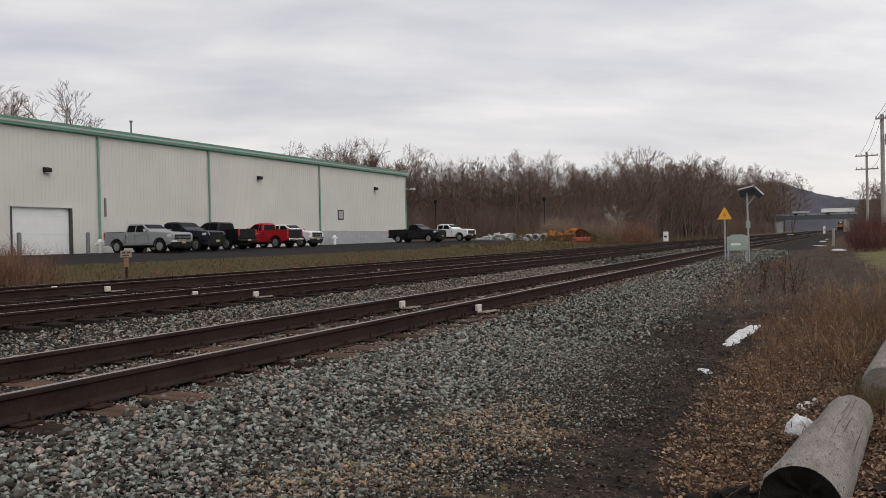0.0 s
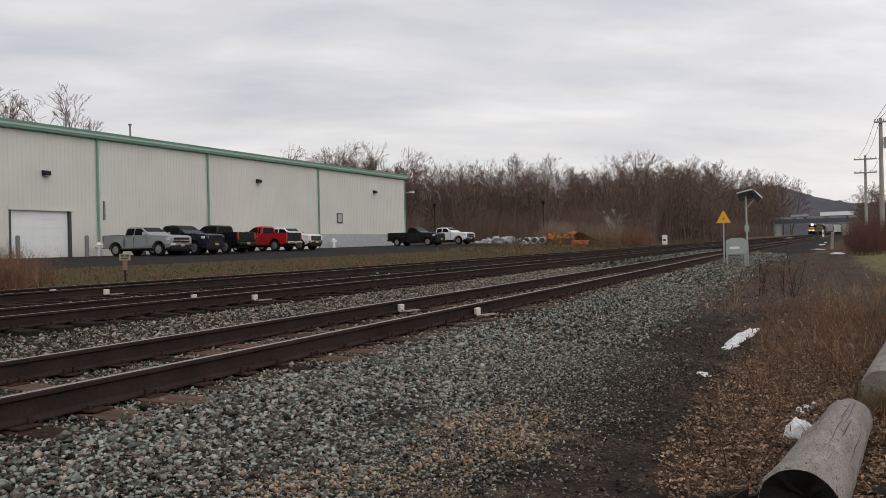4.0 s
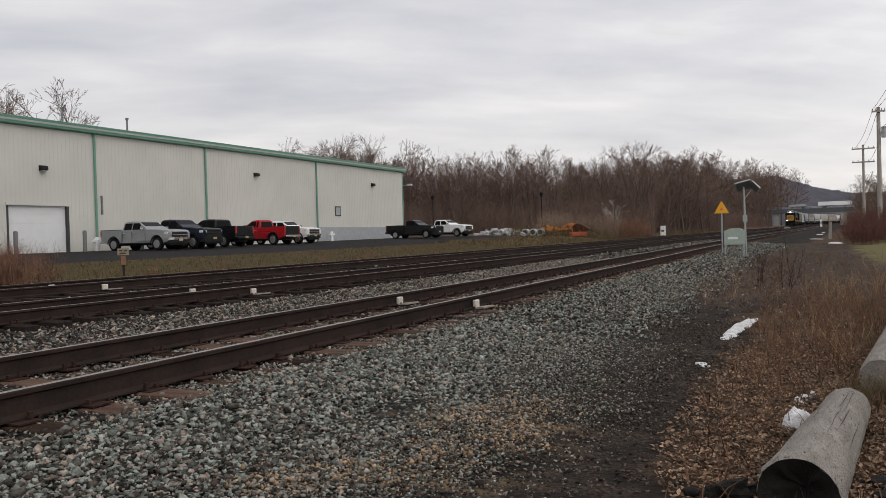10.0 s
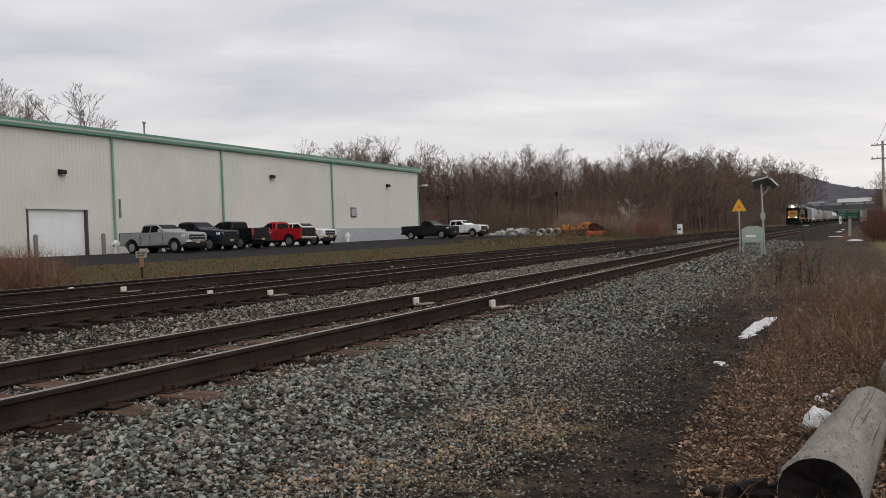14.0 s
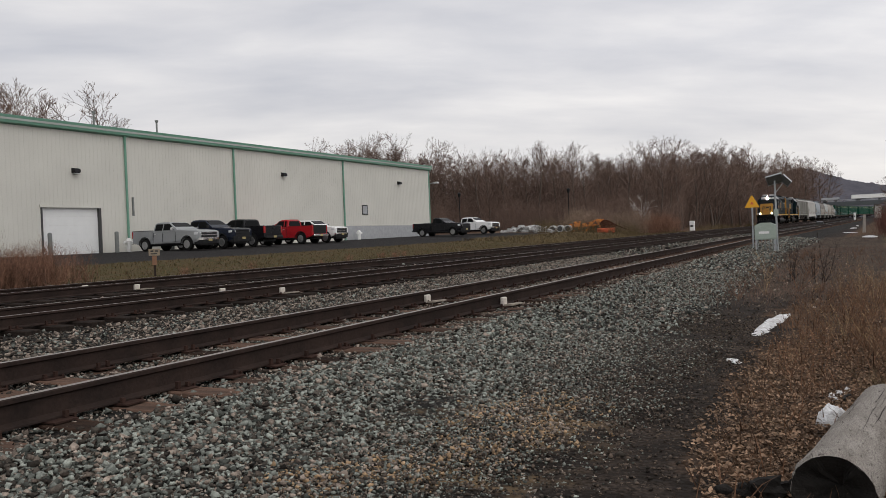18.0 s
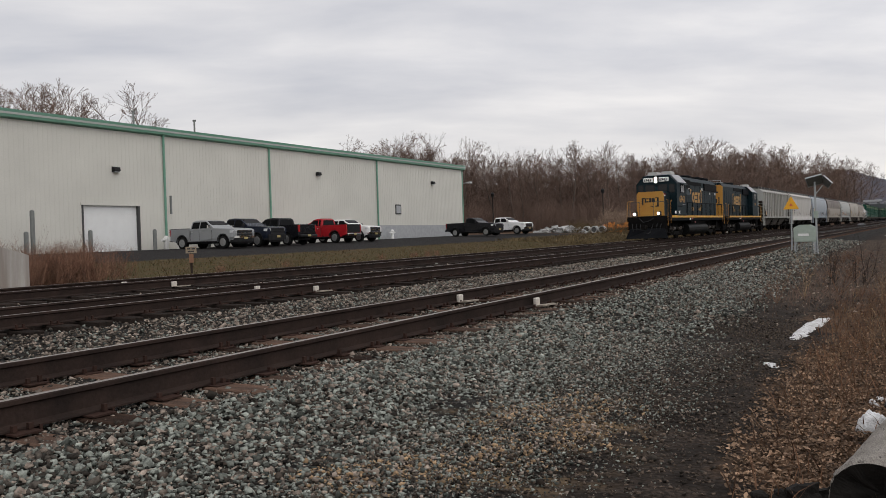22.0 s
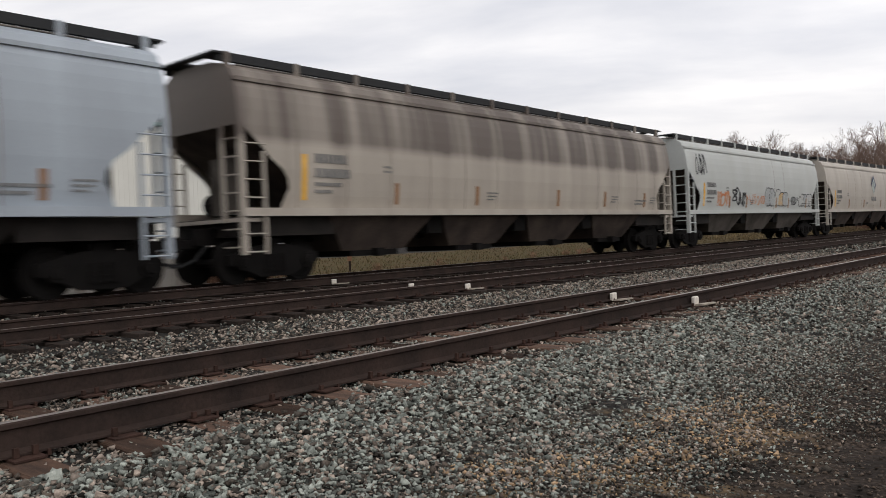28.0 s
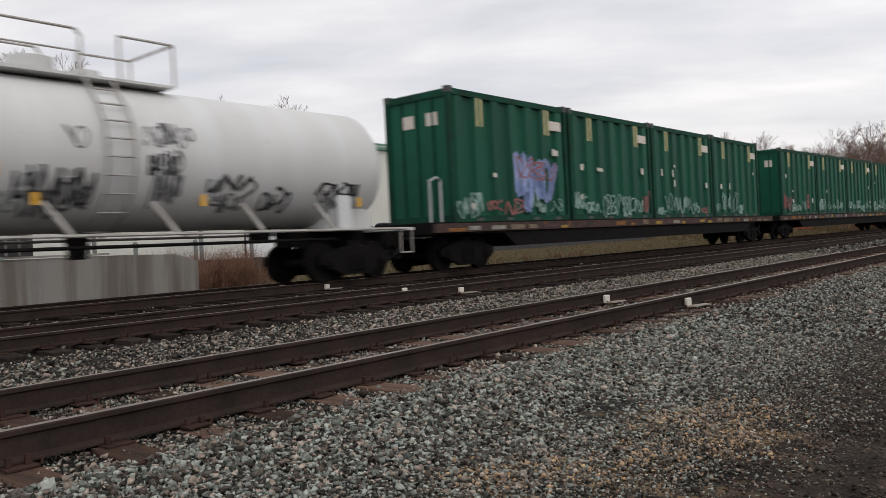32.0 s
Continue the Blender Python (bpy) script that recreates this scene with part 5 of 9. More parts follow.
# ---- logs, snow and charred wood in the foreground ----
def log(name, a, b, r0, r1, label, seed, charred=True):
    rnd = random.Random(seed)
    a, b = Vector(a), Vector(b)
    p = base(name, Matrix.Translation(a), label, "log", "old logs")
    d = b - a
    q = d.to_track_quat("Y", "Z").to_matrix().to_4x4()
    vs, fs, N, M = [], [], 72, 48
    for j in range(M + 1):
        t = j / M
        r = r0 + (r1 - r0) * t
        if j == 0:
            r *= 0.93
        if j == M:
            r *= 0.8
        for k in range(N):
            u = 2 * math.pi * k / N
            rr = r * (1 + 0.045 * noise.noise(Vector((math.cos(u) * 2, math.sin(u) * 2, t * 4 + seed))) + 0.03 * noise.noise(Vector((math.cos(u) * 7, math.sin(u) * 7, t * 3))) - 0.05 * max(0.0, noise.noise(Vector((math.cos(u) * 11, math.sin(u) * 11, t * d.length * 1.4 + seed))) - 0.12) + 0.012 * noise.noise(Vector((math.cos(u) * 18, math.sin(u) * 18, t * d.length * 9))) + (0.04 * noise.noise(Vector((math.cos(u) * 5, math.sin(u) * 5, 31))) if j < 2 else 0))
            vs.append(q @ Vector((rr * math.cos(u), t * d.length, rr * math.sin(u))))
    for j in range(M):
        for k in range(N):
            i, i2 = j * N + k, j * N + (k + 1) % N
            fs.append((i, i2, i2 + N, i + N))
    joined("trunk", vs, fs, LOG_WOOD, p, smooth=True)
    # drying cracks that wander along the trunk
    for k in range(9 if charred else 5):
        u, t0 = rnd.uniform(0.5, 2.9), rnd.uniform(0.02, 0.7)
        n, w = rnd.randint(9, 22), rnd.uniform(0.001, 0.0024)
        cv, cf = [], []
        for i in range(n):
            t = min(0.97, t0 + 0.022 * i)
            u += rnd.gauss(0, 0.006)
            r = (r0 + (r1 - r0) * t) * 1.0 + 0.0035
            wi = w * math.sin(math.pi * (i + 0.4) / n)
            for e in (-1, 1):
                uu = u + e * wi / r
                cv.append(q @ Vector((r * math.cos(uu), t * d.length, r * math.sin(uu))))
        cf = [(2 * i, 2 * i + 1, 2 * i + 3, 2 * i + 2) for i in range(n - 1)]
        joined("crack", cv, cf, LOG_CHAR, p)
    for t, r, nm in ((0, r0, "cut_end"), (1, r1, "far_end")):
        bm = bmesh.new()
        c = q @ Vector((0.02, t * d.length + (0.12 if t == 0 and charred else 0.004), 0.01))
        rim = [bm.verts.new(q @ Vector((r * 0.93 * math.cos(2 * math.pi * k / N), t * d.length, r * 0.93 * math.sin(2 * math.pi * k / N)))) for k in range(N)]
        mid = [bm.verts.new(q @ Vector((r * 0.5 * math.cos(2 * math.pi * k / N), t * d.length + (0.05 + 0.05 * noise.noise(Vector((2.5 * math.cos(2 * math.pi * k / N), 2.5 * math.sin(2 * math.pi * k / N), seed))) if t == 0 and charred else 0.004), r * 0.5 * math.sin(2 * math.pi * k / N)))) for k in range(N)]
        cv = bm.verts.new(c)
        for k in range(N):
            bm.faces.new((rim[k], rim[(k + 1) % N], mid[(k + 1) % N], mid[k])); bm.faces.new((mid[k], mid[(k + 1) % N], cv))
        part(nm, bm, LOG_CHAR if charred and t == 0 else LOG_WOOD, p, "blackened sawn end" if charred and t == 0 else "")
    return p


log("weathered_log", (-0.05, 3.8, 0.13), (0.24, 5.8, 0.14), 0.185, 0.132, "weathered grey log with a charred sawn end on leaf litter", 3)
log("second_log", (0.5, 6.65, 0.18), (1.1, 10.6, 0.24), 0.16, 0.17, "grey weathered log lying in dry grass behind the first", 8, False)


def snow_lump(x, y, w, l, h, seed, z=None, turn=None, name="snow_patch"):
    rnd = random.Random(seed)
    vs, fs, N, M = [], [], 26, 8
    for j in range(M + 1):
        t = j / M
        for k in range(N):
            u = 2 * math.pi * k / N
            r = math.cos(t * math.pi / 2) * (1 + 0.35 * noise.noise(Vector((math.cos(u) * 1.7, math.sin(u) * 1.7, seed))) + 0.12 * noise.noise(Vector((math.cos(u) * 5, math.sin(u) * 5, t * 3 + seed))))
            vs.append((w * r * math.cos(u), l * r * math.sin(u), h * math.sin(t * math.pi / 2) * (1 + 0.45 * noise.noise(Vector((math.cos(u) * 2.6 * r, math.sin(u) * 2.6 * r, seed + 5)))) - 0.01))
    for j in range(M):
        for k in range(N):
            i, i2 = j * N + k, j * N + (k + 1) % N
            fs.append((i, i2, i2 + N, i + N))
    me = bpy.data.meshes.new("snow")
    me.from_pydata(vs, [], fs); me.materials.append(SNOW)
    me.polygons.foreach_set("use_smooth", [True] * len(me.polygons))
    ob = new(name, me)
    ob.matrix_basis = pose(x, y, (ground_z(x, y) if z is None else z), 0, 0, rnd.uniform(-30, 30) if turn is None else turn)
    return tagged(ob, "small melting patch of old white snow", "snow", "snow patches")


snow_lump(-0.81, 11.3, 0.115, 1.2, 0.05, 1, turn=-5)
snow_lump(-0.88, 10.2, 0.08, 0.25, 0.03, 13)
snow_lump(-0.95, 8.1, 0.06, 0.14, 0.025, 2)
snow_lump(-0.065, 5.6, 0.1, 0.11, 0.115, 3, 0.04)
for x_, y_, w_ in ((-0.02, 6.55, 0.03), (-0.075, 6.42, 0.025), (0.03, 6.7, 0.02), (-0.05, 6.3, 0.014)):
    snow_lump(x_, y_, w_, w_ * 2.2, 0.03, int(y_ * 100), 0.04)
snow_lump(1.85, 58, 0.42, 1.5, 0.1, 5)
snow_lump(0.9, 78, 0.34, 1.8, 0.06, 6)
snow_lump(1.6, 104, 0.26, 1.6, 0.1, 7)
snow_lump(2.4, 124, 0.2, 1.4, 0.1, 9)
for x_, y_, turn_, l_ in ((0.02, 5.12, 80, 0.16), (0.3, 4.4, 30, 0.3)):
    st = base("charred_stick", pose(x_, y_, 0.3 if l_ < 0.2 else 0.06, 0, 0, turn_), "thin blackened stick by the log", "stick", "burnt sticks")
    bm = bmesh.new()
    pipe(bm, [(-l_ / 2, 0, 0), (0, 0.01, 0.006), (l_ / 2, -0.005, 0)], 0.008, 6)
    part("stick", bm, LOG_CHAR, st)
bank_char = base("charred_heap", pose(0.33, 3.95, 0.05, 0, 0, -15), "heap of blackened embers beside the log", "burnt wood")
for k_ in range(16):
    a_, r_ = k_ * 2.4, 0.05 + 0.019 * k_
    bm = bmesh.new()
    bmesh.ops.create_icosphere(bm, subdivisions=2, radius=0.05 + 0.012 * (k_ % 4))
    for v in bm.verts:
        v.co *= 1 + 0.6 * noise.noise(v.co * 22 + Vector((k_, 3, 0)))
        v.co.z *= 0.5
        v.co += Vector((r_ * 0.55 * math.cos(a_), r_ * 1.9 * math.sin(a_) + 0.25, 0.01))
    part("ember", bm, LOG_CHAR, bank_char)
ch = base("charred_wood", pose(-0.33, 4.0, 0.03, 0, 0, 20), "blackened lump of burnt wood beside the log", "burnt wood")
for k_, (x_, y_, s_) in enumerate(((0, 0, 0.06), (0.12, 0.03, 0.045), (-0.11, 0.02, 0.035), (-0.2, 0.06, 0.025))):
    bm = bmesh.new()
    bmesh.ops.create_icosphere(bm, subdivisions=2, radius=s_)
    for v in bm.verts:
        v.co *= 1 + 0.7 * noise.noise(v.co * 26 + Vector((k_, 0, 0)))
        v.co.x *= 1.5
        v.co += Vector((x_, y_, s_ * 0.6))
    part("lump", bm, LOG_CHAR, ch)

# ---- bare winter trees ----
def limb(vs, fs, a, b, r0, r1, sides=3):
    d = b - a
    if d.length < 1e-5:
        return
    d = d.normalized()
    u = d.orthogonal().normalized(); w = d.cross(u)
    i = len(vs)
    for k in range(sides):
        c, s = math.cos(2 * math.pi * k / sides), math.sin(2 * math.pi * k / sides)
        o = u * c + w * s
        vs.append(a + o * r0); vs.append(b + o * r1)
    for k in range(sides):
        k2 = (k + 1) % sides
        fs.append((i + 2 * k, i + 2 * k2, i + 2 * k2 + 1, i + 2 * k + 1))


def tree_meshes(seed, height, spread=0.5, twiggy=0.72, stems=1):
    rnd = random.Random(seed)
    tv, tf, cv, cf = [], [], [], []

    def grow(p, d, length, r, depth):
        steps = 3 if depth < 3 else 2
        for k in range(steps):
            d = (d + Vector((rnd.gauss(0, 0.11), rnd.gauss(0, 0.11), rnd.gauss(0.035, 0.07)))).normalized()
            q = p + d * (length / steps)
            r1 = r * 0.82
            thick = depth < 2
            limb(tv if thick else cv, tf if thick else cf, p, q, max(r, 0.0125), max(r1, 0.011), 6 if depth == 0 else 4 if depth == 1 else 3)
            p, r = q, r1
            if depth and depth < 5 and rnd.random() < twiggy:
                side = (d + Vector((rnd.gauss(0, 0.68), rnd.gauss(0, 0.68), rnd.gauss(0.12, 0.3)))).normalized()
                grow(p, side, length * rnd.uniform(0.45, 0.65), r * 0.55, depth + 1)
        if depth < 5:
            for _ in range(rnd.choice((2, 2, 3)) if depth < 4 else 2):
                side = (d + Vector((rnd.gauss(0, spread), rnd.gauss(0, spread), rnd.gauss(0.08, 0.3)))).normalized()
                grow(p, side, length * (rnd.uniform(0.6, 0.8) if depth < 3 else rnd.uniform(0.5, 0.68)), r * 0.72, depth + 1)

    for s in range(stems):
        lean = Vector((rnd.gauss(0, 0.08 + 0.2 * (stems > 1)), rnd.gauss(0, 0.08 + 0.2 * (stems > 1)), 1)).normalized()
        p, r, d = Vector((rnd.uniform(-0.2, 0.2) * (stems > 1), rnd.uniform(-0.2, 0.2) * (stems > 1), -0.2)), height * 0.013 + 0.03, lean
        n = 6
        for k in range(n):
            d = (d + Vector((rnd.gauss(0, 0.06), rnd.gauss(0, 0.06), 0.1))).normalized()
            q = p + d * height * 0.62 / n
            limb(tv, tf, p, q, r, r * 0.87, 7)
            p, r = q, r * 0.87
            if k >= 1:
                for _ in range(rnd.choice((2, 3))):
                    side = (d * 0.45 + Vector((rnd.gauss(0, 0.85), rnd.gauss(0, 0.85), rnd.uniform(0.05, 0.5)))).normalized()
                    grow(p, side, height * rnd.uniform(0.13, 0.2), r * 0.5, 2)
        grow(p, d, height * 0.17, r, 1)

    def as_mesh(nm, v, f, mat):
        me = bpy.data.meshes.new(nm)
        me.from_pydata(v, [], f)
        me.materials.append(mat)
        return me
    return as_mesh("trunk", tv, tf, BARK), as_mesh("crown", cv, cf, TWIG)


TREE_KINDS = [tree_meshes(11, 12.5, 0.5), tree_meshes(12, 13.5, 0.42), tree_meshes(13, 11.0, 0.6), tree_meshes(14, 14.5, 0.38, 0.66), tree_meshes(15, 12.0, 0.55, 0.6, 2), tree_meshes(16, 13.0, 0.45)]
TREE_FIRST = {}


def tree(x, y, kind, scale, turn, group, label):
    m = pose(x, y, ground_z(x, y) - 0.05, 0, 0, turn)
    if (kind, group) not in TREE_FIRST:
        t = base("bare_tree", m, label, "tree", group)
        new("trunk", TREE_KINDS[kind][0]).parent = t
        new("crown", TREE_KINDS[kind][1]).parent = t
        TREE_FIRST[(kind, group)] = t
    else:
        t = copy_thing(TREE_FIRST[(kind, group)], m)
    t.scale = (scale, scale, scale)
    return t


PALE_BARK = material("pale_smooth_bark", (0.4, 0.36, 0.33), 0.85, 0, 0.3, 4, 30)
pale_trunk, pale_crown = tree_meshes(23, 4.7, 0.36, 0.3)
for me_ in (pale_trunk, pale_crown):
    me_.materials[0] = PALE_BARK
birch = base("pale_tree", pose(-21.4, 95.6, ground_z(-21.4, 95.6)), "small pale-barked bare tree before the dark wood", "tree")
new("trunk", pale_trunk).parent = birch
new("crown", pale_crown).parent = birch
rt = random.Random(5)
WOOD_LABEL = "bare grey-brown winter tree in the dense wood edge"
for row in range(7):
    for k in range(27):
        u = (k + rt.uniform(-0.35, 0.35)) / 26
        az = radians(-34 + 31.5 * u)
        d = 112 + row * 7 + 18 * u + rt.uniform(-3, 3)
        if d * math.sin(az) > TRACK_X["far"] + bend(d) - 7:
            continue
        tree(d * math.sin(az), d * math.cos(az), rt.randrange(6), rt.uniform(0.72, 0.98) * (1.1 - 0.1 * u - 0.1 * max(0, 1 - abs(u - 0.67) / 0.16) + 0.012 * row), rt.uniform(0, 360), "wood edge", WOOD_LABEL)
for k in range(75):
    y = 112 + k * 3.0 + rt.uniform(-2, 2)
    tree(TRACK_X["far"] + bend(y) - 9 - rt.uniform(0, 16), y, rt.randrange(6), rt.uniform(0.6, 0.84) + 0.0078 * min(55, y - 112) + 0.002 * min(80, y - 112), rt.uniform(0, 360), "trees along the line", "bare winter tree standing beside the railway line")
for k in range(24):
    y = 318 + k * 4.2 + rt.uniform(-2, 2)
    tree(TRACK_X["far"] + bend(y) - 9.5 - rt.uniform(0, 14), y, rt.randrange(6), rt.uniform(1.6, 2.05), rt.uniform(0, 360), "trees along the line", "bare winter tree standing beside the railway line")
for az, d, s in ((-74, 108, 1.9), (-71, 104, 2.0), (-68.5, 100, 2.0), (-67.3, 102, 2.1), (-66.2, 100, 2.05), (-65.2, 101, 1.95), (-63.6, 110, 1.85), (-62.4, 108, 1.95), (-61.5, 111, 2.0), (-60.3, 112, 1.9), (-59.5, 116, 1.82), (-58.4, 113, 1.76), (-57.5, 114, 1.68), (-56.6, 118, 1.76), (-55.6, 112, 1.74), (-54.9, 117, 1.7), (-54.2, 116, 1.45), (-50.2, 116, 1.2), (-47.5, 120, 1.12), (-45.5, 118, 1.1), (-42, 122, 1.1), (-39.5, 122, 1.12), (-37.8, 114, 1.14), (-36.4, 115, 1.2), (-35.2, 114, 1.2), (-33.2, 116, 1.08), (-32.2, 113, 1.18), (-31.4, 112, 1.22), (-30.7, 116, 1.22), (-30, 114, 1.18), (-29.2, 113, 1.12), (-28.6, 116, 1.08)):
    tree(d * math.sin(radians(az)), d * math.cos(radians(az)), rt.randrange(6), s * 0.86, rt.uniform(0, 360), "trees behind the warehouse", "tall bare tree rising behind the warehouse roof")
for k in range(40):
    y = 108 + k * 2.6 + rt.uniform(-2, 2)
    tree(y * math.tan(radians(rt.uniform(2.9, 6.5))), y, rt.randrange(6), rt.uniform(0.4, 0.62), rt.uniform(0, 360), "trees by the poles", "bare young tree behind the red-brown brush")


for k in range(17):
    az, d = radians(-66 + k * 0.9 + rt.uniform(-0.3, 0.3)), rt.uniform(128, 146)
    tree(d * math.sin(az), d * math.cos(az), rt.randrange(6), rt.uniform(1.72, 1.95), rt.uniform(0, 360), "trees behind the warehouse", "tall bare tree rising behind the warehouse roof")


# ---- brush ----
def brush_mesh(seed, height, width, stems, mat, fine=3):
    rnd = random.Random(seed)
    vs, fs = [], []
    for s in range(stems):
        a = Vector((rnd.gauss(0, width * 0.3), rnd.gauss(0, width * 0.3), -0.1))
        d = Vector((rnd.gauss(0, 0.28), rnd.gauss(0, 0.28), 1)).normalized()
        h = height * rnd.uniform(0.55, 1.0)
        r = 0.006 + height * 0.0028
        p = a
        for k in range(5):
            d = (d + Vector((rnd.gauss(0, 0.1), rnd.gauss(0, 0.1), 0.04))).normalized()
            q = p + d * h / 5
            limb(vs, fs, p, q, r, r * 0.8, 3)
            for _ in range(fine):
                b = (d + Vector((rnd.gauss(0, 0.55), rnd.gauss(0, 0.55), rnd.gauss(0.1, 0.3)))).normalized()
                e = q + b * h * rnd.uniform(0.12, 0.26)
                limb(vs, fs, q, e, r * 0.55, r * 0.3, 3)
                if rnd.random() < 0.6:
                    b2 = (b + Vector((rnd.gauss(0, 0.5), rnd.gauss(0, 0.5), 0.2))).normalized()
                    limb(vs, fs, q.lerp(e, 0.6), e + b2 * h * 0.12, r * 0.4, r * 0.25, 3)
            p, r = q, r * 0.8
    me = bpy.data.meshes.new("plant")
    me.from_pydata(vs, [], fs)
    me.materials.append(mat)
    return me


def scatter(name, meshes, spots, label, category, group):
    first = {}
    for x, y, k, s, turn in spots:
        m = pose(x, y, ground_z(x, y), 0, 0, turn)
        if k not in first:
            b = base(name, m, label, category, group)
            new("plant", meshes[k]).parent = b
            first[k] = b
        else:
            b = copy_thing(first[k], m)
        b.scale = (s, s, s)


BRUSH = [brush_mesh(21 + k, 3.0, 2.2, 38, BRUSH_RED, 3) for k in range(4)]
BROWN_BRUSH = [brush_mesh(31 + k, 4.2, 3.0, 30, TWIG, 3) for k in range(3)]
spots = []
for k in range(120):
    az = radians(rt.uniform(-33, -9))
    d = rt.uniform(103, 116) + 18 * (az + radians(33)) / radians(34)
    if az > radians(-10.4):
        continue  # clear ground round the white post
    spots.append((d * math.sin(az), d * math.cos(az), rt.randrange(3), rt.uniform(0.7, 1.35), rt.uniform(0, 360)))
for k in range(135):
    az = radians(rt.uniform(-35, -2))
    d = rt.uniform(122, 158) + 14 * (az + radians(33)) / radians(34)
    if d * math.sin(az) > TRACK_X["far"] + bend(d) - 10:
        continue
    spots.append((d * math.sin(az), d * math.cos(az), rt.randrange(3), rt.uniform(2.0, 2.9), rt.uniform(0, 360)))
for k in range(85):
    y = rt.uniform(105, 320)
    spots.append((TRACK_X["far"] + bend(y) - rt.uniform(8, 18), y, rt.randrange(3), rt.uniform(0.5, 1.5), rt.uniform(0, 360)))
scatter("undergrowth_shrub", BROWN_BRUSH, spots, "tangled leafless brown shrub at the wood's edge", "shrub", "undergrowth")
spots = []
for k in range(95):
    y = rt.uniform(50, 100)
    spots.append((2.0 + 0.027 * (y - 50) + rt.uniform(0.3, 1) ** 2 * 9, y, rt.randrange(4), rt.uniform(0.45, 0.68) + 0.004 * (y - 50), rt.uniform(0, 360)))
scatter("red_brush", BRUSH, spots, "dense red-brown leafless brush below the poles", "shrub", "red brush")
spots = [(-21.6 + rt.uniform(-1.2, 1.0), 15.0 + rt.uniform(-1.6, 2.0), rt.randrange(4), rt.uniform(0.34, 0.5), rt.uniform(0, 360)) for k in range(18)]
spots += [(-21.0 + rt.uniform(-1, 1), rt.uniform(20, 40), rt.randrange(4), rt.uniform(0.08, 0.17), rt.uniform(0, 360)) for k in range(9)]
scatter("dock_brush", [brush_mesh(41 + k, 3.0, 2.2, 46, BRUSH_TAN, 4) for k in range(4)], spots, "russet leafless bush beside the concrete dock wall", "shrub", "brush by the dock")
shrubs = [(-21.5 + rt.uniform(-1, 8), 95 + rt.uniform(-3, 9), rt.randrange(4), rt.uniform(0.45, 0.9), rt.uniform(0, 360)) for k in range(46)]
scatter("russet_shrub", [brush_mesh(44 + k, 3.0, 2.2, 40, BRUSH_TAN, 4) for k in range(4)], [q for q in shrubs if q[0] < TRACK_X["far"] + bend(q[1]) - 3.5 and abs(q[0] / q[1] + 0.1605) > 0.021 and abs(q[0] / q[1] + 0.2239) > 0.012], "low russet shrub before the dark wood edge", "shrub", "russet shrubs")
scatter("dock_weed", [brush_mesh(48 + k, 1.1, 0.22, 4, DARK_STEM, 3) for k in range(2)], [(-0.97, 19.4, 0, 1.0, 0), (-0.35, 18.4, 1, 1.1, 50), (-0.62, 21.5, 1, 0.7, 200)], "dark brown dead weed standing on the path", "weed", "dead weeds on the path")
REED = [brush_mesh(51 + k, 1.6, 1.5, 44, STRAW_DULL, 2) for k in range(2)]
spots = [(rt.uniform(-33, -21), rt.uniform(88.5, 96), rt.randrange(2), rt.uniform(0.5, 1.15), rt.uniform(0, 360)) for k in range(50)]
spots += [(TRACK_X["far"] + bend(y_) - rt.uniform(3.6, 7), y_, rt.randrange(2), rt.uniform(0.3, 0.75), rt.uniform(0, 360)) for y_ in [rt.uniform(85, 170) for k in range(60)]]
spots = [q for q in spots if q[1] > 109 or abs(q[0] / q[1] + 0.1605) > 0.02]
PLUME_TAN = material("pale_reed_plume", (0.36, 0.27, 0.2), 0.9, 0, 0.35, 2, 20, 0, (0.22, 0.155, 0.115), per_piece=-0.5)
plumes = [(rt.uniform(-30.5, -20.5), rt.uniform(93.4, 95.5), rt.randrange(2), rt.uniform(0.9, 1.25), rt.uniform(0, 360)) for k in range(30)]
scatter("plumed_reeds", [brush_mesh(61 + k, 2.5, 1.3, 26, PLUME_TAN, 3) for k in range(2)], plumes, "tall pale plumed reeds behind the machinery", "reeds", "plumed reeds")
tufts = [(0.5 + 0.16 * math.sin(k * 2.4), 6.42 + 0.12 * math.cos(k * 1.7), k % 2, 0.1 + 0.02 * (k % 4), k * 47) for k in range(9)]
scatter("dry_grass_tuft", REED, tufts, "tuft of dry straw grass against the log's end", "grass", "grass tufts by the log")
scatter("dry_reeds", REED, spots, "stand of dry tan reeds near the yard", "reeds", "dry reeds")


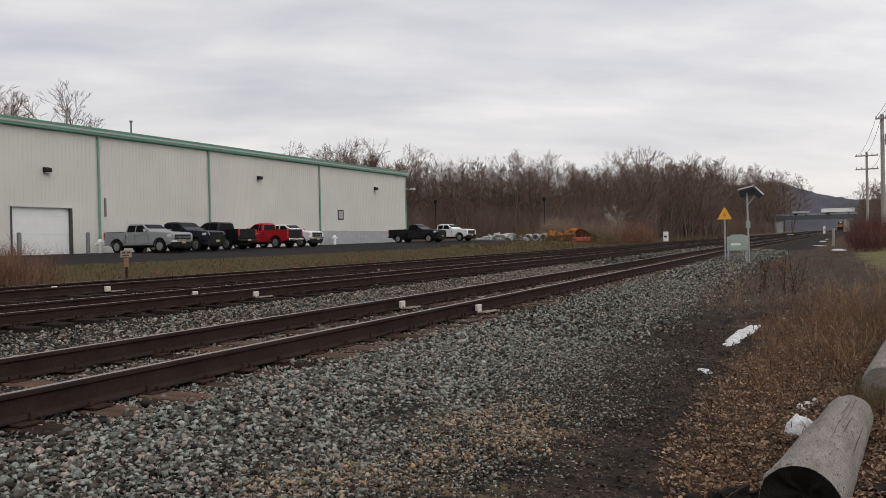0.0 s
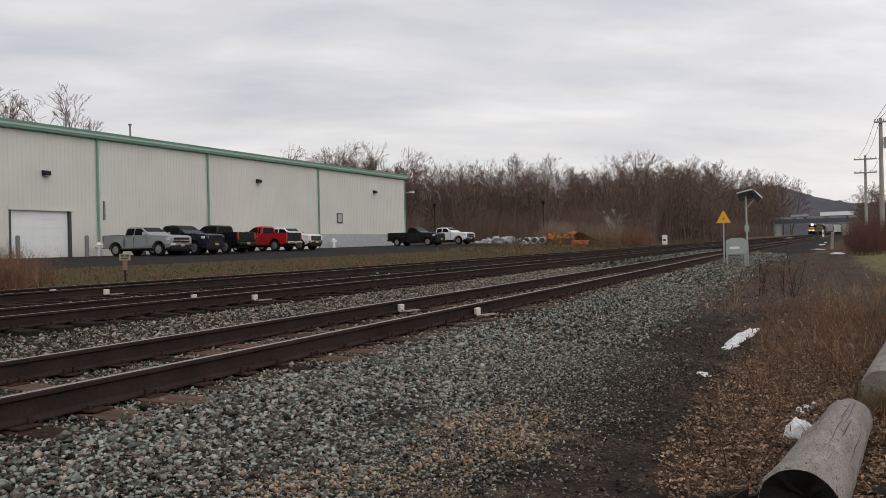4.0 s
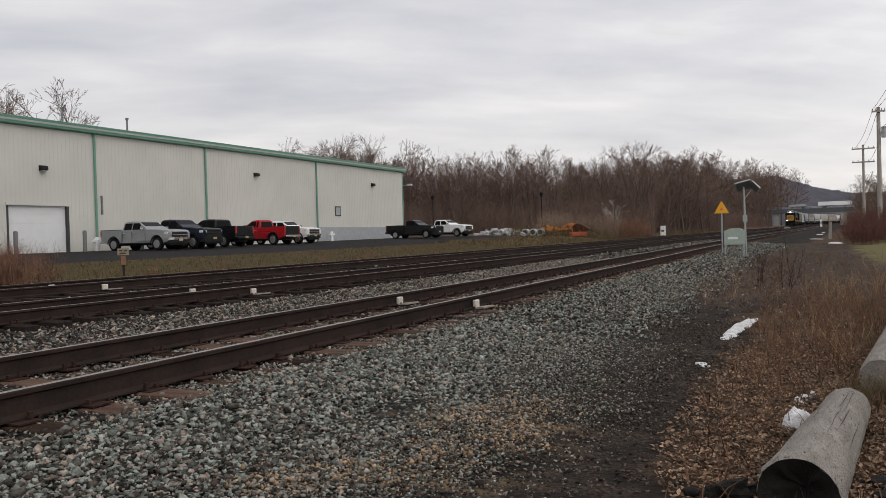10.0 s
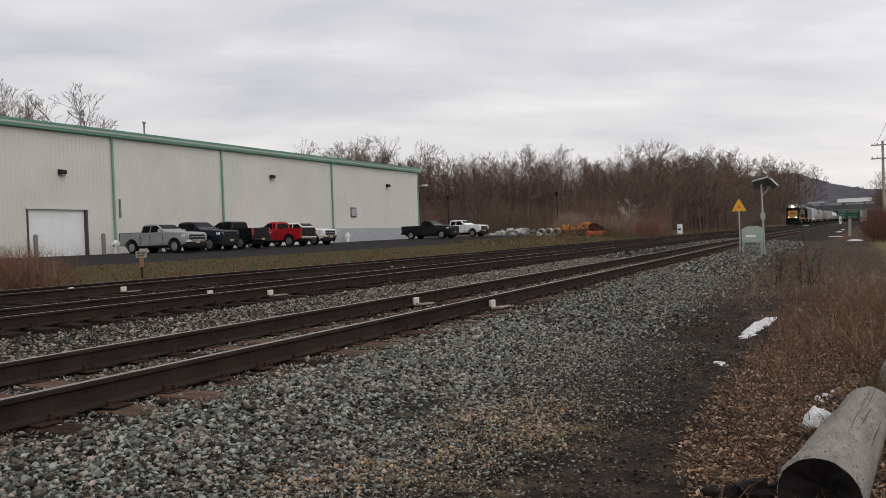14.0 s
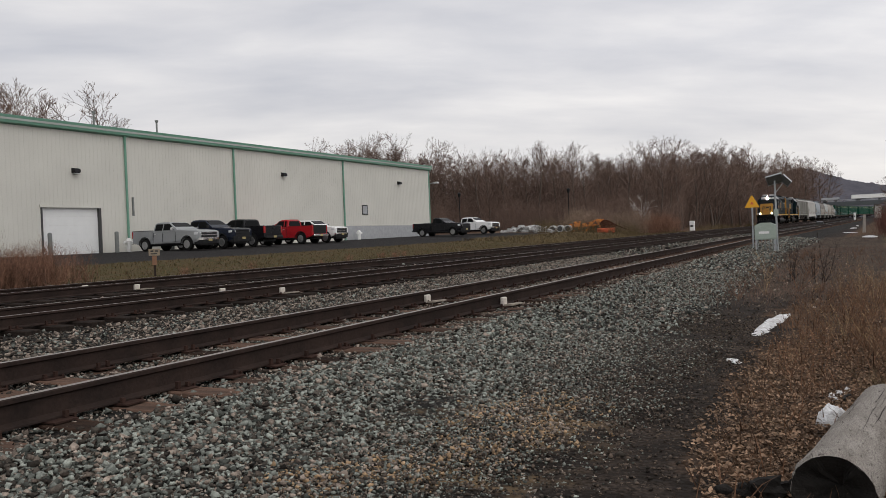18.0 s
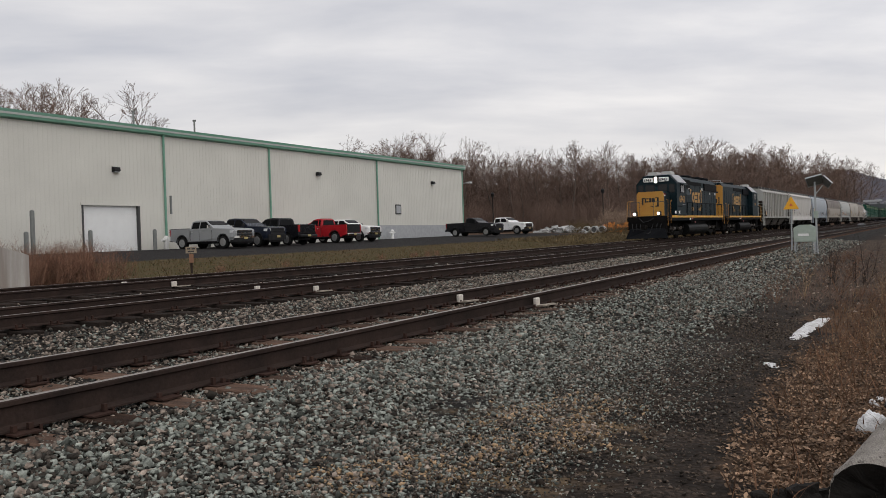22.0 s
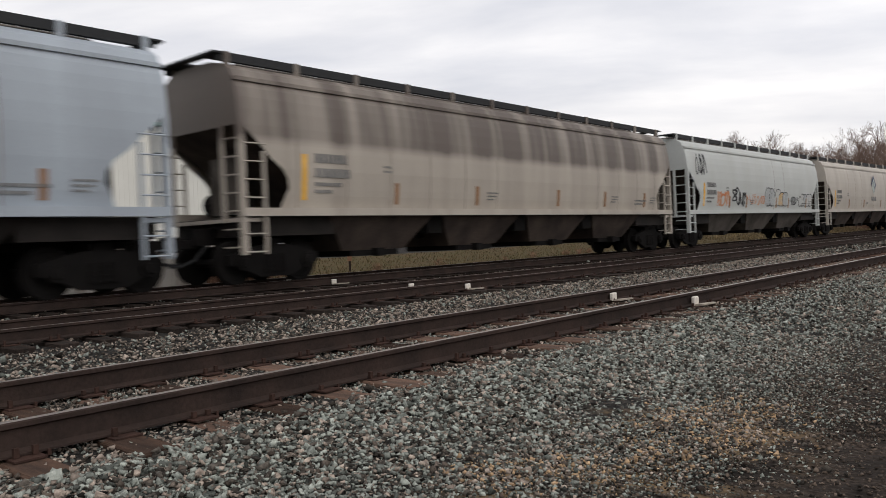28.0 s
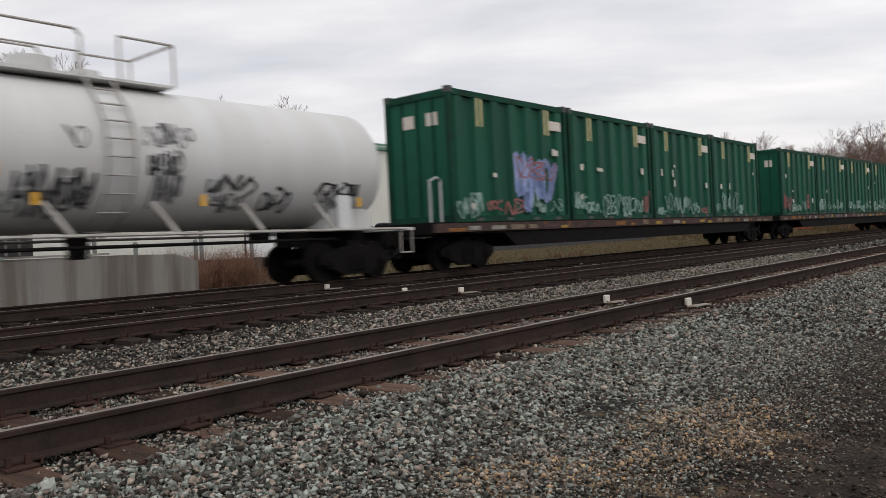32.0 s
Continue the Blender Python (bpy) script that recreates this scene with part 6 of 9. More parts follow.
# ---- weeds on the near bank ----
def weed_mesh(seed, height, stems, mat):
    rnd = random.Random(seed)
    vs, fs = [], []
    for s in range(stems):
        p = Vector((rnd.gauss(0, 0.016), rnd.gauss(0, 0.016), -0.03))
        d = Vector((rnd.gauss(0, 0.42), rnd.gauss(0, 0.42), 1)).normalized()
        h, r = height * rnd.uniform(0.4, 1.0), rnd.uniform(0.002, 0.0042)
        for k in range(6):
            d = (d + Vector((rnd.gauss(0, 0.11), rnd.gauss(0, 0.11), 0.0))).normalized()
            q = p + d * h / 6
            limb(vs, fs, p, q, r, r * 0.85, 3)
            if k > 1:
                for _ in range(rnd.choice((1, 2, 3))):
                    b = (d + Vector((rnd.gauss(0, 0.6), rnd.gauss(0, 0.6), 0.25))).normalized()
                    e = q + b * h * rnd.uniform(0.07, 0.2)
                    limb(vs, fs, q, e, r * 0.6, r * 0.4, 3)
                    if rnd.random() < 0.6:
                        limb(vs, fs, e, e + b * 0.018, 0.005, 0.003, 3)
            p, r = q, r * 0.85
    me = bpy.data.meshes.new("plant")
    me.from_pydata(vs, [], fs)
    me.materials.append(mat)
    return me


WEEDS = [weed_mesh(71, 0.75, 13, WEED_RED), weed_mesh(72, 0.62, 15, WEED_RED), weed_mesh(73, 0.95, 8, WEED_TAN), weed_mesh(74, 0.5, 16, WEED_RED), weed_mesh(75, 0.7, 10, WEED_TAN)]
spots = []
while len(spots) < 170:
    y = rt.uniform(4.6, 17)
    x = rt.uniform(-0.72, 0.55 + 0.16 * y)
    edge = -0.72 + 0.28 * rt.random()
    if x < edge or (abs(x - (-0.03 + 0.153 * (y - 3.95))) < 0.28 and y < 10):
        continue
    # the leaf litter before the first log stays nearly bare
    if y < 6.6 and rt.random() < 0.72:
        continue
    near = max(0.28, min(1.0, (x + 1.0) * 0.7))
    spots.append((x, y, rt.choice((0, 1, 3, 0, 1, 3, 0, 1, 3, 2, 4)), rt.uniform(0.55, 1.0) * near, rt.uniform(0, 360)))
spots += [(rt.uniform(-1.9, 3.2), rt.uniform(17, 34), rt.choice((0, 1, 3)), rt.uniform(0.35, 0.8), rt.uniform(0, 360)) for k in range(26)]
spots += [(-1.25, 15.8, 2, 1.1, 0), (-0.7, 16.5, 0, 1.25, 40), (-1.6, 14.6, 0, 0.9, 80)]
scatter("dry_weed", WEEDS, spots, "dry russet weed with thin branching stems", "weed", "weeds on the bank")


def blades(name, count, area, h, mat, seed, label, width=0.006):
    """Fine grass, as one sheet of single blades."""
    rnd = random.Random(seed)
    vs, fs = [], []
    for _ in range(count):
        x, y = area(rnd)
        z = ground_z(x, y)
        hh, a = h * rnd.uniform(0.4, 1.0), rnd.uniform(0, 6.28)
        dx, dy = math.cos(a), math.sin(a)
        lx, ly = rnd.gauss(0, 0.6) * hh, rnd.gauss(0, 0.6) * hh
        i = len(vs)
        w = width
        vs += [(x - dx * w, y - dy * w, z - 0.01), (x + dx * w, y + dy * w, z - 0.01), (x + lx * 0.45 + dx * w * 0.7, y + ly * 0.45 + dy * w * 0.7, z + hh * 0.6), (x + lx * 0.45 - dx * w * 0.7, y + ly * 0.45 - dy * w * 0.7, z + hh * 0.6), (x + lx, y + ly, z + hh)]
        fs += [(i, i + 1, i + 2, i + 3), (i + 3, i + 2, i + 4)]
    ob = joined(name, vs, fs, mat)
    return tagged(ob, label, "grass", kind="stuff")


blades("path_weeds", 5000, lambda r: (r.gauss(-0.6, 1.5), r.choice((15, 17, 20, 23, 27, 33, 38)) + r.gauss(0, 1.4)), 0.14, TWIG, 6, "low brown weeds growing through the path", 0.006)
blades("bank_grass", 5200, lambda r: (r.uniform(-0.7, 3.2), r.triangular(-5, 17, 11)), 0.2, WEED_RED, 1, "short dry russet grass on the bank", 0.004)
blades("straw_grass", 2200, lambda r: (r.uniform(0.55, 2.6), r.uniform(3.8, 14)), 0.26, STRAW_DULL, 2, "straw-coloured dry grass around the logs", 0.004)
blades("verge_grass", 12000, lambda r: (r.uniform(-28.2, -18.6), r.uniform(8, 62)), 0.13, GRASS, 3, "rough winter grass between track and car lot", 0.014)
blades("far_verge_grass", 9000, lambda r: (r.uniform(-30, -17.5) + 0.03 * 40, r.uniform(60, 108)), 0.3, STRAW_DULL, 4, "dry grass along the far side of the line", 0.035)


def fallen_leaves(count, seed):
    rnd = random.Random(seed)
    vs, fs = [], []
    for _ in range(count):
        y = rnd.triangular(2.9, 10.5, 3.6) if rnd.random() < 0.9 else rnd.uniform(-6, 2.9)
        x = rnd.uniform(-0.98, 0.5) if rnd.random() < 0.85 else rnd.uniform(-0.9, 1.8)
        if x < -0.9 + 0.45 * rnd.random() ** 2 + max(0, 4.8 - y) * 0.28:
            continue
        s = rnd.uniform(0.008, 0.019)
        m = pose(x, y, ground_z(x, y) + rnd.uniform(0.006, 0.03), rnd.gauss(0, 24), rnd.gauss(0, 24), rnd.uniform(0, 360))
        i = len(vs)
        c = rnd.uniform(0.1, 0.5) * s
        vs += [m @ Vector(q) for q in ((0, -s, 0), (s * 0.6, -s * 0.2, c), (s * 0.5, s * 0.5, c), (0, s, 0), (-s * 0.5, s * 0.5, c), (-s * 0.6, -s * 0.2, c), (0, 0.1 * s, -c * 0.4))]
        fs += [(i + a, i + b, i + 6) for a, b in ((0, 1), (1, 2), (2, 3), (3, 4), (4, 5), (5, 0))]
    ob = joined("fallen_leaves", vs, fs, LEAF)
    return tagged(ob, "brown curled dead leaves scattered on the bank", "leaves", kind="stuff")


fallen_leaves(23000, 4)

# ---- ballast stones and rail fastenings ----
def stones(name, count, area, size, mats, seed, label, sink=0.25, taper=False, blocky=False):
    g = np.random.default_rng(seed)
    xy = area(g, count)
    n = len(xy)
    zz = np.array([ground_z(float(x), float(y)) for x, y in xy])
    s = g.uniform(size[0], size[1], n) * (1 + (g.random(n) < 0.06) * 0.5)
    if taper:
        s *= np.clip(0.55 + (-1.9 - xy[:, 0]) * 0.3, 0.5, 1.02)
    if blocky:
        form = np.array([(-1, -1, -1), (1, -1, -1), (1, 1, -1), (-1, 1, -1), (-1, -1, 1), (1, -1, 1), (1, 1, 1), (-1, 1, 1)], float) * 0.62
        face = np.array([(3, 2, 1, 0), (4, 5, 6, 7), (0, 1, 5, 4), (1, 2, 6, 5), (2, 3, 7, 6), (3, 0, 4, 7)])
    else:
        form = np.array([(1, 0, 0), (-1, 0, 0), (0, 1, 0), (0, -1, 0), (0, 0, 1), (0, 0, -1)], float) * 0.95
        face = np.array([(0, 2, 4), (2, 1, 4), (1, 3, 4), (3, 0, 4), (2, 0, 5), (1, 2, 5), (3, 1, 5), (0, 3, 5)])
    nv, (nf, sides) = len(form), face.shape
    v = form[None] + g.uniform(-0.46, 0.46, (n, nv, 3))
    v *= (g.uniform(0.45, 1.3, (n, 1, 3)) * s[:, None, None])
    # random turn by a random unit quaternion
    q = g.normal(size=(n, 4)); q /= np.linalg.norm(q, axis=1)[:, None]
    w, x, y, z = q.T
    R = np.stack([np.stack([1 - 2 * (y * y + z * z), 2 * (x * y - w * z), 2 * (x * z + w * y)], -1), np.stack([2 * (x * y + w * z), 1 - 2 * (x * x + z * z), 2 * (y * z - w * x)], -1), np.stack([2 * (x * z - w * y), 2 * (y * z + w * x), 1 - 2 * (x * x + y * y)], -1)], 1)
    v = np.einsum("nij,nkj->nki", R, v)
    v[:, :, 2] *= 0.78
    v += np.stack([xy[:, 0], xy[:, 1], zz + s * (0.5 - sink) + g.uniform(-1.05, 0.75, n) * s], -1)[:, None, :]
    f = (face[None] + (np.arange(n) * nv)[:, None, None]).reshape(-1)
    me = bpy.data.meshes.new(name)
    me.vertices.add(n * nv); me.vertices.foreach_set("co", v.reshape(-1).astype(np.float32))
    me.loops.add(len(f)); me.loops.foreach_set("vertex_index", f.astype(np.int32))
    me.polygons.add(n * nf); me.polygons.foreach_set("loop_start", (np.arange(n * nf) * sides).astype(np.int32))
    for m in mats:
        me.materials.append(m)
    me.polygons.foreach_set("material_index", np.repeat(g.choice(len(mats), n, p=[0.56, 0.2, 0.24]), nf).astype(np.int32))
    me.update(calc_edges=True)
    ob = new(name, me)
    return tagged(ob, label, "gravel", kind="stuff")


def box_area(x0, x1, y0, y1, fade=0.0):
    def pick(g, n):
        x, y = g.uniform(x0, x1, n), g.uniform(y0, y1, n)
        if fade:
            keep = g.random(n) < np.clip((x1 - x) / fade, 0.06, 1)
            x, y = x[keep], y[keep]
        return np.stack([x + np.array([bend(float(b)) for b in y]), y], -1)
    return pick


MIX = [STONE_GREY, STONE_WARM, STONE_DARK]
stones("ballast_stones", 108000, box_area(-4.1, -1.1, 1.4, 9.5, 1.3), (0.0105, 0.0235), MIX, 1, "grey-green crushed ballast stones beside the near track", taper=True, blocky=True)
stones("ballast_behind", 17000, box_area(-4.15, -1.5, -14, 1.45, 0.8), (0.02, 0.035), MIX, 14, "grey crushed ballast back along the near track")
stones("ballast_shoulder", 28000, box_area(-4.05, -1.6, 9.5, 22, 0.9), (0.014, 0.029), MIX, 2, "grey crushed ballast along the near track")
stones("ballast_far_shoulder", 11000, box_area(-4.15, -1.6, 22, 60, 1.2), (0.03, 0.05), MIX, 3, "grey crushed ballast further along the track")
stones("near_track_stones", 40000, box_area(-6.75, -3.95, -0.5, 10), (0.012, 0.023), [STONE_WARM, STONE_DARK, STONE_GREY], 4, "brownish ballast stones between the near track's ties", 0.3)
stones("near_track_far_stones", 14000, box_area(-6.75, -3.95, 10, 26), (0.017, 0.031), [STONE_WARM, STONE_DARK, STONE_GREY], 16, "brownish ballast between the ties further on", 0.35)
stones("middle_ballast", 46000, box_area(-9.75, -6.6, 2.5, 34), (0.017, 0.032), [STONE_WARM, STONE_GREY, STONE_DARK], 5, "brownish-grey ballast between the tracks")
stones("middle_far_ballast", 9000, box_area(-9.75, -6.6, 34, 75), (0.035, 0.06), [STONE_DARK, STONE_GREY, STONE_WARM], 15, "brownish-grey ballast further on between the tracks")
stones("mid_track_stones", 9000, box_area(-12.6, -9.8, 3, 34), (0.022, 0.038), [STONE_DARK, STONE_WARM, STONE_GREY], 6, "dark ballast stones between the middle track's ties", 0.5)
stones("far_track_stones", 9000, box_area(-17.4, -12.5, 4, 45), (0.024, 0.042), [STONE_WARM, STONE_DARK, STONE_GREY], 7, "ballast stones along the far track", 0.45)
stones("path_stones", 9000, box_area(-2.7, 0.6, 11, 36, 1.5), (0.012, 0.026), [EARTH, STONE_DARK, STONE_WARM], 9, "brown grit and cinders on the path further on", 0.5)
stones("path_grit", 30000, box_area(-2.9, -0.75, 2.4, 12, 0.3), (0.005, 0.016), [EARTH, STONE_DARK, EARTH], 8, "small cinder grit on the dark path")


def stain_area(spots):
    def pick(g, n):
        c = np.array(spots)[g.integers(0, len(spots), n)]
        return c[:, :2] + g.normal(size=(n, 2)) * c[:, 2:4]
    return pick


stones("sandy_grit", 4600, stain_area([(-2.3, 3.65, 0.2, 0.16), (-2.05, 4.25, 0.16, 0.25), (-2.3, 5.1, 0.12, 0.22), (-1.95, 5.5, 0.2, 0.3), (-1.75, 4.9, 0.15, 0.2), (-2.6, 3.3, 0.15, 0.12)]), (0.006, 0.017), [SAND, STONE_WARM, STONE_WARM], 12, "tan sandy grit staining the gravel edge", 0.1)


def fastenings(which, y0, y1, track):
    """Tie plates, spikes and anchors along both rails."""
    rnd = random.Random(which)
    bm_v, bm_f = [], []

    def box(x0, x1, ya, yb, za, zb):
        i = len(bm_v)
        bm_v.extend([(x0, ya, za), (x1, ya, za), (x1, yb, za), (x0, yb, za), (x0, ya, zb), (x1, ya, zb), (x1, yb, zb), (x0, yb, zb)])
        bm_f.extend([tuple(i + k for k in f) for f in ((4, 5, 6, 7), (0, 1, 5, 4), (1, 2, 6, 5), (2, 3, 7, 6), (3, 0, 4, 7))])
    for ob in track.children:
        if not ob.name.startswith("tie"):
            continue
        y = ob.matrix_basis.translation.y
        if not y0 < y < y1:
            continue
        cx, z = track_at(which, y)
        for s in (-1, 1):
            rx = cx + s * 0.7525
            box(rx - 0.17, rx + 0.17, y - 0.085, y + 0.085, z - 0.194, z - 0.183)
            for e in (-1, 1):
                for dy in (-0.05, 0.05):
                    if rnd.random() < 0.85:
                        box(rx + e * 0.095 - 0.014, rx + e * 0.095 + 0.014, y + dy - 0.014, y + dy + 0.014, z - 0.18, z - 0.18 + rnd.uniform(0.03, 0.055))
            if rnd.random() < 0.7:
                box(rx - 0.085, rx + 0.085, y + 0.12, y + 0.138, z - 0.205, z - 0.17)
    ob = joined("fastenings", bm_v, bm_f, PLATE_RUST, track)
    tagged(ob, "rusted tie plates, spikes and anchors", kind="stuff")


fastenings("near", -2, 34, track_near)
fastenings("mid", 2, 26, track_mid)

# ---- the train: places along the line, counted from the leading engine's nose ----
NOSE = [(0, 466), (3, 408), (6, 351), (9, 293), (13, 222), (17, 155), (18, 137), (19, 118.5), (20, 99), (21, 79), (22, 56.3), (23, 32.4), (24, 9.4), (24.5, -2.2), (26.5, -50.5), (27, -62.5), (28, -86.45), (29, -110.75), (30, -135.3), (31, -159.8), (32, -184.45)]


def nose_at(t):
    """A smooth run through the places above."""
    ts, ss = [p[0] for p in NOSE], [p[1] for p in NOSE]
    sl = [(ss[min(i + 1, len(ss) - 1)] - ss[max(i - 1, 0)]) / (ts[min(i + 1, len(ts) - 1)] - ts[max(i - 1, 0)]) for i in range(len(ts))]
    i = max(j for j in range(len(ts) - 1) if ts[j] <= t or j == 0)
    h = ts[i + 1] - ts[i]; u = (t - ts[i]) / h
    return (2 * u**3 - 3 * u**2 + 1) * ss[i] + (u**3 - 2 * u**2 + u) * h * sl[i] + (3 * u**2 - 2 * u**3) * ss[i + 1] + (u**3 - u**2) * h * sl[i + 1]


def car_rows(offset, half):
    rows = []
    for i in range(65):
        t = i * 0.5
        y = nose_at(t) + offset
        xa, za = track_at("far", y - half); xb, zb = track_at("far", y + half)
        ang = math.degrees(math.atan2(xa - xb, 2 * half))
        tilt = math.degrees(math.atan2(zb - za, 2 * half))
        m = Matrix.Translation(((xa + xb) / 2, y, (za + zb) / 2)) @ pose(0, 0, 0, 0, 0, ang) @ pose(0, 0, 0, tilt, 0, 0)
        rows.append((t, m))
    return rows


ROLLING = []


def on_side(parent, name, y0, y1, z0, z1, x, mat, label="", thick=0.006):
    bm = bmesh.new()
    slab(bm, x, x + thick, y0, y1, z0, z1)
    return part(name, bm, mat, parent, label)


def wheel_mesh(r):
    bm = bmesh.new()
    tube(bm, (-0.065, 0, 0), (0.07, 0, 0), r, sides=28)
    tube(bm, (-0.1, 0, 0), (-0.065, 0, 0), r + 0.028, sides=28)
    tube(bm, (0.07, 0, 0), (0.078, 0, 0), r * 0.82, r * 0.8, sides=28)
    tube(bm, (0.078, 0, 0), (0.13, 0, 0), 0.16, 0.13, sides=16)
    return mesh_of("wheel", bm, [UNDER])


def freight_sideframe():
    bm = bmesh.new()
    # arched cast frame with two window openings
    prism(bm, [(-1.2, 0.62), (-0.75, 0.74), (-0.35, 0.82), (0.35, 0.82), (0.75, 0.74), (1.2, 0.62), (1.2, 0.42), (0.98, 0.38), (0.42, 0.14), (-0.42, 0.14), (-0.98, 0.38), (-1.2, 0.42)], -0.07, 0.07, "x")
    return mesh_of("sideframe", bm, UNDER)


def axle_box_mesh():
    bm = bmesh.new()
    tube(bm, (-0.12, 0, 0.46), (0.14, 0, 0.46), 0.17, sides=14)
    tube(bm, (0.135, 0, 0.46), (0.19, 0, 0.46), 0.11, 0.09, sides=12)
    return mesh_of("axle_box", bm, UNDER)


def spring_mesh():
    bm = bmesh.new()
    tube(bm, (0.06, 0, 0.24), (0.06, 0, 0.62), 0.085, sides=10)
    for k in range(4):
        tube(bm, (0.06, 0, 0.27 + k * 0.09), (0.06, 0, 0.3 + k * 0.09), 0.1, sides=10)
    return mesh_of("spring", bm, UNDER)


def engine_sideframe():
    bm = bmesh.new()
    prism(bm, [(-1.75, 0.86), (1.75, 0.86), (1.75, 0.5), (1.5, 0.4), (1.0, 0.4), (0.8, 0.62), (-0.8, 0.62), (-1.0, 0.4), (-1.5, 0.4), (-1.75, 0.5)], -0.09, 0.09, "x")
    prism(bm, [(-0.85, 0.3), (0.85, 0.3), (0.62, 0.54), (-0.62, 0.54)], 0.0, 0.17, "x")
    for s in (-1, 1):
        slab(bm, -0.06, 0.16, s * 1.3 - 0.2, s * 1.3 + 0.2, 0.3, 0.68)
        tube(bm, (0.16, s * 1.3, 0.5), (0.22, s * 1.3, 0.5), 0.15, 0.12, sides=14)
        tube(bm, (0.1, s * 0.95, 0.86), (0.1, s * 0.75, 1.12), 0.07, sides=8)
        slab(bm, 0.02, 0.2, s * 1.72 - 0.1, s * 1.72 + 0.1, 0.75, 0.98)
    return mesh_of("sideframe", bm, UNDER)


WHEEL, BIG_WHEEL = wheel_mesh(0.46), wheel_mesh(0.52)
SIDEFRAME, ENGINE_FRAME = freight_sideframe(), engine_sideframe()
AXLE_BOX, SPRING = axle_box_mesh(), spring_mesh()


def bogie(car, y, engine=False):
    half, r = (1.3, 0.52) if engine else (0.88, 0.46)
    bm = bmesh.new()
    slab(bm, -1.0, 1.0, y - 0.2, y + 0.2, 0.45, 0.95)
    for s in (-1, 1):
        tube(bm, (-0.9, y + s * half, r), (0.9, y + s * half, r), 0.09, sides=10)
    b = part("bogie", bm, UNDER, car)
    if engine:
        for e in (-1, 1):
            bm = bmesh.new()
            slab(bm, -0.62, 0.62, y + e * 0.75 - 0.5, y + e * 0.75 + 0.5, 0.24, 1.0)
            bevelled(bm, 0.06)
            part("traction_motor", bm, PILOT_BLACK, b)
            bm = bmesh.new()
            tube(bm, (1.16, y + e * 0.42, 0.74), (1.16, y + e * 0.78, 0.7), 0.1, sides=12)
            tube(bm, (1.2, y + e * 0.78, 0.7), (1.2, y + e * 0.95, 0.6), 0.035, sides=8)
            part("brake_cylinder", bm, WHEEL_STEEL, b)
            for q in (-0.16, 0.16):
                bm = bmesh.new()
                for k in range(6):
                    tube(bm, (1.12, y + e * 1.3 + q, 0.66 + 0.036 * k), (1.12, y + e * 1.3 + q, 0.682 + 0.036 * k), 0.075, sides=10)
                part("coil_spring", bm, WHEEL_STEEL, b)
    for s in (-1, 1):
        for e in (-1, 1):
            share("wheel", BIG_WHEEL if engine else WHEEL, b, pose(s * 0.76, y + e * half, r, 0, 0, 0 if s > 0 else 180))
        if not engine:
            for e in (-1, 1):
                share("axle_box", AXLE_BOX, b, pose(s * 1.02, y + e * 0.88, 0, 0, 0, 0 if s > 0 else 180))
            if s > 0:
                for q in (-0.2, 0.0, 0.2):
                    share("spring", SPRING, b, pose(s * 1.02, y + q, 0, 0, 0, 0 if s > 0 else 180))
        share("sideframe", ENGINE_FRAME if engine else SIDEFRAME, b, pose(s * 1.02, y, 0, 0, 0, 0 if s > 0 else 180))
    return b


def coupler(car, y, d):
    bm = bmesh.new()
    slab(bm, -0.09, 0.09, min(y, y + d * 0.75), max(y, y + d * 0.75), 0.78, 0.98)
    slab(bm, -0.16, 0.14, min(y + d * 0.55, y + d * 0.85), max(y + d * 0.55, y + d * 0.85), 0.72, 1.04)
    bevelled(bm, 0.02)
    part("coupler", bm, UNDER, car)
    bm = bmesh.new()
    pipe(bm, [(0.35, y, 0.85), (0.34, y + d * 0.3, 0.55), (0.25, y + d * 0.6, 0.42), (0.1, y + d * 0.85, 0.5)], 0.03, 6)
    part("brake_hose", bm, BLACK_PLASTIC, car)


def text_on_side(parent, name, text, size, y, z, x, mat, normal="x", scale_x=1.0):
    """Lettering with the built-in font, as a thin mesh that faces +x (or -y)."""
    cu = bpy.data.curves.new(name, "FONT")
    cu.body, cu.size, cu.extrude, cu.resolution_u, cu.offset = text, size, 0.003, 2, size * 0.018
    tmp = bpy.data.objects.new(name, cu)
    me = bpy.data.meshes.new_from_object(tmp)
    bpy.data.objects.remove(tmp)
    me.materials.clear(); me.materials.append(mat)
    ob = new(name, me)
    ob.parent = parent
    ob.matrix_basis = (pose(x, y, z, 90, 0, 90) if normal == "x" else pose(x, y, z, 90, 0, 0)) @ Matrix.Diagonal((scale_x, 1, 1, 1))
    return ob


def flat_shape(parent, name, outline, x, mat, holes=(), thick=0.006, label=""):
    """A plain flat figure lying on a side: outline in (y, z)."""
    bm = bmesh.new()
    prism(bm, outline, x, x + thick, "x")
    return part(name, bm, mat, parent, label)


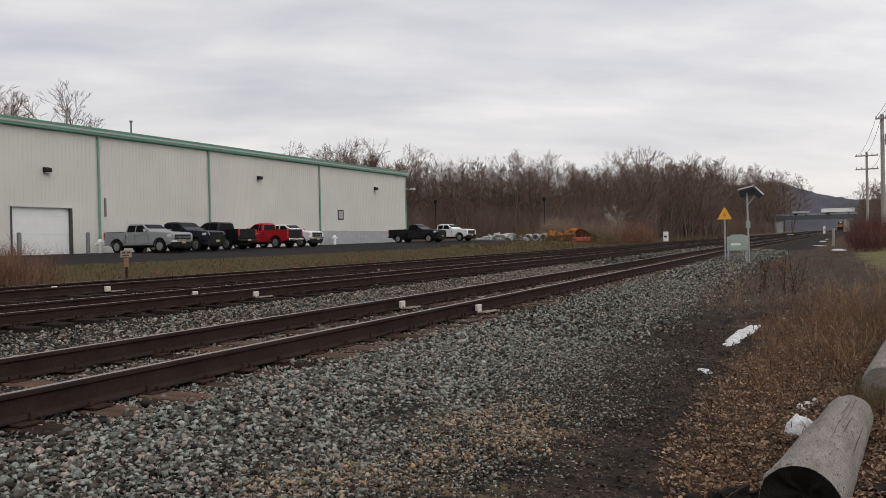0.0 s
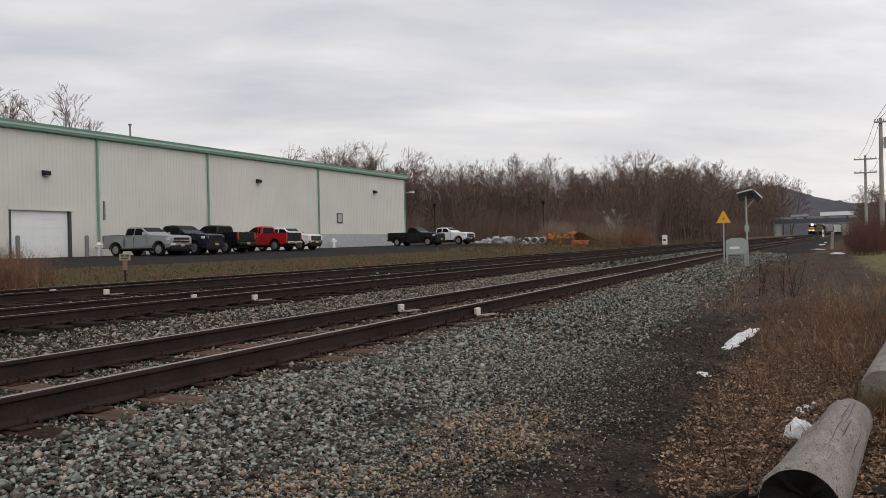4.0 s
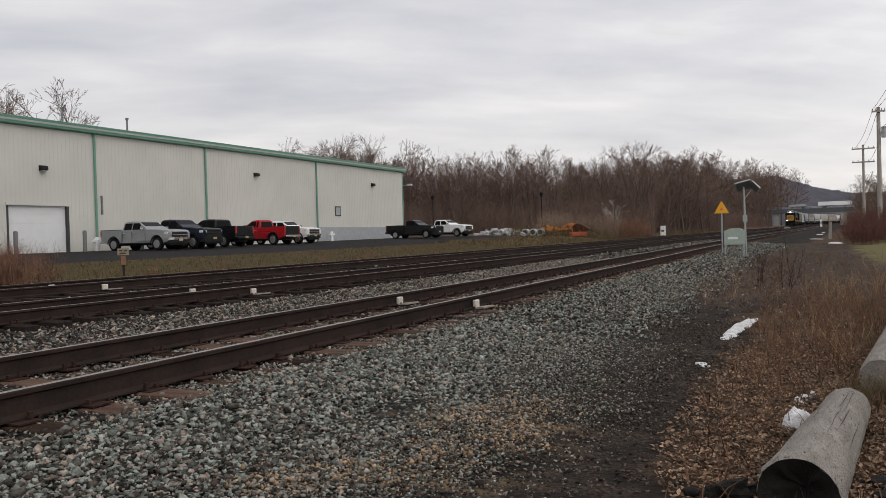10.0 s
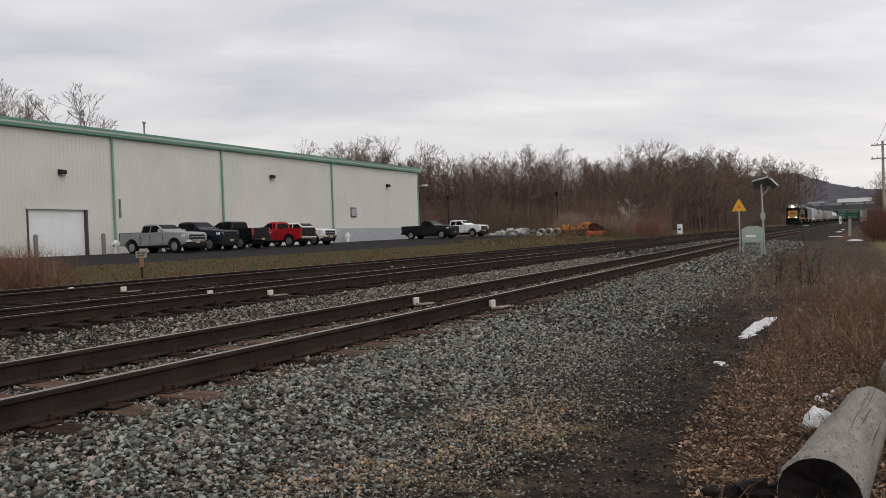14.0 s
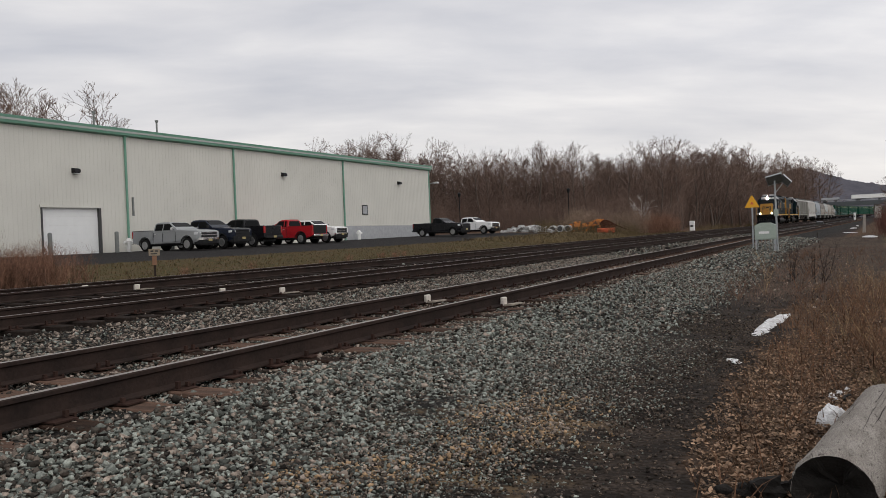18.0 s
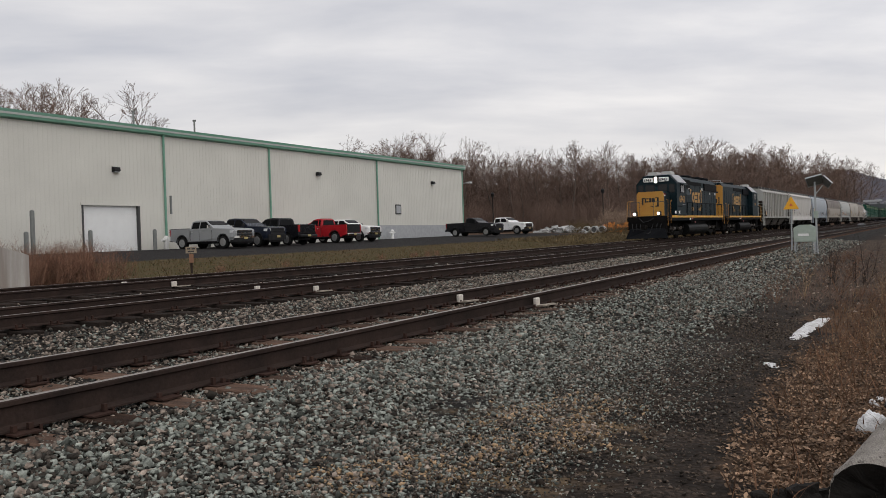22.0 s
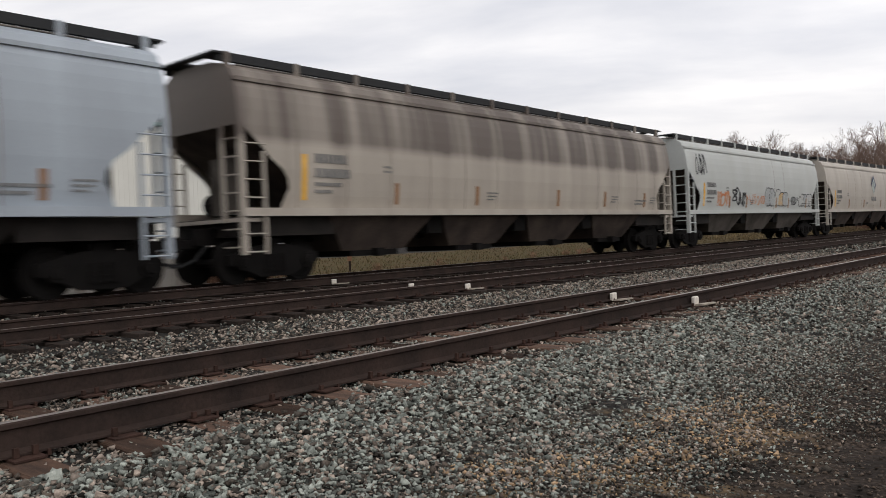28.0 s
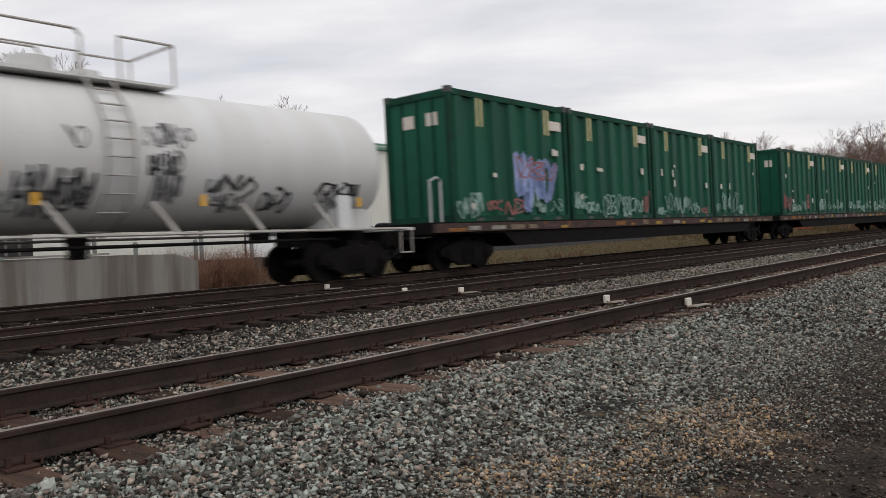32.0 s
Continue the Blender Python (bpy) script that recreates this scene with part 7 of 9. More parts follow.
def strokes(parent, name, y0, y1, z0, z1, x, mat, seed, count=9, width=0.035, curve=None):
    """Sprayed scrawl that nobody can read: looping strokes, a few millimetres proud of the side."""
    rnd = random.Random(seed)
    vs, fs = [], []
    for k in range(count):
        cy = y0 + (y1 - y0) * (k + 0.5) / count
        w, h = (y1 - y0) / count * rnd.uniform(0.45, 0.8), (z1 - z0) * rnd.uniform(0.3, 0.5)
        cz, ph, turns = (z0 + z1) / 2 + rnd.uniform(-0.15, 0.15) * (z1 - z0), rnd.uniform(0, 6.28), rnd.uniform(0.55, 1.3)
        a, b = rnd.choice((1, 2)), rnd.choice((1, 2, 3))
        pts = []
        for i in range(19):
            u = ph + i / 18 * 6.28 * turns
            pts.append((cy + w * math.sin(a * u), cz + h * math.sin(b * u + ph)))
        for (ya, za), (yb, zb) in zip(pts, pts[1:]):
            d = Vector((yb - ya, zb - za))
            if d.length < 1e-4:
                continue
            q = Vector((-d.y, d.x)).normalized() * width * rnd.uniform(0.35, 0.6)
            i0 = len(vs)
            for yy, zz in ((ya - q.x, za - q.y), (yb - q.x, zb - q.y), (yb + q.x, zb + q.y), (ya + q.x, za + q.y)):
                xx = x if curve is None else curve(zz)
                vs.append((xx + 0.003 + 0.0004 * (k % 7), yy, zz))
            fs.append((i0, i0 + 1, i0 + 2, i0 + 3))
    ob = joined(name, vs, fs, mat, parent)
    return ob


def bubbles(parent, y0, y1, z0, z1, seed, count, fills, curve):
    """Sprayed bubble shapes side by side: soft fills with dark outlines, no letters to read."""
    rnd = random.Random(seed)
    step = (y1 - y0) / count
    rim_v, rim_f = [], []
    for k in range(count):
        cy, w = y0 + step * (k + 0.5), step * rnd.uniform(0.55, 0.72)
        top, lean, dent = z1 - rnd.uniform(0, 0.3) * (z1 - z0), rnd.uniform(-0.15, 0.2), rnd.uniform(0.1, 0.3)
        ring = []
        for i in range(28):
            u = i / 28 * 2 * math.pi
            s, c = math.sin(u), math.cos(u)
            h = (top - z0) / 2
            zz = z0 + h + h * math.copysign(abs(s) ** (0.6 if s > 0 else 0.35), s)
            yy = cy + w * math.copysign(abs(c) ** 0.7, c) * (1 - dent * max(0, s) * abs(math.sin(2 * u))) + lean * (zz - z0)
            ring.append((yy, zz))
        lift = 0.003 + 0.0012 * k
        mid = (cy + lean * (top - z0) / 2, (z0 + top) / 2)
        # the fill is laid in rings so that it follows the curved side
        vs, fs = [], []
        for g in (1.0, 0.7, 0.4, 0.1):
            for yy, zz in ring:
                z = mid[1] + (zz - mid[1]) * g
                vs.append((curve(z) + lift, mid[0] + (yy - mid[0]) * g, z))
        for g in range(3):
            for i in range(28):
                j = (i + 1) % 28
                fs.append((g * 28 + i, g * 28 + j, g * 28 + 28 + j, g * 28 + 28 + i))
        fs.append(tuple(range(84, 112)))
        joined("graffiti", vs, fs, fills[k % len(fills)], parent)
        skip = rnd.randrange(28)
        for i in range(28):
            if (i - skip) % 28 < 5:
                continue
            (ya, za), (yb, zb) = ring[i], ring[(i + 1) % 28]
            d = Vector((yb - ya, zb - za))
            if d.length < 1e-4:
                continue
            q = Vector((-d.y, d.x)).normalized() * rnd.uniform(0.016, 0.03)
            i0 = len(rim_v)
            for yy, zz in ((ya - q.x, za - q.y), (yb - q.x, zb - q.y), (yb + q.x, zb + q.y), (ya + q.x, za + q.y)):
                rim_v.append((curve(zz) + lift + 0.0008, yy, zz))
            rim_f.append((i0, i0 + 1, i0 + 2, i0 + 3))
    joined("graffiti_outline", rim_v, rim_f, SPRAY_BLACK, parent)


def bars(parent, y0, z_top, widths, x, mat, height=0.12, gap=0.1, curve=None):
    """Rows of lettering too soft to read."""
    rnd = random.Random(int(abs(y0) * 97))
    z = z_top
    for w in widths:
        bm = bmesh.new()
        y = y0
        while y < y0 + w - 0.02:
            d = rnd.uniform(0.09, 0.15)
            xx = x if curve is None else curve(z - height / 2)
            slab(bm, xx, xx + 0.008, y, min(y + d, y0 + w), z - height, z)
            y += d + 0.035
        z -= height + gap
        part("lettering", bm, mat, parent)


# ---- diesel engines ----
DARK_INK = material("dark_lettering", (0.03, 0.032, 0.035), 0.7)
SPRAY_BLACK = material("sprayed_black", (0.022, 0.022, 0.024), 0.7)
SILL_YELLOW = material("sill_reflector_yellow", (0.62, 0.43, 0.03), 0.5, 0, 0.3, 8, 40, 0, (0.45, 0.3, 0.04))
VALVE_PINK = material("faded_red_valve", (0.36, 0.1, 0.11), 0.6)
SPRAY_GREY = material("sprayed_grey", (0.27, 0.285, 0.285), 0.7, 0, 0.4, 3, 20, 0, (0.36, 0.37, 0.36))
SPRAY_FADED = material("sprayed_pale_grey", (0.36, 0.365, 0.345), 0.7, 0, 0.4, 3, 20, 0, (0.42, 0.42, 0.4))
SPRAY_OCHRE = material("sprayed_ochre", (0.36, 0.33, 0.29), 0.7, 0, 0.5, 4, 20, 0, (0.5, 0.31, 0.1))
SPRAY_DARK = material("sprayed_dark_grey", (0.13, 0.14, 0.14), 0.7, 0, 0.4, 5, 30, 0, (0.24, 0.25, 0.245))
SPRAY_WASHED = material("sprayed_washed_black", (0.055, 0.056, 0.06), 0.7, 0, 0.4, 4, 30, 0, (0.16, 0.16, 0.165))
SPRAY_BLUE = material("sprayed_blue", (0.14, 0.2, 0.42), 0.7, 0, 0.4, 2, 20, 0, (0.33, 0.38, 0.56))
SPRAY_RED = material("sprayed_red", (0.33, 0.1, 0.09), 0.7, 0, 0.4, 4, 30, 0, (0.2, 0.12, 0.12))
SPRAY_ORANGE = material("sprayed_orange", (0.5, 0.16, 0.06), 0.7, 0, 0.4, 3, 20, 0, (0.42, 0.27, 0.18))
SPRAY_TEAL = material("sprayed_pale_teal", (0.38, 0.5, 0.46), 0.7, 0, 0.5, 4, 30, 0, (0.09, 0.2, 0.16))
ORANGE_TAPE = material("yellow_reflector", (0.75, 0.4, 0.03), 0.5)


def emblem(e, y0, y1, z0, z1, x, mat):
    """The lettered emblem as plain shapes: two brackets, a ring, a stack of bars and an hourglass, with four dots under them."""
    h = z1 - z0; t = 0.12 * h
    for ya, s in ((y0, 1), (y1, -1)):
        flat_shape(e, "emblem_bracket", [(ya, z0), (ya + s * 0.34, z0), (ya + s * 0.34, z0 + t), (ya + s * 0.16, z0 + t), (ya + s * 0.16, z1 - t), (ya + s * 0.34, z1 - t), (ya + s * 0.34, z1), (ya, z1)][::s], x, mat)
    w = (y1 - y0 - 1.0) / 3; zb, zt = z0 + 0.24 * h, z1 - 0.16 * h; k = (zt - zb)
    a = y0 + 0.52
    outer = [(a + w / 2 + w / 2 * math.cos(u), (zb + zt) / 2 + k / 2 * math.sin(u)) for u in [i * 6.283 / 14 for i in range(15)]]
    inner = [(a + w / 2 + w * 0.2 * math.cos(u), (zb + zt) / 2 + k * 0.24 * math.sin(u)) for u in [i * 6.283 / 14 for i in range(15)]]
    bm = bmesh.new()
    for i in range(14):
        prism(bm, [outer[i], outer[i + 1], inner[i + 1], inner[i]], x, x + 0.006, "x")
    part("emblem_ring", bm, mat, e)
    a += w * 1.02
    for q0, q1 in ((0.0, 0.27), (0.365, 0.635), (0.73, 1.0)):
        flat_shape(e, "emblem_bar", [(a, zb + q0 * k), (a + w * 0.95, zb + q0 * k), (a + w * 0.95, zb + q1 * k), (a, zb + q1 * k)], x, mat)
    a += w * 1.0
    flat_shape(e, "emblem_hourglass", [(a, zt), (a + w, zt), (a + w * 0.68, (zb + zt) / 2), (a + w, zb), (a, zb), (a + w * 0.32, (zb + zt) / 2)], x, mat)
    for q in (0.42, 0.85, (y1 - y0) - 0.85, (y1 - y0) - 0.42):
        bm = bmesh.new()
        tube(bm, (x, y0 + q, z0 - 0.16), (x + 0.006, y0 + q, z0 - 0.16), 0.14, sides=14)
        part("emblem_dot", bm, mat, e)


def handrail(e, y0, y1, x, z=2.62, every=1.35, mat=None):
    bm = bmesh.new()
    tube(bm, (x, y0, z), (x, y1, z), 0.026, sides=6)
    part("handrail", bm, mat or DARK_FRAME, e)
    n = max(2, int(abs(y1 - y0) / every) + 1)
    for i in range(n):
        y = y0 + (y1 - y0) * i / (n - 1)
        bm = bmesh.new()
        tube(bm, (x, y, 1.62), (x, y, z), 0.03, sides=6)
        part("stanchion", bm, mat or DARK_FRAME, e)


LETTER_GOLD = material("worn_gold_lettering", (0.42, 0.22, 0.045), 0.6, 0, 0.25, 3, 30, 0, (0.3, 0.17, 0.05))
COOLER_PALE = material("pale_cooler_paint", (0.46, 0.46, 0.44), 0.6, 0, 0.2, 3, 25)


def engine(name, off, label, lead):
    e = base(name, Matrix(), label, "locomotive")
    # everything is laid out with the leading end at -y
    half = 8.9 if lead else 8.55
    bm = bmesh.new()
    slab(bm, -1.48, 1.48, -half + 0.1, half - 0.1, 1.28, 1.62)
    bevelled(bm, 0.02)
    part("frame", bm, LOCO_DARK, e)
    y0, y1 = (-7.75, 8.35) if lead else (-7.3, 7.95)
    for s in (-1, 1):
        bm = bmesh.new()
        slab(bm, s * 1.485, s * 1.5, y0, y1, 1.5, 1.65)
        part("sill_stripe", bm, LOCO_STRIPE, e, "yellow sill stripe with worn reflectors")
        for k in range(13):
            bm = bmesh.new()
            slab(bm, min(s * 1.5, s * 1.505), max(s * 1.5, s * 1.505), y0 + 0.4 + k * 1.2, y0 + 0.82 + k * 1.2, 1.515, 1.63)
            part("reflector", bm, SILL_YELLOW, e)
        for y, w, z, mat in ((-2.95, 0.36, 1.33, WHITE_PAINT), (-2.25, 0.26, 1.36, VALVE_PINK), (-1.4, 0.18, 1.08, VALVE_PINK)):
            bm = bmesh.new()
            slab(bm, min(s * 1.46, s * 1.495), max(s * 1.46, s * 1.495), y, y + w, z, z + 0.13)
            part("sill_plate", bm, mat, e)
    for y in ((-5.6, 5.1) if lead else (-5.2, 4.9)):
        bogie(e, y, True)
    bm = bmesh.new()
    ring = []
    for k in range(28):
        u = 2 * math.pi * (k + 0.5) / 28
        ring.append((1.44 * math.copysign(abs(math.cos(u)) ** 0.4, math.cos(u)), 0.66 + 0.46 * math.copysign(abs(math.sin(u)) ** 0.75, math.sin(u))))
    prism(bm, ring[::-1], -2.95 if lead else -2.6, 3.0 if lead else 2.5)
    part("fuel_tank", bm, FUEL_BLACK, e)
    bm = bmesh.new()
    slab(bm, -0.7, 0.7, -half + 0.3, half - 0.3, 0.6, 1.3)
    part("underframe", bm, PILOT_BLACK, e)
    for s in (-1, 1):
        bm = bmesh.new()
        tube(bm, (s * 1.18, -2.0, 1.2), (s * 1.18, 2.4, 1.2), 0.15, sides=12)
        part("air_tank", bm, UNDER, e)
    for d, ye in ((-1, -half), (1, half)):
        coupler(e, ye, d)
        # pilot and plough
        bm = bmesh.new()
        slab(bm, -1.35, 1.35, min(ye, ye - d * 0.12), max(ye, ye - d * 0.12), 0.72, 1.6)
        part("pilot", bm, PILOT_BLACK, e)
        bm = bmesh.new()
        slab(bm, -1.08, 1.08, min(ye - d * 0.13, ye - d * 1.5), max(ye - d * 0.13, ye - d * 1.5), 0.45, 1.3)
        part("step_well", bm, PILOT_BLACK, e)
        for hx_ in (-1.05, -0.75, -0.45, 0.45, 0.75, 1.05):
            bm = bmesh.new()
            pipe(bm, [(hx_, ye + d * 0.02, 1.1), (hx_ * 0.95, ye + d * 0.16, 0.85), (hx_ * 0.9, ye + d * 0.14, 0.6)], 0.028, 6)
            part("air_hose", bm, BLACK_PLASTIC, e)
        bm = bmesh.new()
        pipe(bm, [(-0.5, ye + d * 0.1, 1.5), (-0.2, ye + d * 0.2, 1.22), (0.2, ye + d * 0.2, 1.3), (0.55, ye + d * 0.1, 1.5)], 0.03, 6)
        part("jumper_cable", bm, BLACK_PLASTIC, e)
        if lead and d < 0:
            bm = bmesh.new()
            foot = [bm.verts.new(q) for q in ((-1.5, ye - 0.15, 0.1), (0, ye - 0.7, 0.1), (1.5, ye - 0.15, 0.1), (1.5, ye, 0.1), (-1.5, ye, 0.1))]
            head = [bm.verts.new(q) for q in ((-1.25, ye - 0.02, 0.78), (0, ye - 0.3, 0.62), (1.25, ye - 0.02, 0.78), (1.25, ye, 0.8), (-1.25, ye, 0.8))]
            for k in range(5):
                bm.faces.new((foot[k], foot[(k + 1) % 5], head[(k + 1) % 5], head[k]))
            bm.faces.new(foot[::-1]); bm.faces.new(head)
            part("snow_plough", bm, LOCO_DARK, e)
        # steps with side rails
        for s in (-1, 1):
            bm = bmesh.new()
            for k in range(4):
                slab(bm, s * 1.1, s * 1.5, min(ye - d * 0.15, ye - d * 0.75), max(ye - d * 0.15, ye - d * 0.75), 0.42 + k * 0.32, 0.46 + k * 0.32)
            part("steps", bm, UNDER, e)
            bm = bmesh.new()
            pipe(bm, [(s * 1.49, ye - d * 0.12, 0.95), (s * 1.49, ye - d * 0.1, 1.5), (s * 1.46, ye - d * 0.35, 2.7), (s * 1.2, ye - d * 0.8, 2.75)], 0.016, 6)
            pipe(bm, [(s * 1.49, ye - d * 0.85, 1.1), (s * 1.49, ye - d * 0.85, 2.6), (s * 1.49, ye - d * 1.1, 2.72)], 0.016, 6)
            part("step_rail", bm, LOCO_YELLOW, e, "yellow grab rails")
        bm = bmesh.new()
        pipe(bm, [(-1.3, ye - d * 0.05, 1.62), (-1.3, ye - d * 0.05, 2.62), (-0.5, ye - d * 0.05, 2.62), (-0.5, ye - d * 0.05, 1.62)], 0.022, 6)
        pipe(bm, [(1.3, ye - d * 0.05, 1.62), (1.3, ye - d * 0.05, 2.62), (0.5, ye - d * 0.05, 2.62), (0.5, ye - d * 0.05, 1.62)], 0.022, 6)
        part("end_rail", bm, DARK_FRAME, e)
    hood = [(-0.98, 1.62), (0.98, 1.62), (0.98, 4.3), (0.72, 4.62), (-0.72, 4.62), (-0.98, 4.3)]
    if lead:
        cab0, cab1, hood0, hood1 = -6.4, -3.8, -3.8, 8.0
    else:
        cab0, cab1, hood0, hood1 = 3.5, 6.15, -7.6, 3.5
    bm = bmesh.new()
    prism(bm, hood, hood0, hood1)
    part("long_hood", bm, LOCO_BLUE, e, "dark blue hood with streaked paint")
    bm = bmesh.new()
    prism(bm, [(-1.5, 1.62), (1.5, 1.62), (1.5, 3.98), (0.95, 4.58), (-0.95, 4.58), (-1.5, 3.98)], cab0, cab1)
    part("cab", bm, LOCO_BLUE, e)
    # pale roof sheets, set back from the blue cab front
    ra, rb = (cab0 + 0.42, cab1 + 0.1) if lead else (cab0 - 0.1, cab1 - 0.42)
    for s in (-1, 1):
        bm = bmesh.new()
        prism(bm, [(s * 1.46, 4.04), (s * 0.96, 4.585), (s * 0.96, 4.63), (s * 1.52, 4.03)][::s], ra, rb)
        part("roof_slope", bm, LOCO_ROOF, e, "pale weathered roof slope")
    bm = bmesh.new()
    slab(bm, -0.955, 0.955, ra, rb, 4.585, 4.64)
    part("cab_roof", bm, LOCO_ROOF, e, "pale weathered cab roof")
    for k in range(4):
        yk = ra + 0.2 + k * 0.55
        bm = bmesh.new()
        slab(bm, -0.9, 0.9, yk, yk + 0.05, 4.641, 4.67)
        part("roof_rib", bm, LOCO_ROOF, e)
    ac = (cab0 + 0.75) if lead else (cab1 - 1.9)
    for xa, xb, nm in ((0.16, 0.86, "air_conditioner"), (-0.86, -0.16, "roof_locker")):
        bm = bmesh.new()
        slab(bm, xa, xb, ac, ac + 1.1, 4.64, 4.88)
        bevelled(bm, 0.04, 2)
        part(nm, bm, COOLER_PALE, e, "pale box on the cab roof")
    # low nose at the cab end
    n0, n1 = (-7.95, cab0) if lead else (cab1, 7.75)
    bm = bmesh.new()
    prism(bm, [(-0.98, 1.62), (0.98, 1.62), (0.98, 3.2), (0.85, 3.36), (-0.85, 3.36), (-0.98, 3.2)], n0 + (0.03 if lead else 0), n1)
    part("short_hood", bm, LOCO_BLUE, e)
    face = n0 if lead else n1
    if lead:
        bm = bmesh.new()
        prism(bm, [(-0.985, 1.66), (0.985, 1.66), (0.985, 3.2), (0.86, 3.37), (-0.86, 3.37), (-0.985, 3.2)], face - 0.012, face + 0.05)
        part("nose_face", bm, LOCO_YELLOW, e, "mustard yellow nose")
        fy = face - 0.02
        for xa, xb, za, zb in ((-0.62, -0.5, 2.45, 2.9), (-0.62, -0.38, 2.86, 2.95), (0.5, 0.62, 2.3, 2.95), (0.36, 0.62, 2.3, 2.38), (0.36, 0.62, 2.88, 2.95), (-0.4, -0.12, 2.62, 2.72), (-0.4, -0.3, 2.66, 2.9), (-0.4, -0.12, 2.84, 2.92), (-0.08, 0.1, 2.62, 2.92), (0.14, 0.34, 2.62, 2.92), (0.02, 0.1, 2.3, 2.38), (0.14, 0.22, 2.3, 2.38)):
            bm = bmesh.new()
            slab(bm, xa, xb, fy, fy + 0.01, za, zb)
            part("nose_emblem", bm, DARK_INK, e)
        # ditch lights on brackets
        for s in (-1, 1):
            bm = bmesh.new()
            slab(bm, s * 0.86 - 0.14, s * 0.86 + 0.14, -half - 0.02, -half + 0.3, 1.66, 1.96)
            bevelled(bm, 0.03)
            hs = part("ditch_light", bm, BLACK_PLASTIC, e)
            bm = bmesh.new()
            tube(bm, (s * 0.86, -half - 0.05, 1.81), (s * 0.86, -half - 0.02, 1.81), 0.08, 0.084, sides=16)
            part("lens", bm, LIGHT_DITCH, hs, "lit ditch light")
        # cab front: number boards, twin headlights, windows
        cf = cab0 - 0.03
        bm = bmesh.new()
        slab(bm, -0.17, 0.17, cf - 0.1, cab0, 4.02, 4.52)
        hb = part("headlight_housing", bm, LOCO_DARK, e)
        for z in (4.15, 4.38):
            bm = bmesh.new()
            tube(bm, (0, cf - 0.14, z), (0, cf - 0.1, z), 0.086, 0.09, sides=18)
            part("headlight", bm, LIGHT_ON, hb, "lit headlight")
        for s in (-1, 1):
            bm = bmesh.new()
            slab(bm, s * 0.58 - 0.36, s * 0.58 + 0.36, cf - 0.05, cab0, 4.12, 4.42)
            bevelled(bm, 0.03)
            nb = part("number_board", bm, BOARD_WHITE, e, "white number board")
            text_on_side(nb, "numerals", "6943", 0.28, s * 0.58 - 0.31, -0.0, 0, DARK_INK, "y", 1.05).matrix_basis = pose(s * 0.58 - 0.32, cf - 0.056, 4.17, 90, 0, 0)
        for xa, xb in ((-1.35, -0.95), (-0.82, -0.12), (0.12, 0.82), (0.95, 1.35)):
            bm = bmesh.new()
            slab(bm, xa, xb, cab0 - 0.012, cab0 + 0.02, 3.42 if abs(xa + xb) < 1.5 else 3.3, 3.92)
            part("cab_window", bm, CAB_GLASS, e)
    else:
        bm = bmesh.new()
        prism(bm, [(-0.985, 1.66), (0.985, 1.66), (0.985, 4.3), (0.72, 4.45), (-0.72, 4.45), (-0.985, 4.3)], hood0 - 0.03, hood0 + 0.03)
        part("end_face", bm, LOCO_YELLOW, e, "mustard yellow hood end")
        for xa, xb, za, zb in ((-0.5, -0.2, 2.85, 3.2), (-0.15, 0.15, 2.85, 3.2), (0.2, 0.5, 2.85, 3.2), (0.6, 0.7, 2.6, 3.35), (-0.7, -0.6, 2.6, 3.35), (0.05, 0.6, 3.72, 3.86)):
            bm = bmesh.new()
            slab(bm, xa, xb, hood0 - 0.042, hood0 - 0.031, za, zb)
            part("end_emblem", bm, DARK_INK, e)
        bm = bmesh.new()
        slab(bm, -0.9, 0.9, hood0, hood0 + 0.6, 4.62, 4.66)
        pipe(bm, [(-0.8, hood0 + 0.1, 4.64), (-0.8, hood0 + 0.1, 4.85), (0.8, hood0 + 0.1, 4.85), (0.8, hood0 + 0.1, 4.64)], 0.025, 6)
        part("end_roof_rail", bm, GALV, e)
        for s in (-1, 1):
            bm = bmesh.new()
            tube(bm, (s * 1.0, -half - 0.05, 1.1), (s * 1.0, -half, 1.1), 0.09, sides=12)
            part("marker_light", bm, BOARD_WHITE, e)
    for s in (-1, 1):
        X = s * 1.5
        # cab side window with sunshade
        wy0, wy1 = (-5.4, -4.35) if lead else (4.3, 5.4)
        bm = bmesh.new()
        slab(bm, min(X, X + s * 0.012), max(X, X + s * 0.012), wy0, wy1, 3.3, 3.86)
        wn_ = part("cab_window", bm, CAB_GLASS, e)
        for k in range(3):
            bm = bmesh.new()
            yk = wy0 + (wy1 - wy0) * k / 2
            slab(bm, min(X, X + s * 0.03), max(X, X + s * 0.03), yk - 0.03, yk + 0.03, 3.26, 3.9)
            part("window_post", bm, LOCO_DARK, wn_)
        if lead:
            bm = bmesh.new()
            slab(bm, min(X + s * 0.013, X + s * 0.018), max(X + s * 0.013, X + s * 0.018), wy0 + 0.08, wy1 - 0.3, 3.34, 3.82)
            part("window_blind", bm, LOCO_ROOF, wn_, "pale blind behind the side window")
        bm = bmesh.new()
        prism(bm, [(X, 3.93), (X + s * 0.3, 3.84), (X + s * 0.3, 3.865), (X, 3.97)][::s], wy0 - 0.06, wy1 + 0.06)
        part("sunshade", bm, LOCO_BLUE, e)
        if lead:
            for y in (-7.0, -6.0):
                on_side(e, "reflector_plate", y, y + 0.32, 1.78, 1.98, X if s > 0 else X - 0.006, WHITE_PAINT)
        # hood grilles, doors, fittings
        hx = s * 0.98
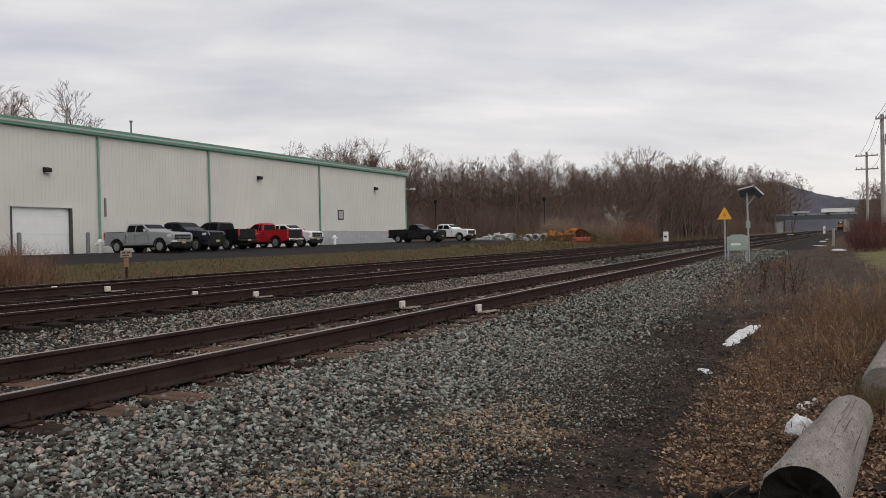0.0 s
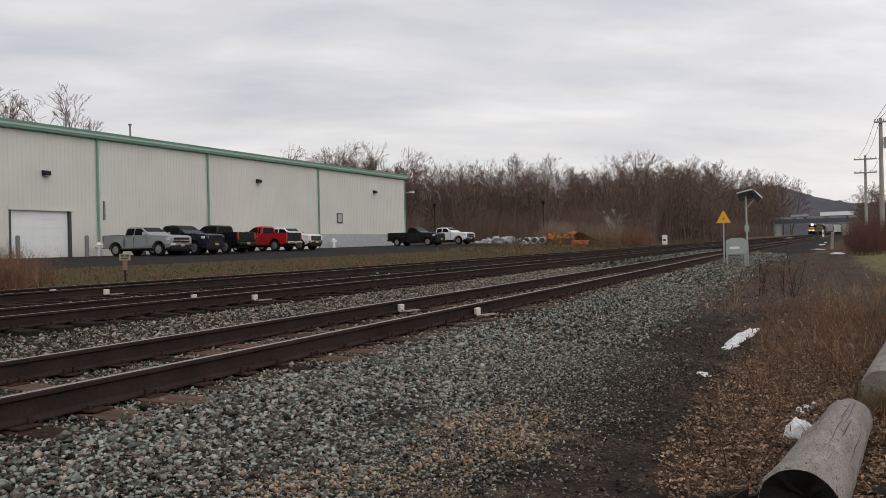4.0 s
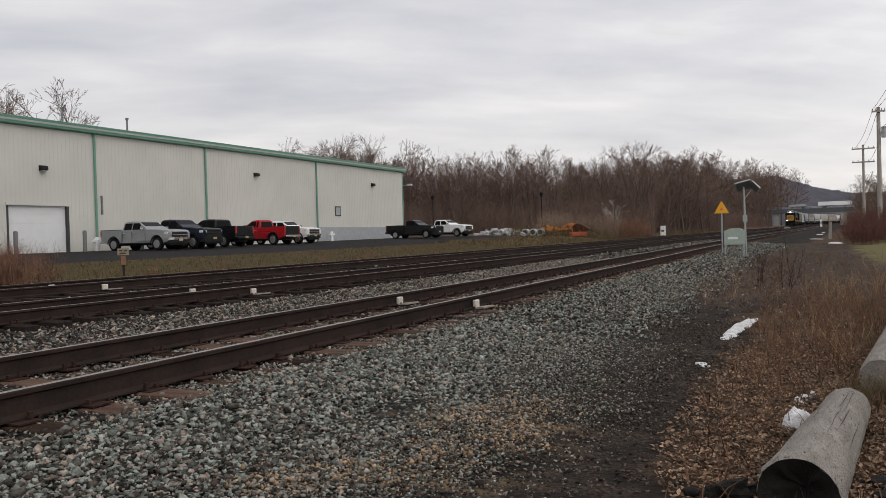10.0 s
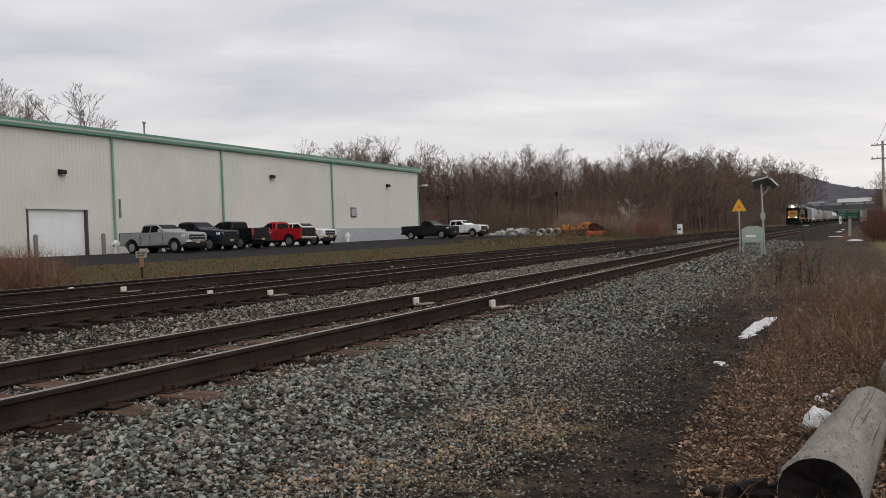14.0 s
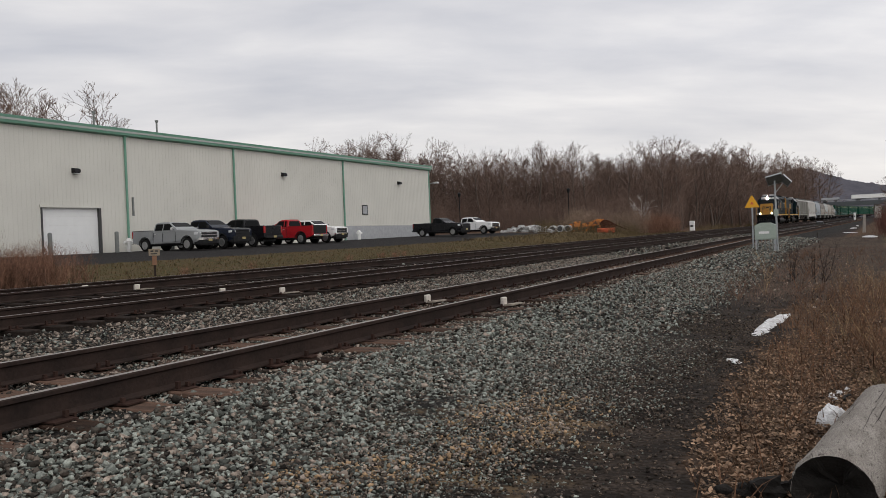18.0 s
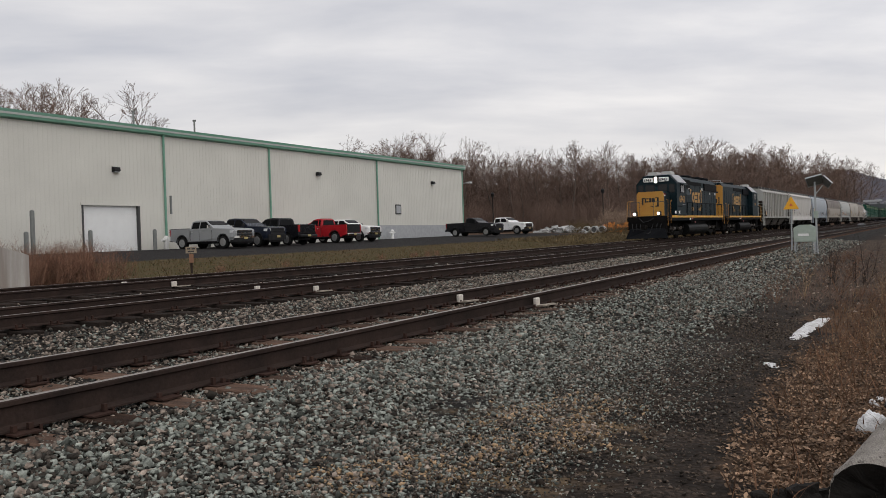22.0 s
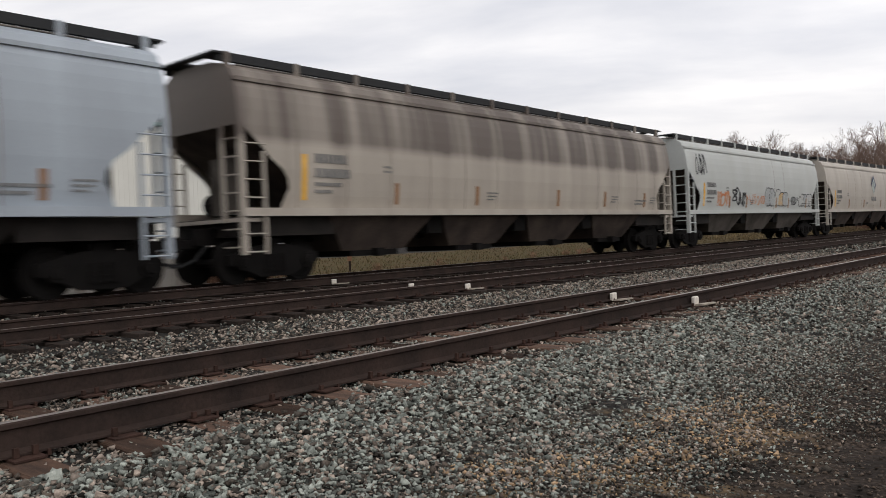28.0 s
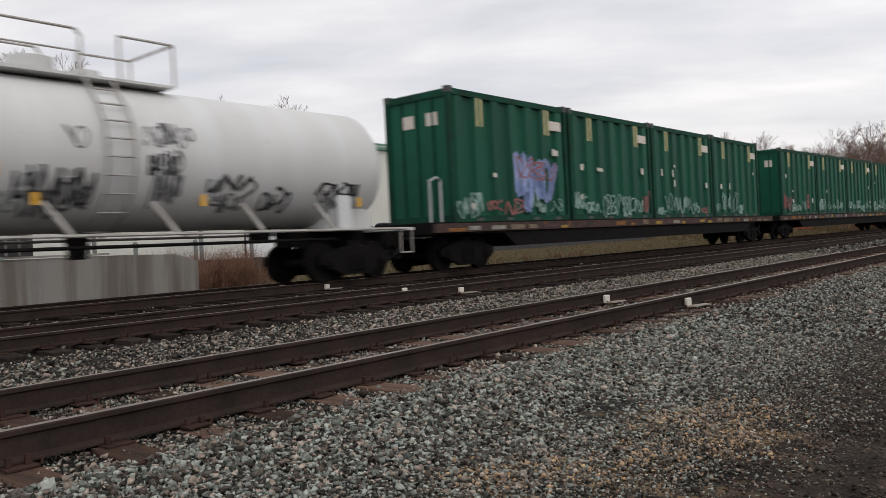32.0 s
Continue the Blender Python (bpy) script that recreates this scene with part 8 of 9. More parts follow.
        def panel(nm, a, b, za, zb, mat, out=0.02):
            bm = bmesh.new()
            slab(bm, min(hx, hx + s * out), max(hx, hx + s * out), a, b, za, zb)
            return part(nm, bm, mat, e)
        if lead:
            panel("dynamic_brake_intake", -1.85, 2.65, 4.02, 4.3, GRILLE, 0.05)
            panel("radiator_grille", 3.6, 7.9, 3.72, 4.28, GRILLE, 0.1)
            panel("air_filter_box", -3.75, -1.9, 3.72, 4.34, GRILLE, 0.3)
            bm = bmesh.new()
            prism(bm, [(hx, 1.62), (hx + s * 0.44, 1.62), (hx + s * 0.44, 3.18), (hx + s * 0.16, 3.68), (hx, 3.68)][::s], -3.62, -2.05)
            part("equipment_box", bm, LOCO_BLUE, e, "dark blue locker with a sloped lid")
            for ya in (-3.55, -2.8):
                bm = bmesh.new()
                slab(bm, min(hx + s * 0.44, hx + s * 0.452), max(hx + s * 0.44, hx + s * 0.452), ya, ya + 0.68, 1.8, 3.05)
                part("locker_door", bm, LOCO_BLUE, e)
            on_side(e, "cab_louvre", -6.3, -5.0, 2.28, 2.34, X if s > 0 else X - 0.006, LOCO_DARK)
            on_side(e, "cab_door_panel", -3.96, -3.84, 1.8, 3.85, X if s > 0 else X - 0.006, LOCO_DARK)
            on_side(e, "cab_grab_iron", -4.9, -4.0, 2.42, 2.45, X if s > 0 else X - 0.006, LOCO_ROOF)
            bm = bmesh.new()
            slab(bm, min(s * 0.985, s * 0.995), max(s * 0.985, s * 0.995), -7.9, -7.55, 3.02, 3.2)
            part("nose_plate", bm, WHITE_PAINT, e)
            bm = bmesh.new()
            slab(bm, min(s * 0.996, s * 1.0), max(s * 0.996, s * 1.0), -7.9, -7.55, 3.11, 3.2)
            part("nose_plate_band", bm, LAMP_RED, e)
            lo, hi = -1.7, 7.9
            for y in (-1.2, 2.9, 5.6, 7.5):
                panel("placard", y, y + 0.22, 3.7 if y < 3 else 3.42, 3.9 if y < 3 else 3.6, WHITE_PAINT, 0.03 if y < 3 else 0.03)
        else:
            panel("fan_intake", -3.2, 0.4, 4.0, 4.3, GRILLE, 0.05)
            panel("air_filter_box", 0.8, 3.45, 3.75, 4.3, LOCO_DARK, 0.16)
            lo, hi = -6.9, 3.3
        y = lo
        while y < hi - 0.5:
            panel("hood_door", y + 0.02, y + 0.76, 1.9, 3.6 if y > 3.5 and lead else 3.95, LOCO_BLUE, 0.014)
            y += 0.8
        handrail(e, -6.2 if lead else -7.2, 8.0 if lead else 7.0, s * 1.46, mat=LOCO_DARK)
        if s > 0:
            if lead:
                emblem(e, -0.75, 2.8, 2.35, 3.72, 0.998, LETTER_GOLD)
                text_on_side(e, "road_numerals", "6943", 0.68, -5.75, 2.6, 1.504, LETTER_GOLD, "x", 1.05)
            else:
                emblem(e, -3.5, 0.15, 2.35, 3.75, 0.998, LETTER_GOLD)
                text_on_side(e, "road_numerals", "2216", 0.3, 4.5, 2.7, 1.504, LOCO_YELLOW)
    # roof
    bm = bmesh.new()
    slab(bm, -0.55, 0.55, hood0 + 0.2, hood1 - 0.05, 4.62, 4.68)
    part("hood_roof", bm, LOCO_DARK, e)
    for y in ((1.0, 4.1, 5.5, 6.9) if lead else (-1.4,)):
        bm = bmesh.new()
        tube(bm, (0, y, 4.66), (0, y, 4.84), 0.62, sides=24)
        tube(bm, (0, y, 4.84), (0, y, 4.88), 0.62, 0.5, sides=24)
        part("roof_fan", bm, LOCO_DARK, e)
    if lead:
        bm = bmesh.new()
        slab(bm, -0.4, 0.4, -2.9, -2.0, 4.68, 4.8)
        part("exhaust_stack", bm, LOCO_DARK, e)
    for s in (-1, 1):
        y = hood0 + 2.2
        while y < hood1 - 0.6:
            bm = bmesh.new()
            slab(bm, min(s * 0.994, s * 1.006), max(s * 0.994, s * 1.006), y, y + 0.07, 3.74, 3.82)
            part("door_latch", bm, DARK_FRAME, e)
            y += 0.8
        bm = bmesh.new()
        pipe(bm, [(s * 0.6, hood0 + 0.5, 4.66), (s * 0.6, hood0 + 0.5, 4.76), (s * 0.6, hood1 - 0.6, 4.76), (s * 0.6, hood1 - 0.6, 4.66)], 0.018, 6)
        part("roof_grab_rail", bm, LOCO_DARK, e)
    bm = bmesh.new()
    yh = (cab1 + 0.5) if lead else (cab0 - 0.7)
    for k in (-0.12, 0.0, 0.12):
        tube(bm, (k, yh, 4.72), (k, yh - 0.4, 4.74), 0.03, 0.07, sides=8)
    slab(bm, -0.18, 0.18, yh - 0.05, yh + 0.05, 4.62, 4.75)
    part("air_horn", bm, LOCO_DARK, e)
    ROLLING.append((e, off, 5.2))
    return e


engine("diesel_locomotive", 8.25, "dark blue diesel locomotive with mustard nose and lit headlights", True)
engine("trailing_locomotive", 26.5, "dark blue diesel unit with mustard hood end, cab trailing", False)


# ---- covered hoppers ----
def hopper(off, length, label, paint, style="curved", bays=4, seed=0, marks=None):
    h = base("covered_hopper", Matrix(), label, "hopper car", "covered hoppers in the train")
    L2 = length / 2
    SILL, EAVE = 1.55, 4.3
    rnd = random.Random(seed)
    if style == "curved":
        prof = [(1.44, 1.55), (1.5, 1.9), (1.545, 2.4), (1.56, 2.9), (1.54, 3.4), (1.49, 3.8), (1.42, 4.1), (1.36, 4.22)]
    else:
        prof = [(1.48, 1.55), (1.48, 2.0), (1.48, 2.5), (1.48, 3.0), (1.48, 3.3), (1.48, 3.7), (1.48, 4.0), (1.48, 4.22)]

    def curve(z):
        return float(np.interp(z, [p[1] for p in prof], [p[0] for p in prof]))

    def y_end(z):
        """Where the side sheet ends at this height: cut back in a curve below the end wall."""
        if z >= 3.28:
            return L2
        if style == "ribbed":
            return L2 - 0.25 - 1.9 * (3.28 - z) / 1.73
        u = (3.28 - z) / 1.73
        return L2 - float(np.interp(u, [0, 0.28, 0.42, 0.55, 0.72, 0.85, 1.0], [0.08, 0.6, 0.85, 1.2, 1.28, 1.15, 1.05]))

    zs = [1.55, 1.7, 1.85, 2.0, 2.2, 2.4, 2.6, 2.8, 2.95, 3.1, 3.2, 3.27, 3.28, 3.6, 3.85, 4.05, 4.22]
    cols = 13
    vs, fs = [], []
    for s in (1, -1):
        i0 = len(vs)
        for z in zs:
            ye = y_end(z)
            for k in range(cols):
                vs.append((s * curve(z), -ye + 2 * ye * k / (cols - 1), z))
        for j in range(len(zs) - 1):
            for k in range(cols - 1):
                a = i0 + j * cols + k
                q = (a, a + 1, a + cols + 1, a + cols)
                fs.append(q if s > 0 else q[::-1])
    # roof sheet and the upper ends
    roof = [(curve(4.22), 4.22), (1.27, 4.43), (1.02, 4.57), (0.6, 4.66), (0, 4.68), (-0.6, 4.66), (-1.02, 4.57), (-1.27, 4.43), (-curve(4.22), 4.22)]
    i0 = len(vs)
    for y in (-L2, L2):
        vs += [(x, y, z) for x, z in roof]
    n = len(roof)
    for k in range(n - 1):
        fs.append((i0 + k, i0 + n + k, i0 + n + k + 1, i0 + k + 1))
    for e, y in ((0, -L2), (1, L2)):
        i1 = len(vs)
        low = [(-curve(3.28), 3.28), (-1.45, 3.28), (1.45, 3.28), (curve(3.28), 3.28)]
        ring = [(curve(z), z) for z in (3.28, 3.6, 3.85, 4.05)] + roof + [(-curve(z), z) for z in (4.05, 3.85, 3.6, 3.28)]
        vs += [(x, y, z) for x, z in ring]
        f = tuple(range(i1, i1 + len(ring)))
        fs.append(f if e else f[::-1])
    ob = joined("body", vs, fs, paint, h, smooth=False)
    # sloping end sheets seen through the cut-outs
    for s in (-1, 1):
        bm = bmesh.new()
        prism(bm, [(s * L2 * 0.999, 3.3), (s * (L2 - 0.04), 3.3), (s * (L2 - 2.6), 1.55), (s * (L2 - 2.5), 1.5)][::s], -1.4, 1.4, "x")
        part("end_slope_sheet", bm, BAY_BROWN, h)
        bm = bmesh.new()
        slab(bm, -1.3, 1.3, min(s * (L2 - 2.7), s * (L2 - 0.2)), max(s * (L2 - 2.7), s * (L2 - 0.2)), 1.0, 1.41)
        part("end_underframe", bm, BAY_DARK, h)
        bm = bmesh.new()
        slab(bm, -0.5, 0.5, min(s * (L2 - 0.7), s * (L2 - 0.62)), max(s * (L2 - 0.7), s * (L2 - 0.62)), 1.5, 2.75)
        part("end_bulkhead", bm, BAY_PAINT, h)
    # side sills
    deep = 0.5 if style == "panel" else 0.17
    for s in (-1, 1):
        bm = bmesh.new()
        slab(bm, min(s * 1.4, s * 1.585), max(s * 1.4, s * 1.585), -L2, L2, 1.58 - deep, 1.58)
        part("side_sill", bm, SILL_PALE if style == "panel" else paint, h, "pale side sill")
        bm = bmesh.new()
        slab(bm, min(s * curve(4.22), s * (curve(4.22) + 0.06)), max(s * curve(4.22), s * (curve(4.22) + 0.06)), -L2, L2, 4.19, 4.27)
        part("eave_rail", bm, paint, h)
    if style == "ribbed":
        nr = 17
        for s in (-1, 1):
            for k in range(nr):
                y = -L2 + 0.4 + (length - 0.8) * k / (nr - 1)
                zb = 1.58 if abs(y) < L2 - 2.2 else 3.28 if abs(y) > L2 - 0.3 else 3.28 - (L2 - 0.25 - abs(y)) / 1.9 * 1.7
                bm = bmesh.new()
                slab(bm, min(s * 1.48, s * 1.56), max(s * 1.48, s * 1.56), y - 0.05, y + 0.05, max(1.58, zb), 4.2)
                part("side_post", bm, paint, h)
    if style == "panel":
        for s in (-1, 1):
            for k in range(3):
                bm = bmesh.new()
                slab(bm, min(s * 1.48, s * 1.51), max(s * 1.48, s * 1.51), -L2, L2, 3.86 + k * 0.1, 3.9 + k * 0.1)
                part("top_rib", bm, paint, h)
    if style == "curved":
        n_seam = int(length / 1.45)
        for k in range(1, n_seam):
            y = -L2 + length * k / n_seam
            if abs(y) > L2 - 1.4:
                continue
            vs2 = [(curve(z) + 0.003, y + e, z) for z in zs for e in (-0.014, 0.014)]
            fs2 = [(2 * j, 2 * j + 1, 2 * j + 3, 2 * j + 2) for j in range(len(zs) - 1)]
            joined("panel_seam", vs2, fs2, SEAM if rnd.random() < 0.6 else paint, h)
    # hopper bays and their gates
    span = length - 4.6
    w = span / bays
    for k in range(bays):
        ya = -span / 2 + k * w
        bm = bmesh.new()
        m = ya + w / 2
        v = [bm.verts.new(p) for p in ((-1.42, ya + 0.12, 1.5), (1.42, ya + 0.12, 1.5), (1.42, ya + w - 0.12, 1.5), (-1.42, ya + w - 0.12, 1.5), (-0.95, m - w * 0.27, 0.6), (0.95, m - w * 0.27, 0.6), (0.95, m + w * 0.27, 0.6), (-0.95, m + w * 0.27, 0.6))]
        for f in ((0, 1, 5, 4), (1, 2, 6, 5), (2, 3, 7, 6), (3, 0, 4, 7), (4, 5, 6, 7)):
            bm.faces.new([v[i] for i in f])
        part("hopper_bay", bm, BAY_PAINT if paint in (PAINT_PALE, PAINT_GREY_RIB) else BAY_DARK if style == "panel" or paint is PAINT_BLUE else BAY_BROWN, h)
        bm = bmesh.new()
        slab(bm, -0.95, 1.0, m - w * 0.2, m + w * 0.2, 0.46, 0.598)
        slab(bm, 1.0, 1.22, m - 0.12, m + 0.12, 0.44, 0.64)
        part("outlet_gate", bm, UNDER, h)
        if k < bays - 1:
            bm = bmesh.new()
            slab(bm, -1.25, 1.25, ya + w - 0.28, ya + w + 0.28, 0.95, 1.5)
            part("cross_bulkhead", bm, UNDER, h)
    bm = bmesh.new()
    slab(bm, -0.2, 0.2, -L2 - 0.3, L2 + 0.3, 0.85, 1.2)
    part("centre_sill", bm, UNDER, h)
    for d in (-1, 1):
        ye = d * L2
        coupler(h, ye + d * 0.1, d)
        bm = bmesh.new()
        slab(bm, -1.5, 1.5, min(ye, ye - d * 0.5), max(ye, ye - d * 0.5), 1.3, 1.38)
        part("end_platform", bm, paint, h)
        for s in (-1, 1):
            # corner posts and ladders on the side and the end
            bm = bmesh.new()
            slab(bm, min(s * 1.42, s * 1.56), max(s * 1.42, s * 1.56), min(ye, ye - d * 0.12), max(ye, ye - d * 0.12), 0.62, 3.3)
            slab(bm, min(s * 1.5, s * 1.57), max(s * 1.5, s * 1.57), min(ye - d * 0.56, ye - d * 0.62), max(ye - d * 0.56, ye - d * 0.62), 0.62, 2.75)
            part("corner_post", bm, paint, h)
            for k in range(7):
                z = 0.68 + k * 0.37
                bm = bmesh.new()
                tube(bm, (s * 1.575, ye - d * 0.05, z), (s * 1.575, ye - d * 0.6, z), 0.018, sides=5)
                part("ladder_rung", bm, paint, h)
                if s > 0:
                    bm = bmesh.new()
                    tube(bm, (s * 1.48, ye + d * 0.04, z + 0.1), (s * 0.95, ye + d * 0.04, z + 0.1), 0.018, sides=5)
                    part("ladder_rung", bm, paint, h)
            bm = bmesh.new()
            slab(bm, s * 0.95 - 0.05, s * 0.95 + 0.05, min(ye, ye + d * 0.06), max(ye, ye + d * 0.06), 1.3, 3.3)
            part("end_post", bm, paint, h)
        if d < 0:
            bm = bmesh.new()
            tube(bm, (-0.9, ye + 0.9, 1.75), (0.4, ye + 0.9, 1.75), 0.26, sides=14)
            part("brake_reservoir", bm, UNDER, h)
        bogie(h, d * (L2 - 1.15))
    # running boards and hatches on the roof
    for s in (-1, 1):
        bm = bmesh.new()
        slab(bm, min(s * 0.4, s * 1.02), max(s * 0.4, s * 1.02), -L2 - 0.1, L2 + 0.1, 4.78, 4.82)
        slab(bm, min(s * 1.0, s * 1.03), max(s * 1.0, s * 1.03), -L2 - 0.1, L2 + 0.1, 4.64, 4.82)
        part("running_board", bm, WALK_GREY, h, "dark grated roof walkway")
        k, y = 0, -L2 + 0.12
        while y < L2:
            bm = bmesh.new()
            slab(bm, min(s * 0.98, s * 1.07), max(s * 0.98, s * 1.07), y - 0.06, y + 0.06, 4.52, 4.83)
            part("board_bracket", bm, paint, h)
            y += (length - 0.24) / 11
    # the hatch takes the dark bay colour in place of the shade on it
    bm = bmesh.new()
    slab(bm, -0.36, 0.36, -L2 + 0.8, L2 - 0.8, 4.6, 4.8)
    bevelled(bm, 0.04)
    part("roof_hatch", bm, BAY_PAINT, h, "trough hatch along the roof, coloured dark for shade")
    for d in (-1, 1):
        bm = bmesh.new()
        slab(bm, -1.1, 1.1, min(d * L2, d * (L2 + 0.25)), max(d * L2, d * (L2 + 0.25)), 4.76, 4.8)
        part("end_walk", bm, WALK_GREY, h)
    if marks:
        marks(h, L2, curve)
    ROLLING.append((h, off, L2 - 1.15))
    return h


WALK_GREY = material("dark_walkway_grating", (0.03, 0.031, 0.033), 0.8, 0, 0.3, 20, 80, 0.2)
SEAM = material("grimy_panel_seam", (0.24, 0.21, 0.18), 0.8, 0, 0.4, 1.5, 20)
INK_FADED = material("faded_lettering", (0.1, 0.1, 0.1), 0.7, 0, 0.4, 6, 40, 0, (0.2, 0.195, 0.185))
# grimy bays; on the roof hatch the same dark colour stands for shade
BAY_PAINT = material("grimy_bay_and_shaded_hatch", (0.115, 0.1, 0.086), 0.85, 0, 0.4, 1.5, 20, 0, (0.045, 0.038, 0.032))
BAY_BROWN = material("brown_hopper_bay", (0.07, 0.052, 0.042), 0.85, 0, 0.4, 1.5, 20, 0, (0.026, 0.02, 0.017))
BAY_DARK = material("near_black_hopper_bay", (0.022, 0.018, 0.016), 0.85, 0, 0.4, 1.5, 20, 0, (0.011, 0.0095, 0.0085))


TAPE_RUST = material("faded_orange_reflector", (0.27, 0.145, 0.075), 0.7, 0, 0.3, 6, 40, 0, (0.2, 0.11, 0.06))
SILL_PALE = material("pale_sill_paint", (0.62, 0.61, 0.58), 0.6, 0, 0.2, 1.5, 20, 0, (0.5, 0.48, 0.45))


def common_marks(h, L2, curve, ink=None, first=2.0, tape=None):
    ink = ink or INK_FADED
    bars(h, -L2 + first, 2.78, (0.95, 1.05), 0, ink, 0.2, 0.12, lambda z: curve(z) + 0.004)
    bars(h, -L2 + first, 2.15, (0.8, 0.5), 0, ink, 0.08, 0.08, lambda z: curve(z) + 0.004)
    bars(h, -L2 + first + 2.2, 2.6, (0.3, 0.3), 0, ink, 0.05, 0.06, lambda z: curve(z) + 0.004)
    bars(h, L2 - 3.1, 1.95, (0.9, 0.6), 0, ink, 0.06, 0.06, lambda z: curve(z) + 0.004)
    for k, y in enumerate((-L2 + 1.62, -L2 + 4.6, -2.5, 1.8, L2 - 5.5, L2 - 2.4)):
        bm = bmesh.new()
        zc = [1.68, 1.95, 2.2] if k else [1.75, 2.0, 2.4, 2.75]
        rows = [[bm.verts.new((curve(z) + o, yy, z)) for z in zc] for o, yy in ((0.0, y), (0.01, y), (0.01, y + 0.14), (0.0, y + 0.14))]
        for r0, r1 in zip(rows, rows[1:]):
            for i in range(len(zc) - 1):
                bm.faces.new((r0[i], r1[i], r1[i + 1], r0[i + 1]))
        part("reflector_strip", bm, tape or (ORANGE_TAPE if k == 0 else TAPE_RUST), h)
        if k in (2, 4, 5):
            bars(h, y + 0.55, 2.05, (0.5, 0.42, 0.3), 0, ink, 0.04, 0.05, lambda z: curve(z) + 0.004)


def marks_plain(h, L2, curve):
    common_marks(h, L2, curve)


def marks_blue(h, L2, curve):
    common_marks(h, L2, curve)
    for k, (a, b) in enumerate(((-5.6, -4.4), (0.2, 1.2), (2.2, 3.2), (4.2, 4.9))):
        strokes(h, "graffiti", a, b, 1.85, 2.4, 0, SPRAY_BLACK, 40 + k, 2, 0.06, lambda z: curve(z))


def marks_pale(h, L2, curve):
    common_marks(h, L2, curve)
    strokes(h, "graffiti", -L2 + 0.9, -L2 + 2.0, 3.1, 4.0, 0, SPRAY_BLACK, 51, 4, 0.07, lambda z: curve(z))
    strokes(h, "graffiti", -4.2, -2.6, 1.8, 2.6, 0, SPRAY_BLACK, 52, 4, 0.1, lambda z: curve(z))
    strokes(h, "graffiti", -6.0, -4.5, 1.75, 2.45, 0, SPRAY_ORANGE, 53, 4, 0.09, lambda z: curve(z))
    strokes(h, "graffiti", -2.5, 0.0, 1.8, 2.3, 0, SPRAY_ORANGE, 63, 6, 0.05, lambda z: curve(z))
    bubbles(h, 0.2, 3.7, 1.77, 2.72, 54, 5, (SPRAY_GREY, SPRAY_GREY, SPRAY_FADED, SPRAY_OCHRE, SPRAY_GREY), curve)
    strokes(h, "graffiti", 3.5, 3.95, 1.8, 2.1, 0, SPRAY_BLACK, 56, 2, 0.04, curve)
    bubbles(h, 4.3, 5.0, 1.85, 2.35, 57, 1, (SPRAY_DARK,), curve)
    strokes(h, "graffiti", 4.3, 5.4, 1.9, 2.3, 0, SPRAY_BLACK, 58, 4, 0.05, curve)
    bubbles(h, 5.6, 7.9, 1.77, 2.5, 55, 5, (SPRAY_FADED, SPRAY_FADED, SPRAY_GREY, SPRAY_FADED, SPRAY_FADED), curve)
    strokes(h, "graffiti", 6.6, 7.9, 1.85, 2.2, 0, SPRAY_BLACK, 59, 4, 0.035, curve)


def marks_leaf(h, L2, curve):
    common_marks(h, L2, curve)
    # blue lozenge with a pale leaf on it, three thin blocks below
    y, z = -0.1, 3.3
    x = curve(3.0) + 0.006
    flat_shape(h, "emblem_lozenge", [(y - 0.62, z - 0.02), (y - 0.06, z + 0.62), (y + 0.62, z - 0.02), (y + 0.05, z - 0.66)][::-1], x, EMBLEM_BLUE)
    leaf = [(y - 0.46, z - 0.3), (y - 0.36, z + 0.02), (y - 0.08, z + 0.34), (y + 0.16, z + 0.26), (y + 0.28, z + 0.02), (y + 0.26, z - 0.3), (y + 0.12, z - 0.62), (y + 0.04, z - 0.7), (y - 0.14, z - 0.58)]
    flat_shape(h, "emblem_leaf", leaf[::-1], x + 0.008, EMBLEM_PALE)
    flat_shape(h, "emblem_vein", [(y - 0.02, z - 0.6), (y + 0.02, z - 0.6), (y + 0.1, z - 0.1), (y - 0.1, z + 0.2), (y - 0.12, z + 0.16), (y + 0.04, z - 0.12)], x + 0.016, EMBLEM_BLUE)
    for k in range(3):
        xk = curve(2.35) + 0.006
        bm = bmesh.new()
        slab(bm, xk, xk + 0.006, y - 0.58 + k * 0.42, y - 0.26 + k * 0.42, 2.14, 2.42)
        part("emblem_block", bm, INK_FADED, h)


EMBLEM_PALE = material("emblem_pale_green", (0.36, 0.4, 0.37), 0.6)


def marks_tan(h, L2, curve):
    common_marks(h, L2, curve)
    strokes(h, "graffiti", -2.0, 0.4, 1.7, 2.6, 0, SPRAY_BLACK, 61, 4, 0.06, lambda z: curve(z))
    x = curve(2.2) + 0.004
    bm = bmesh.new()
    slab(bm, x, x + 0.006, L2 - 5.2, L2 - 3.0, 1.75, 2.2)
    part("painted_patch", bm, POST_GREY, h, "grey-green paint patch")


EMBLEM_BLUE = material("emblem_blue", (0.022, 0.035, 0.085), 0.6)
hopper(44.95, 18.1, "grey ribbed covered hopper with sloped ends and stained posts", PAINT_GREY_RIB, "ribbed", 3, 1, marks_plain)
hopper(65.4, 19.0, "off-white covered hopper with deep side sill and ribbed top edge", PAINT_WHITE, "panel", 3, 2, marks_plain)
hopper(85.5, 18.0, "pale blue covered hopper with small black graffiti", PAINT_BLUE, "curved", 3, 3, marks_blue)
hopper(106.5, 20.8, "soot-stained beige covered hopper with darkened upper half", PAINT_BROWN, "curved", 4, 4, marks_plain)
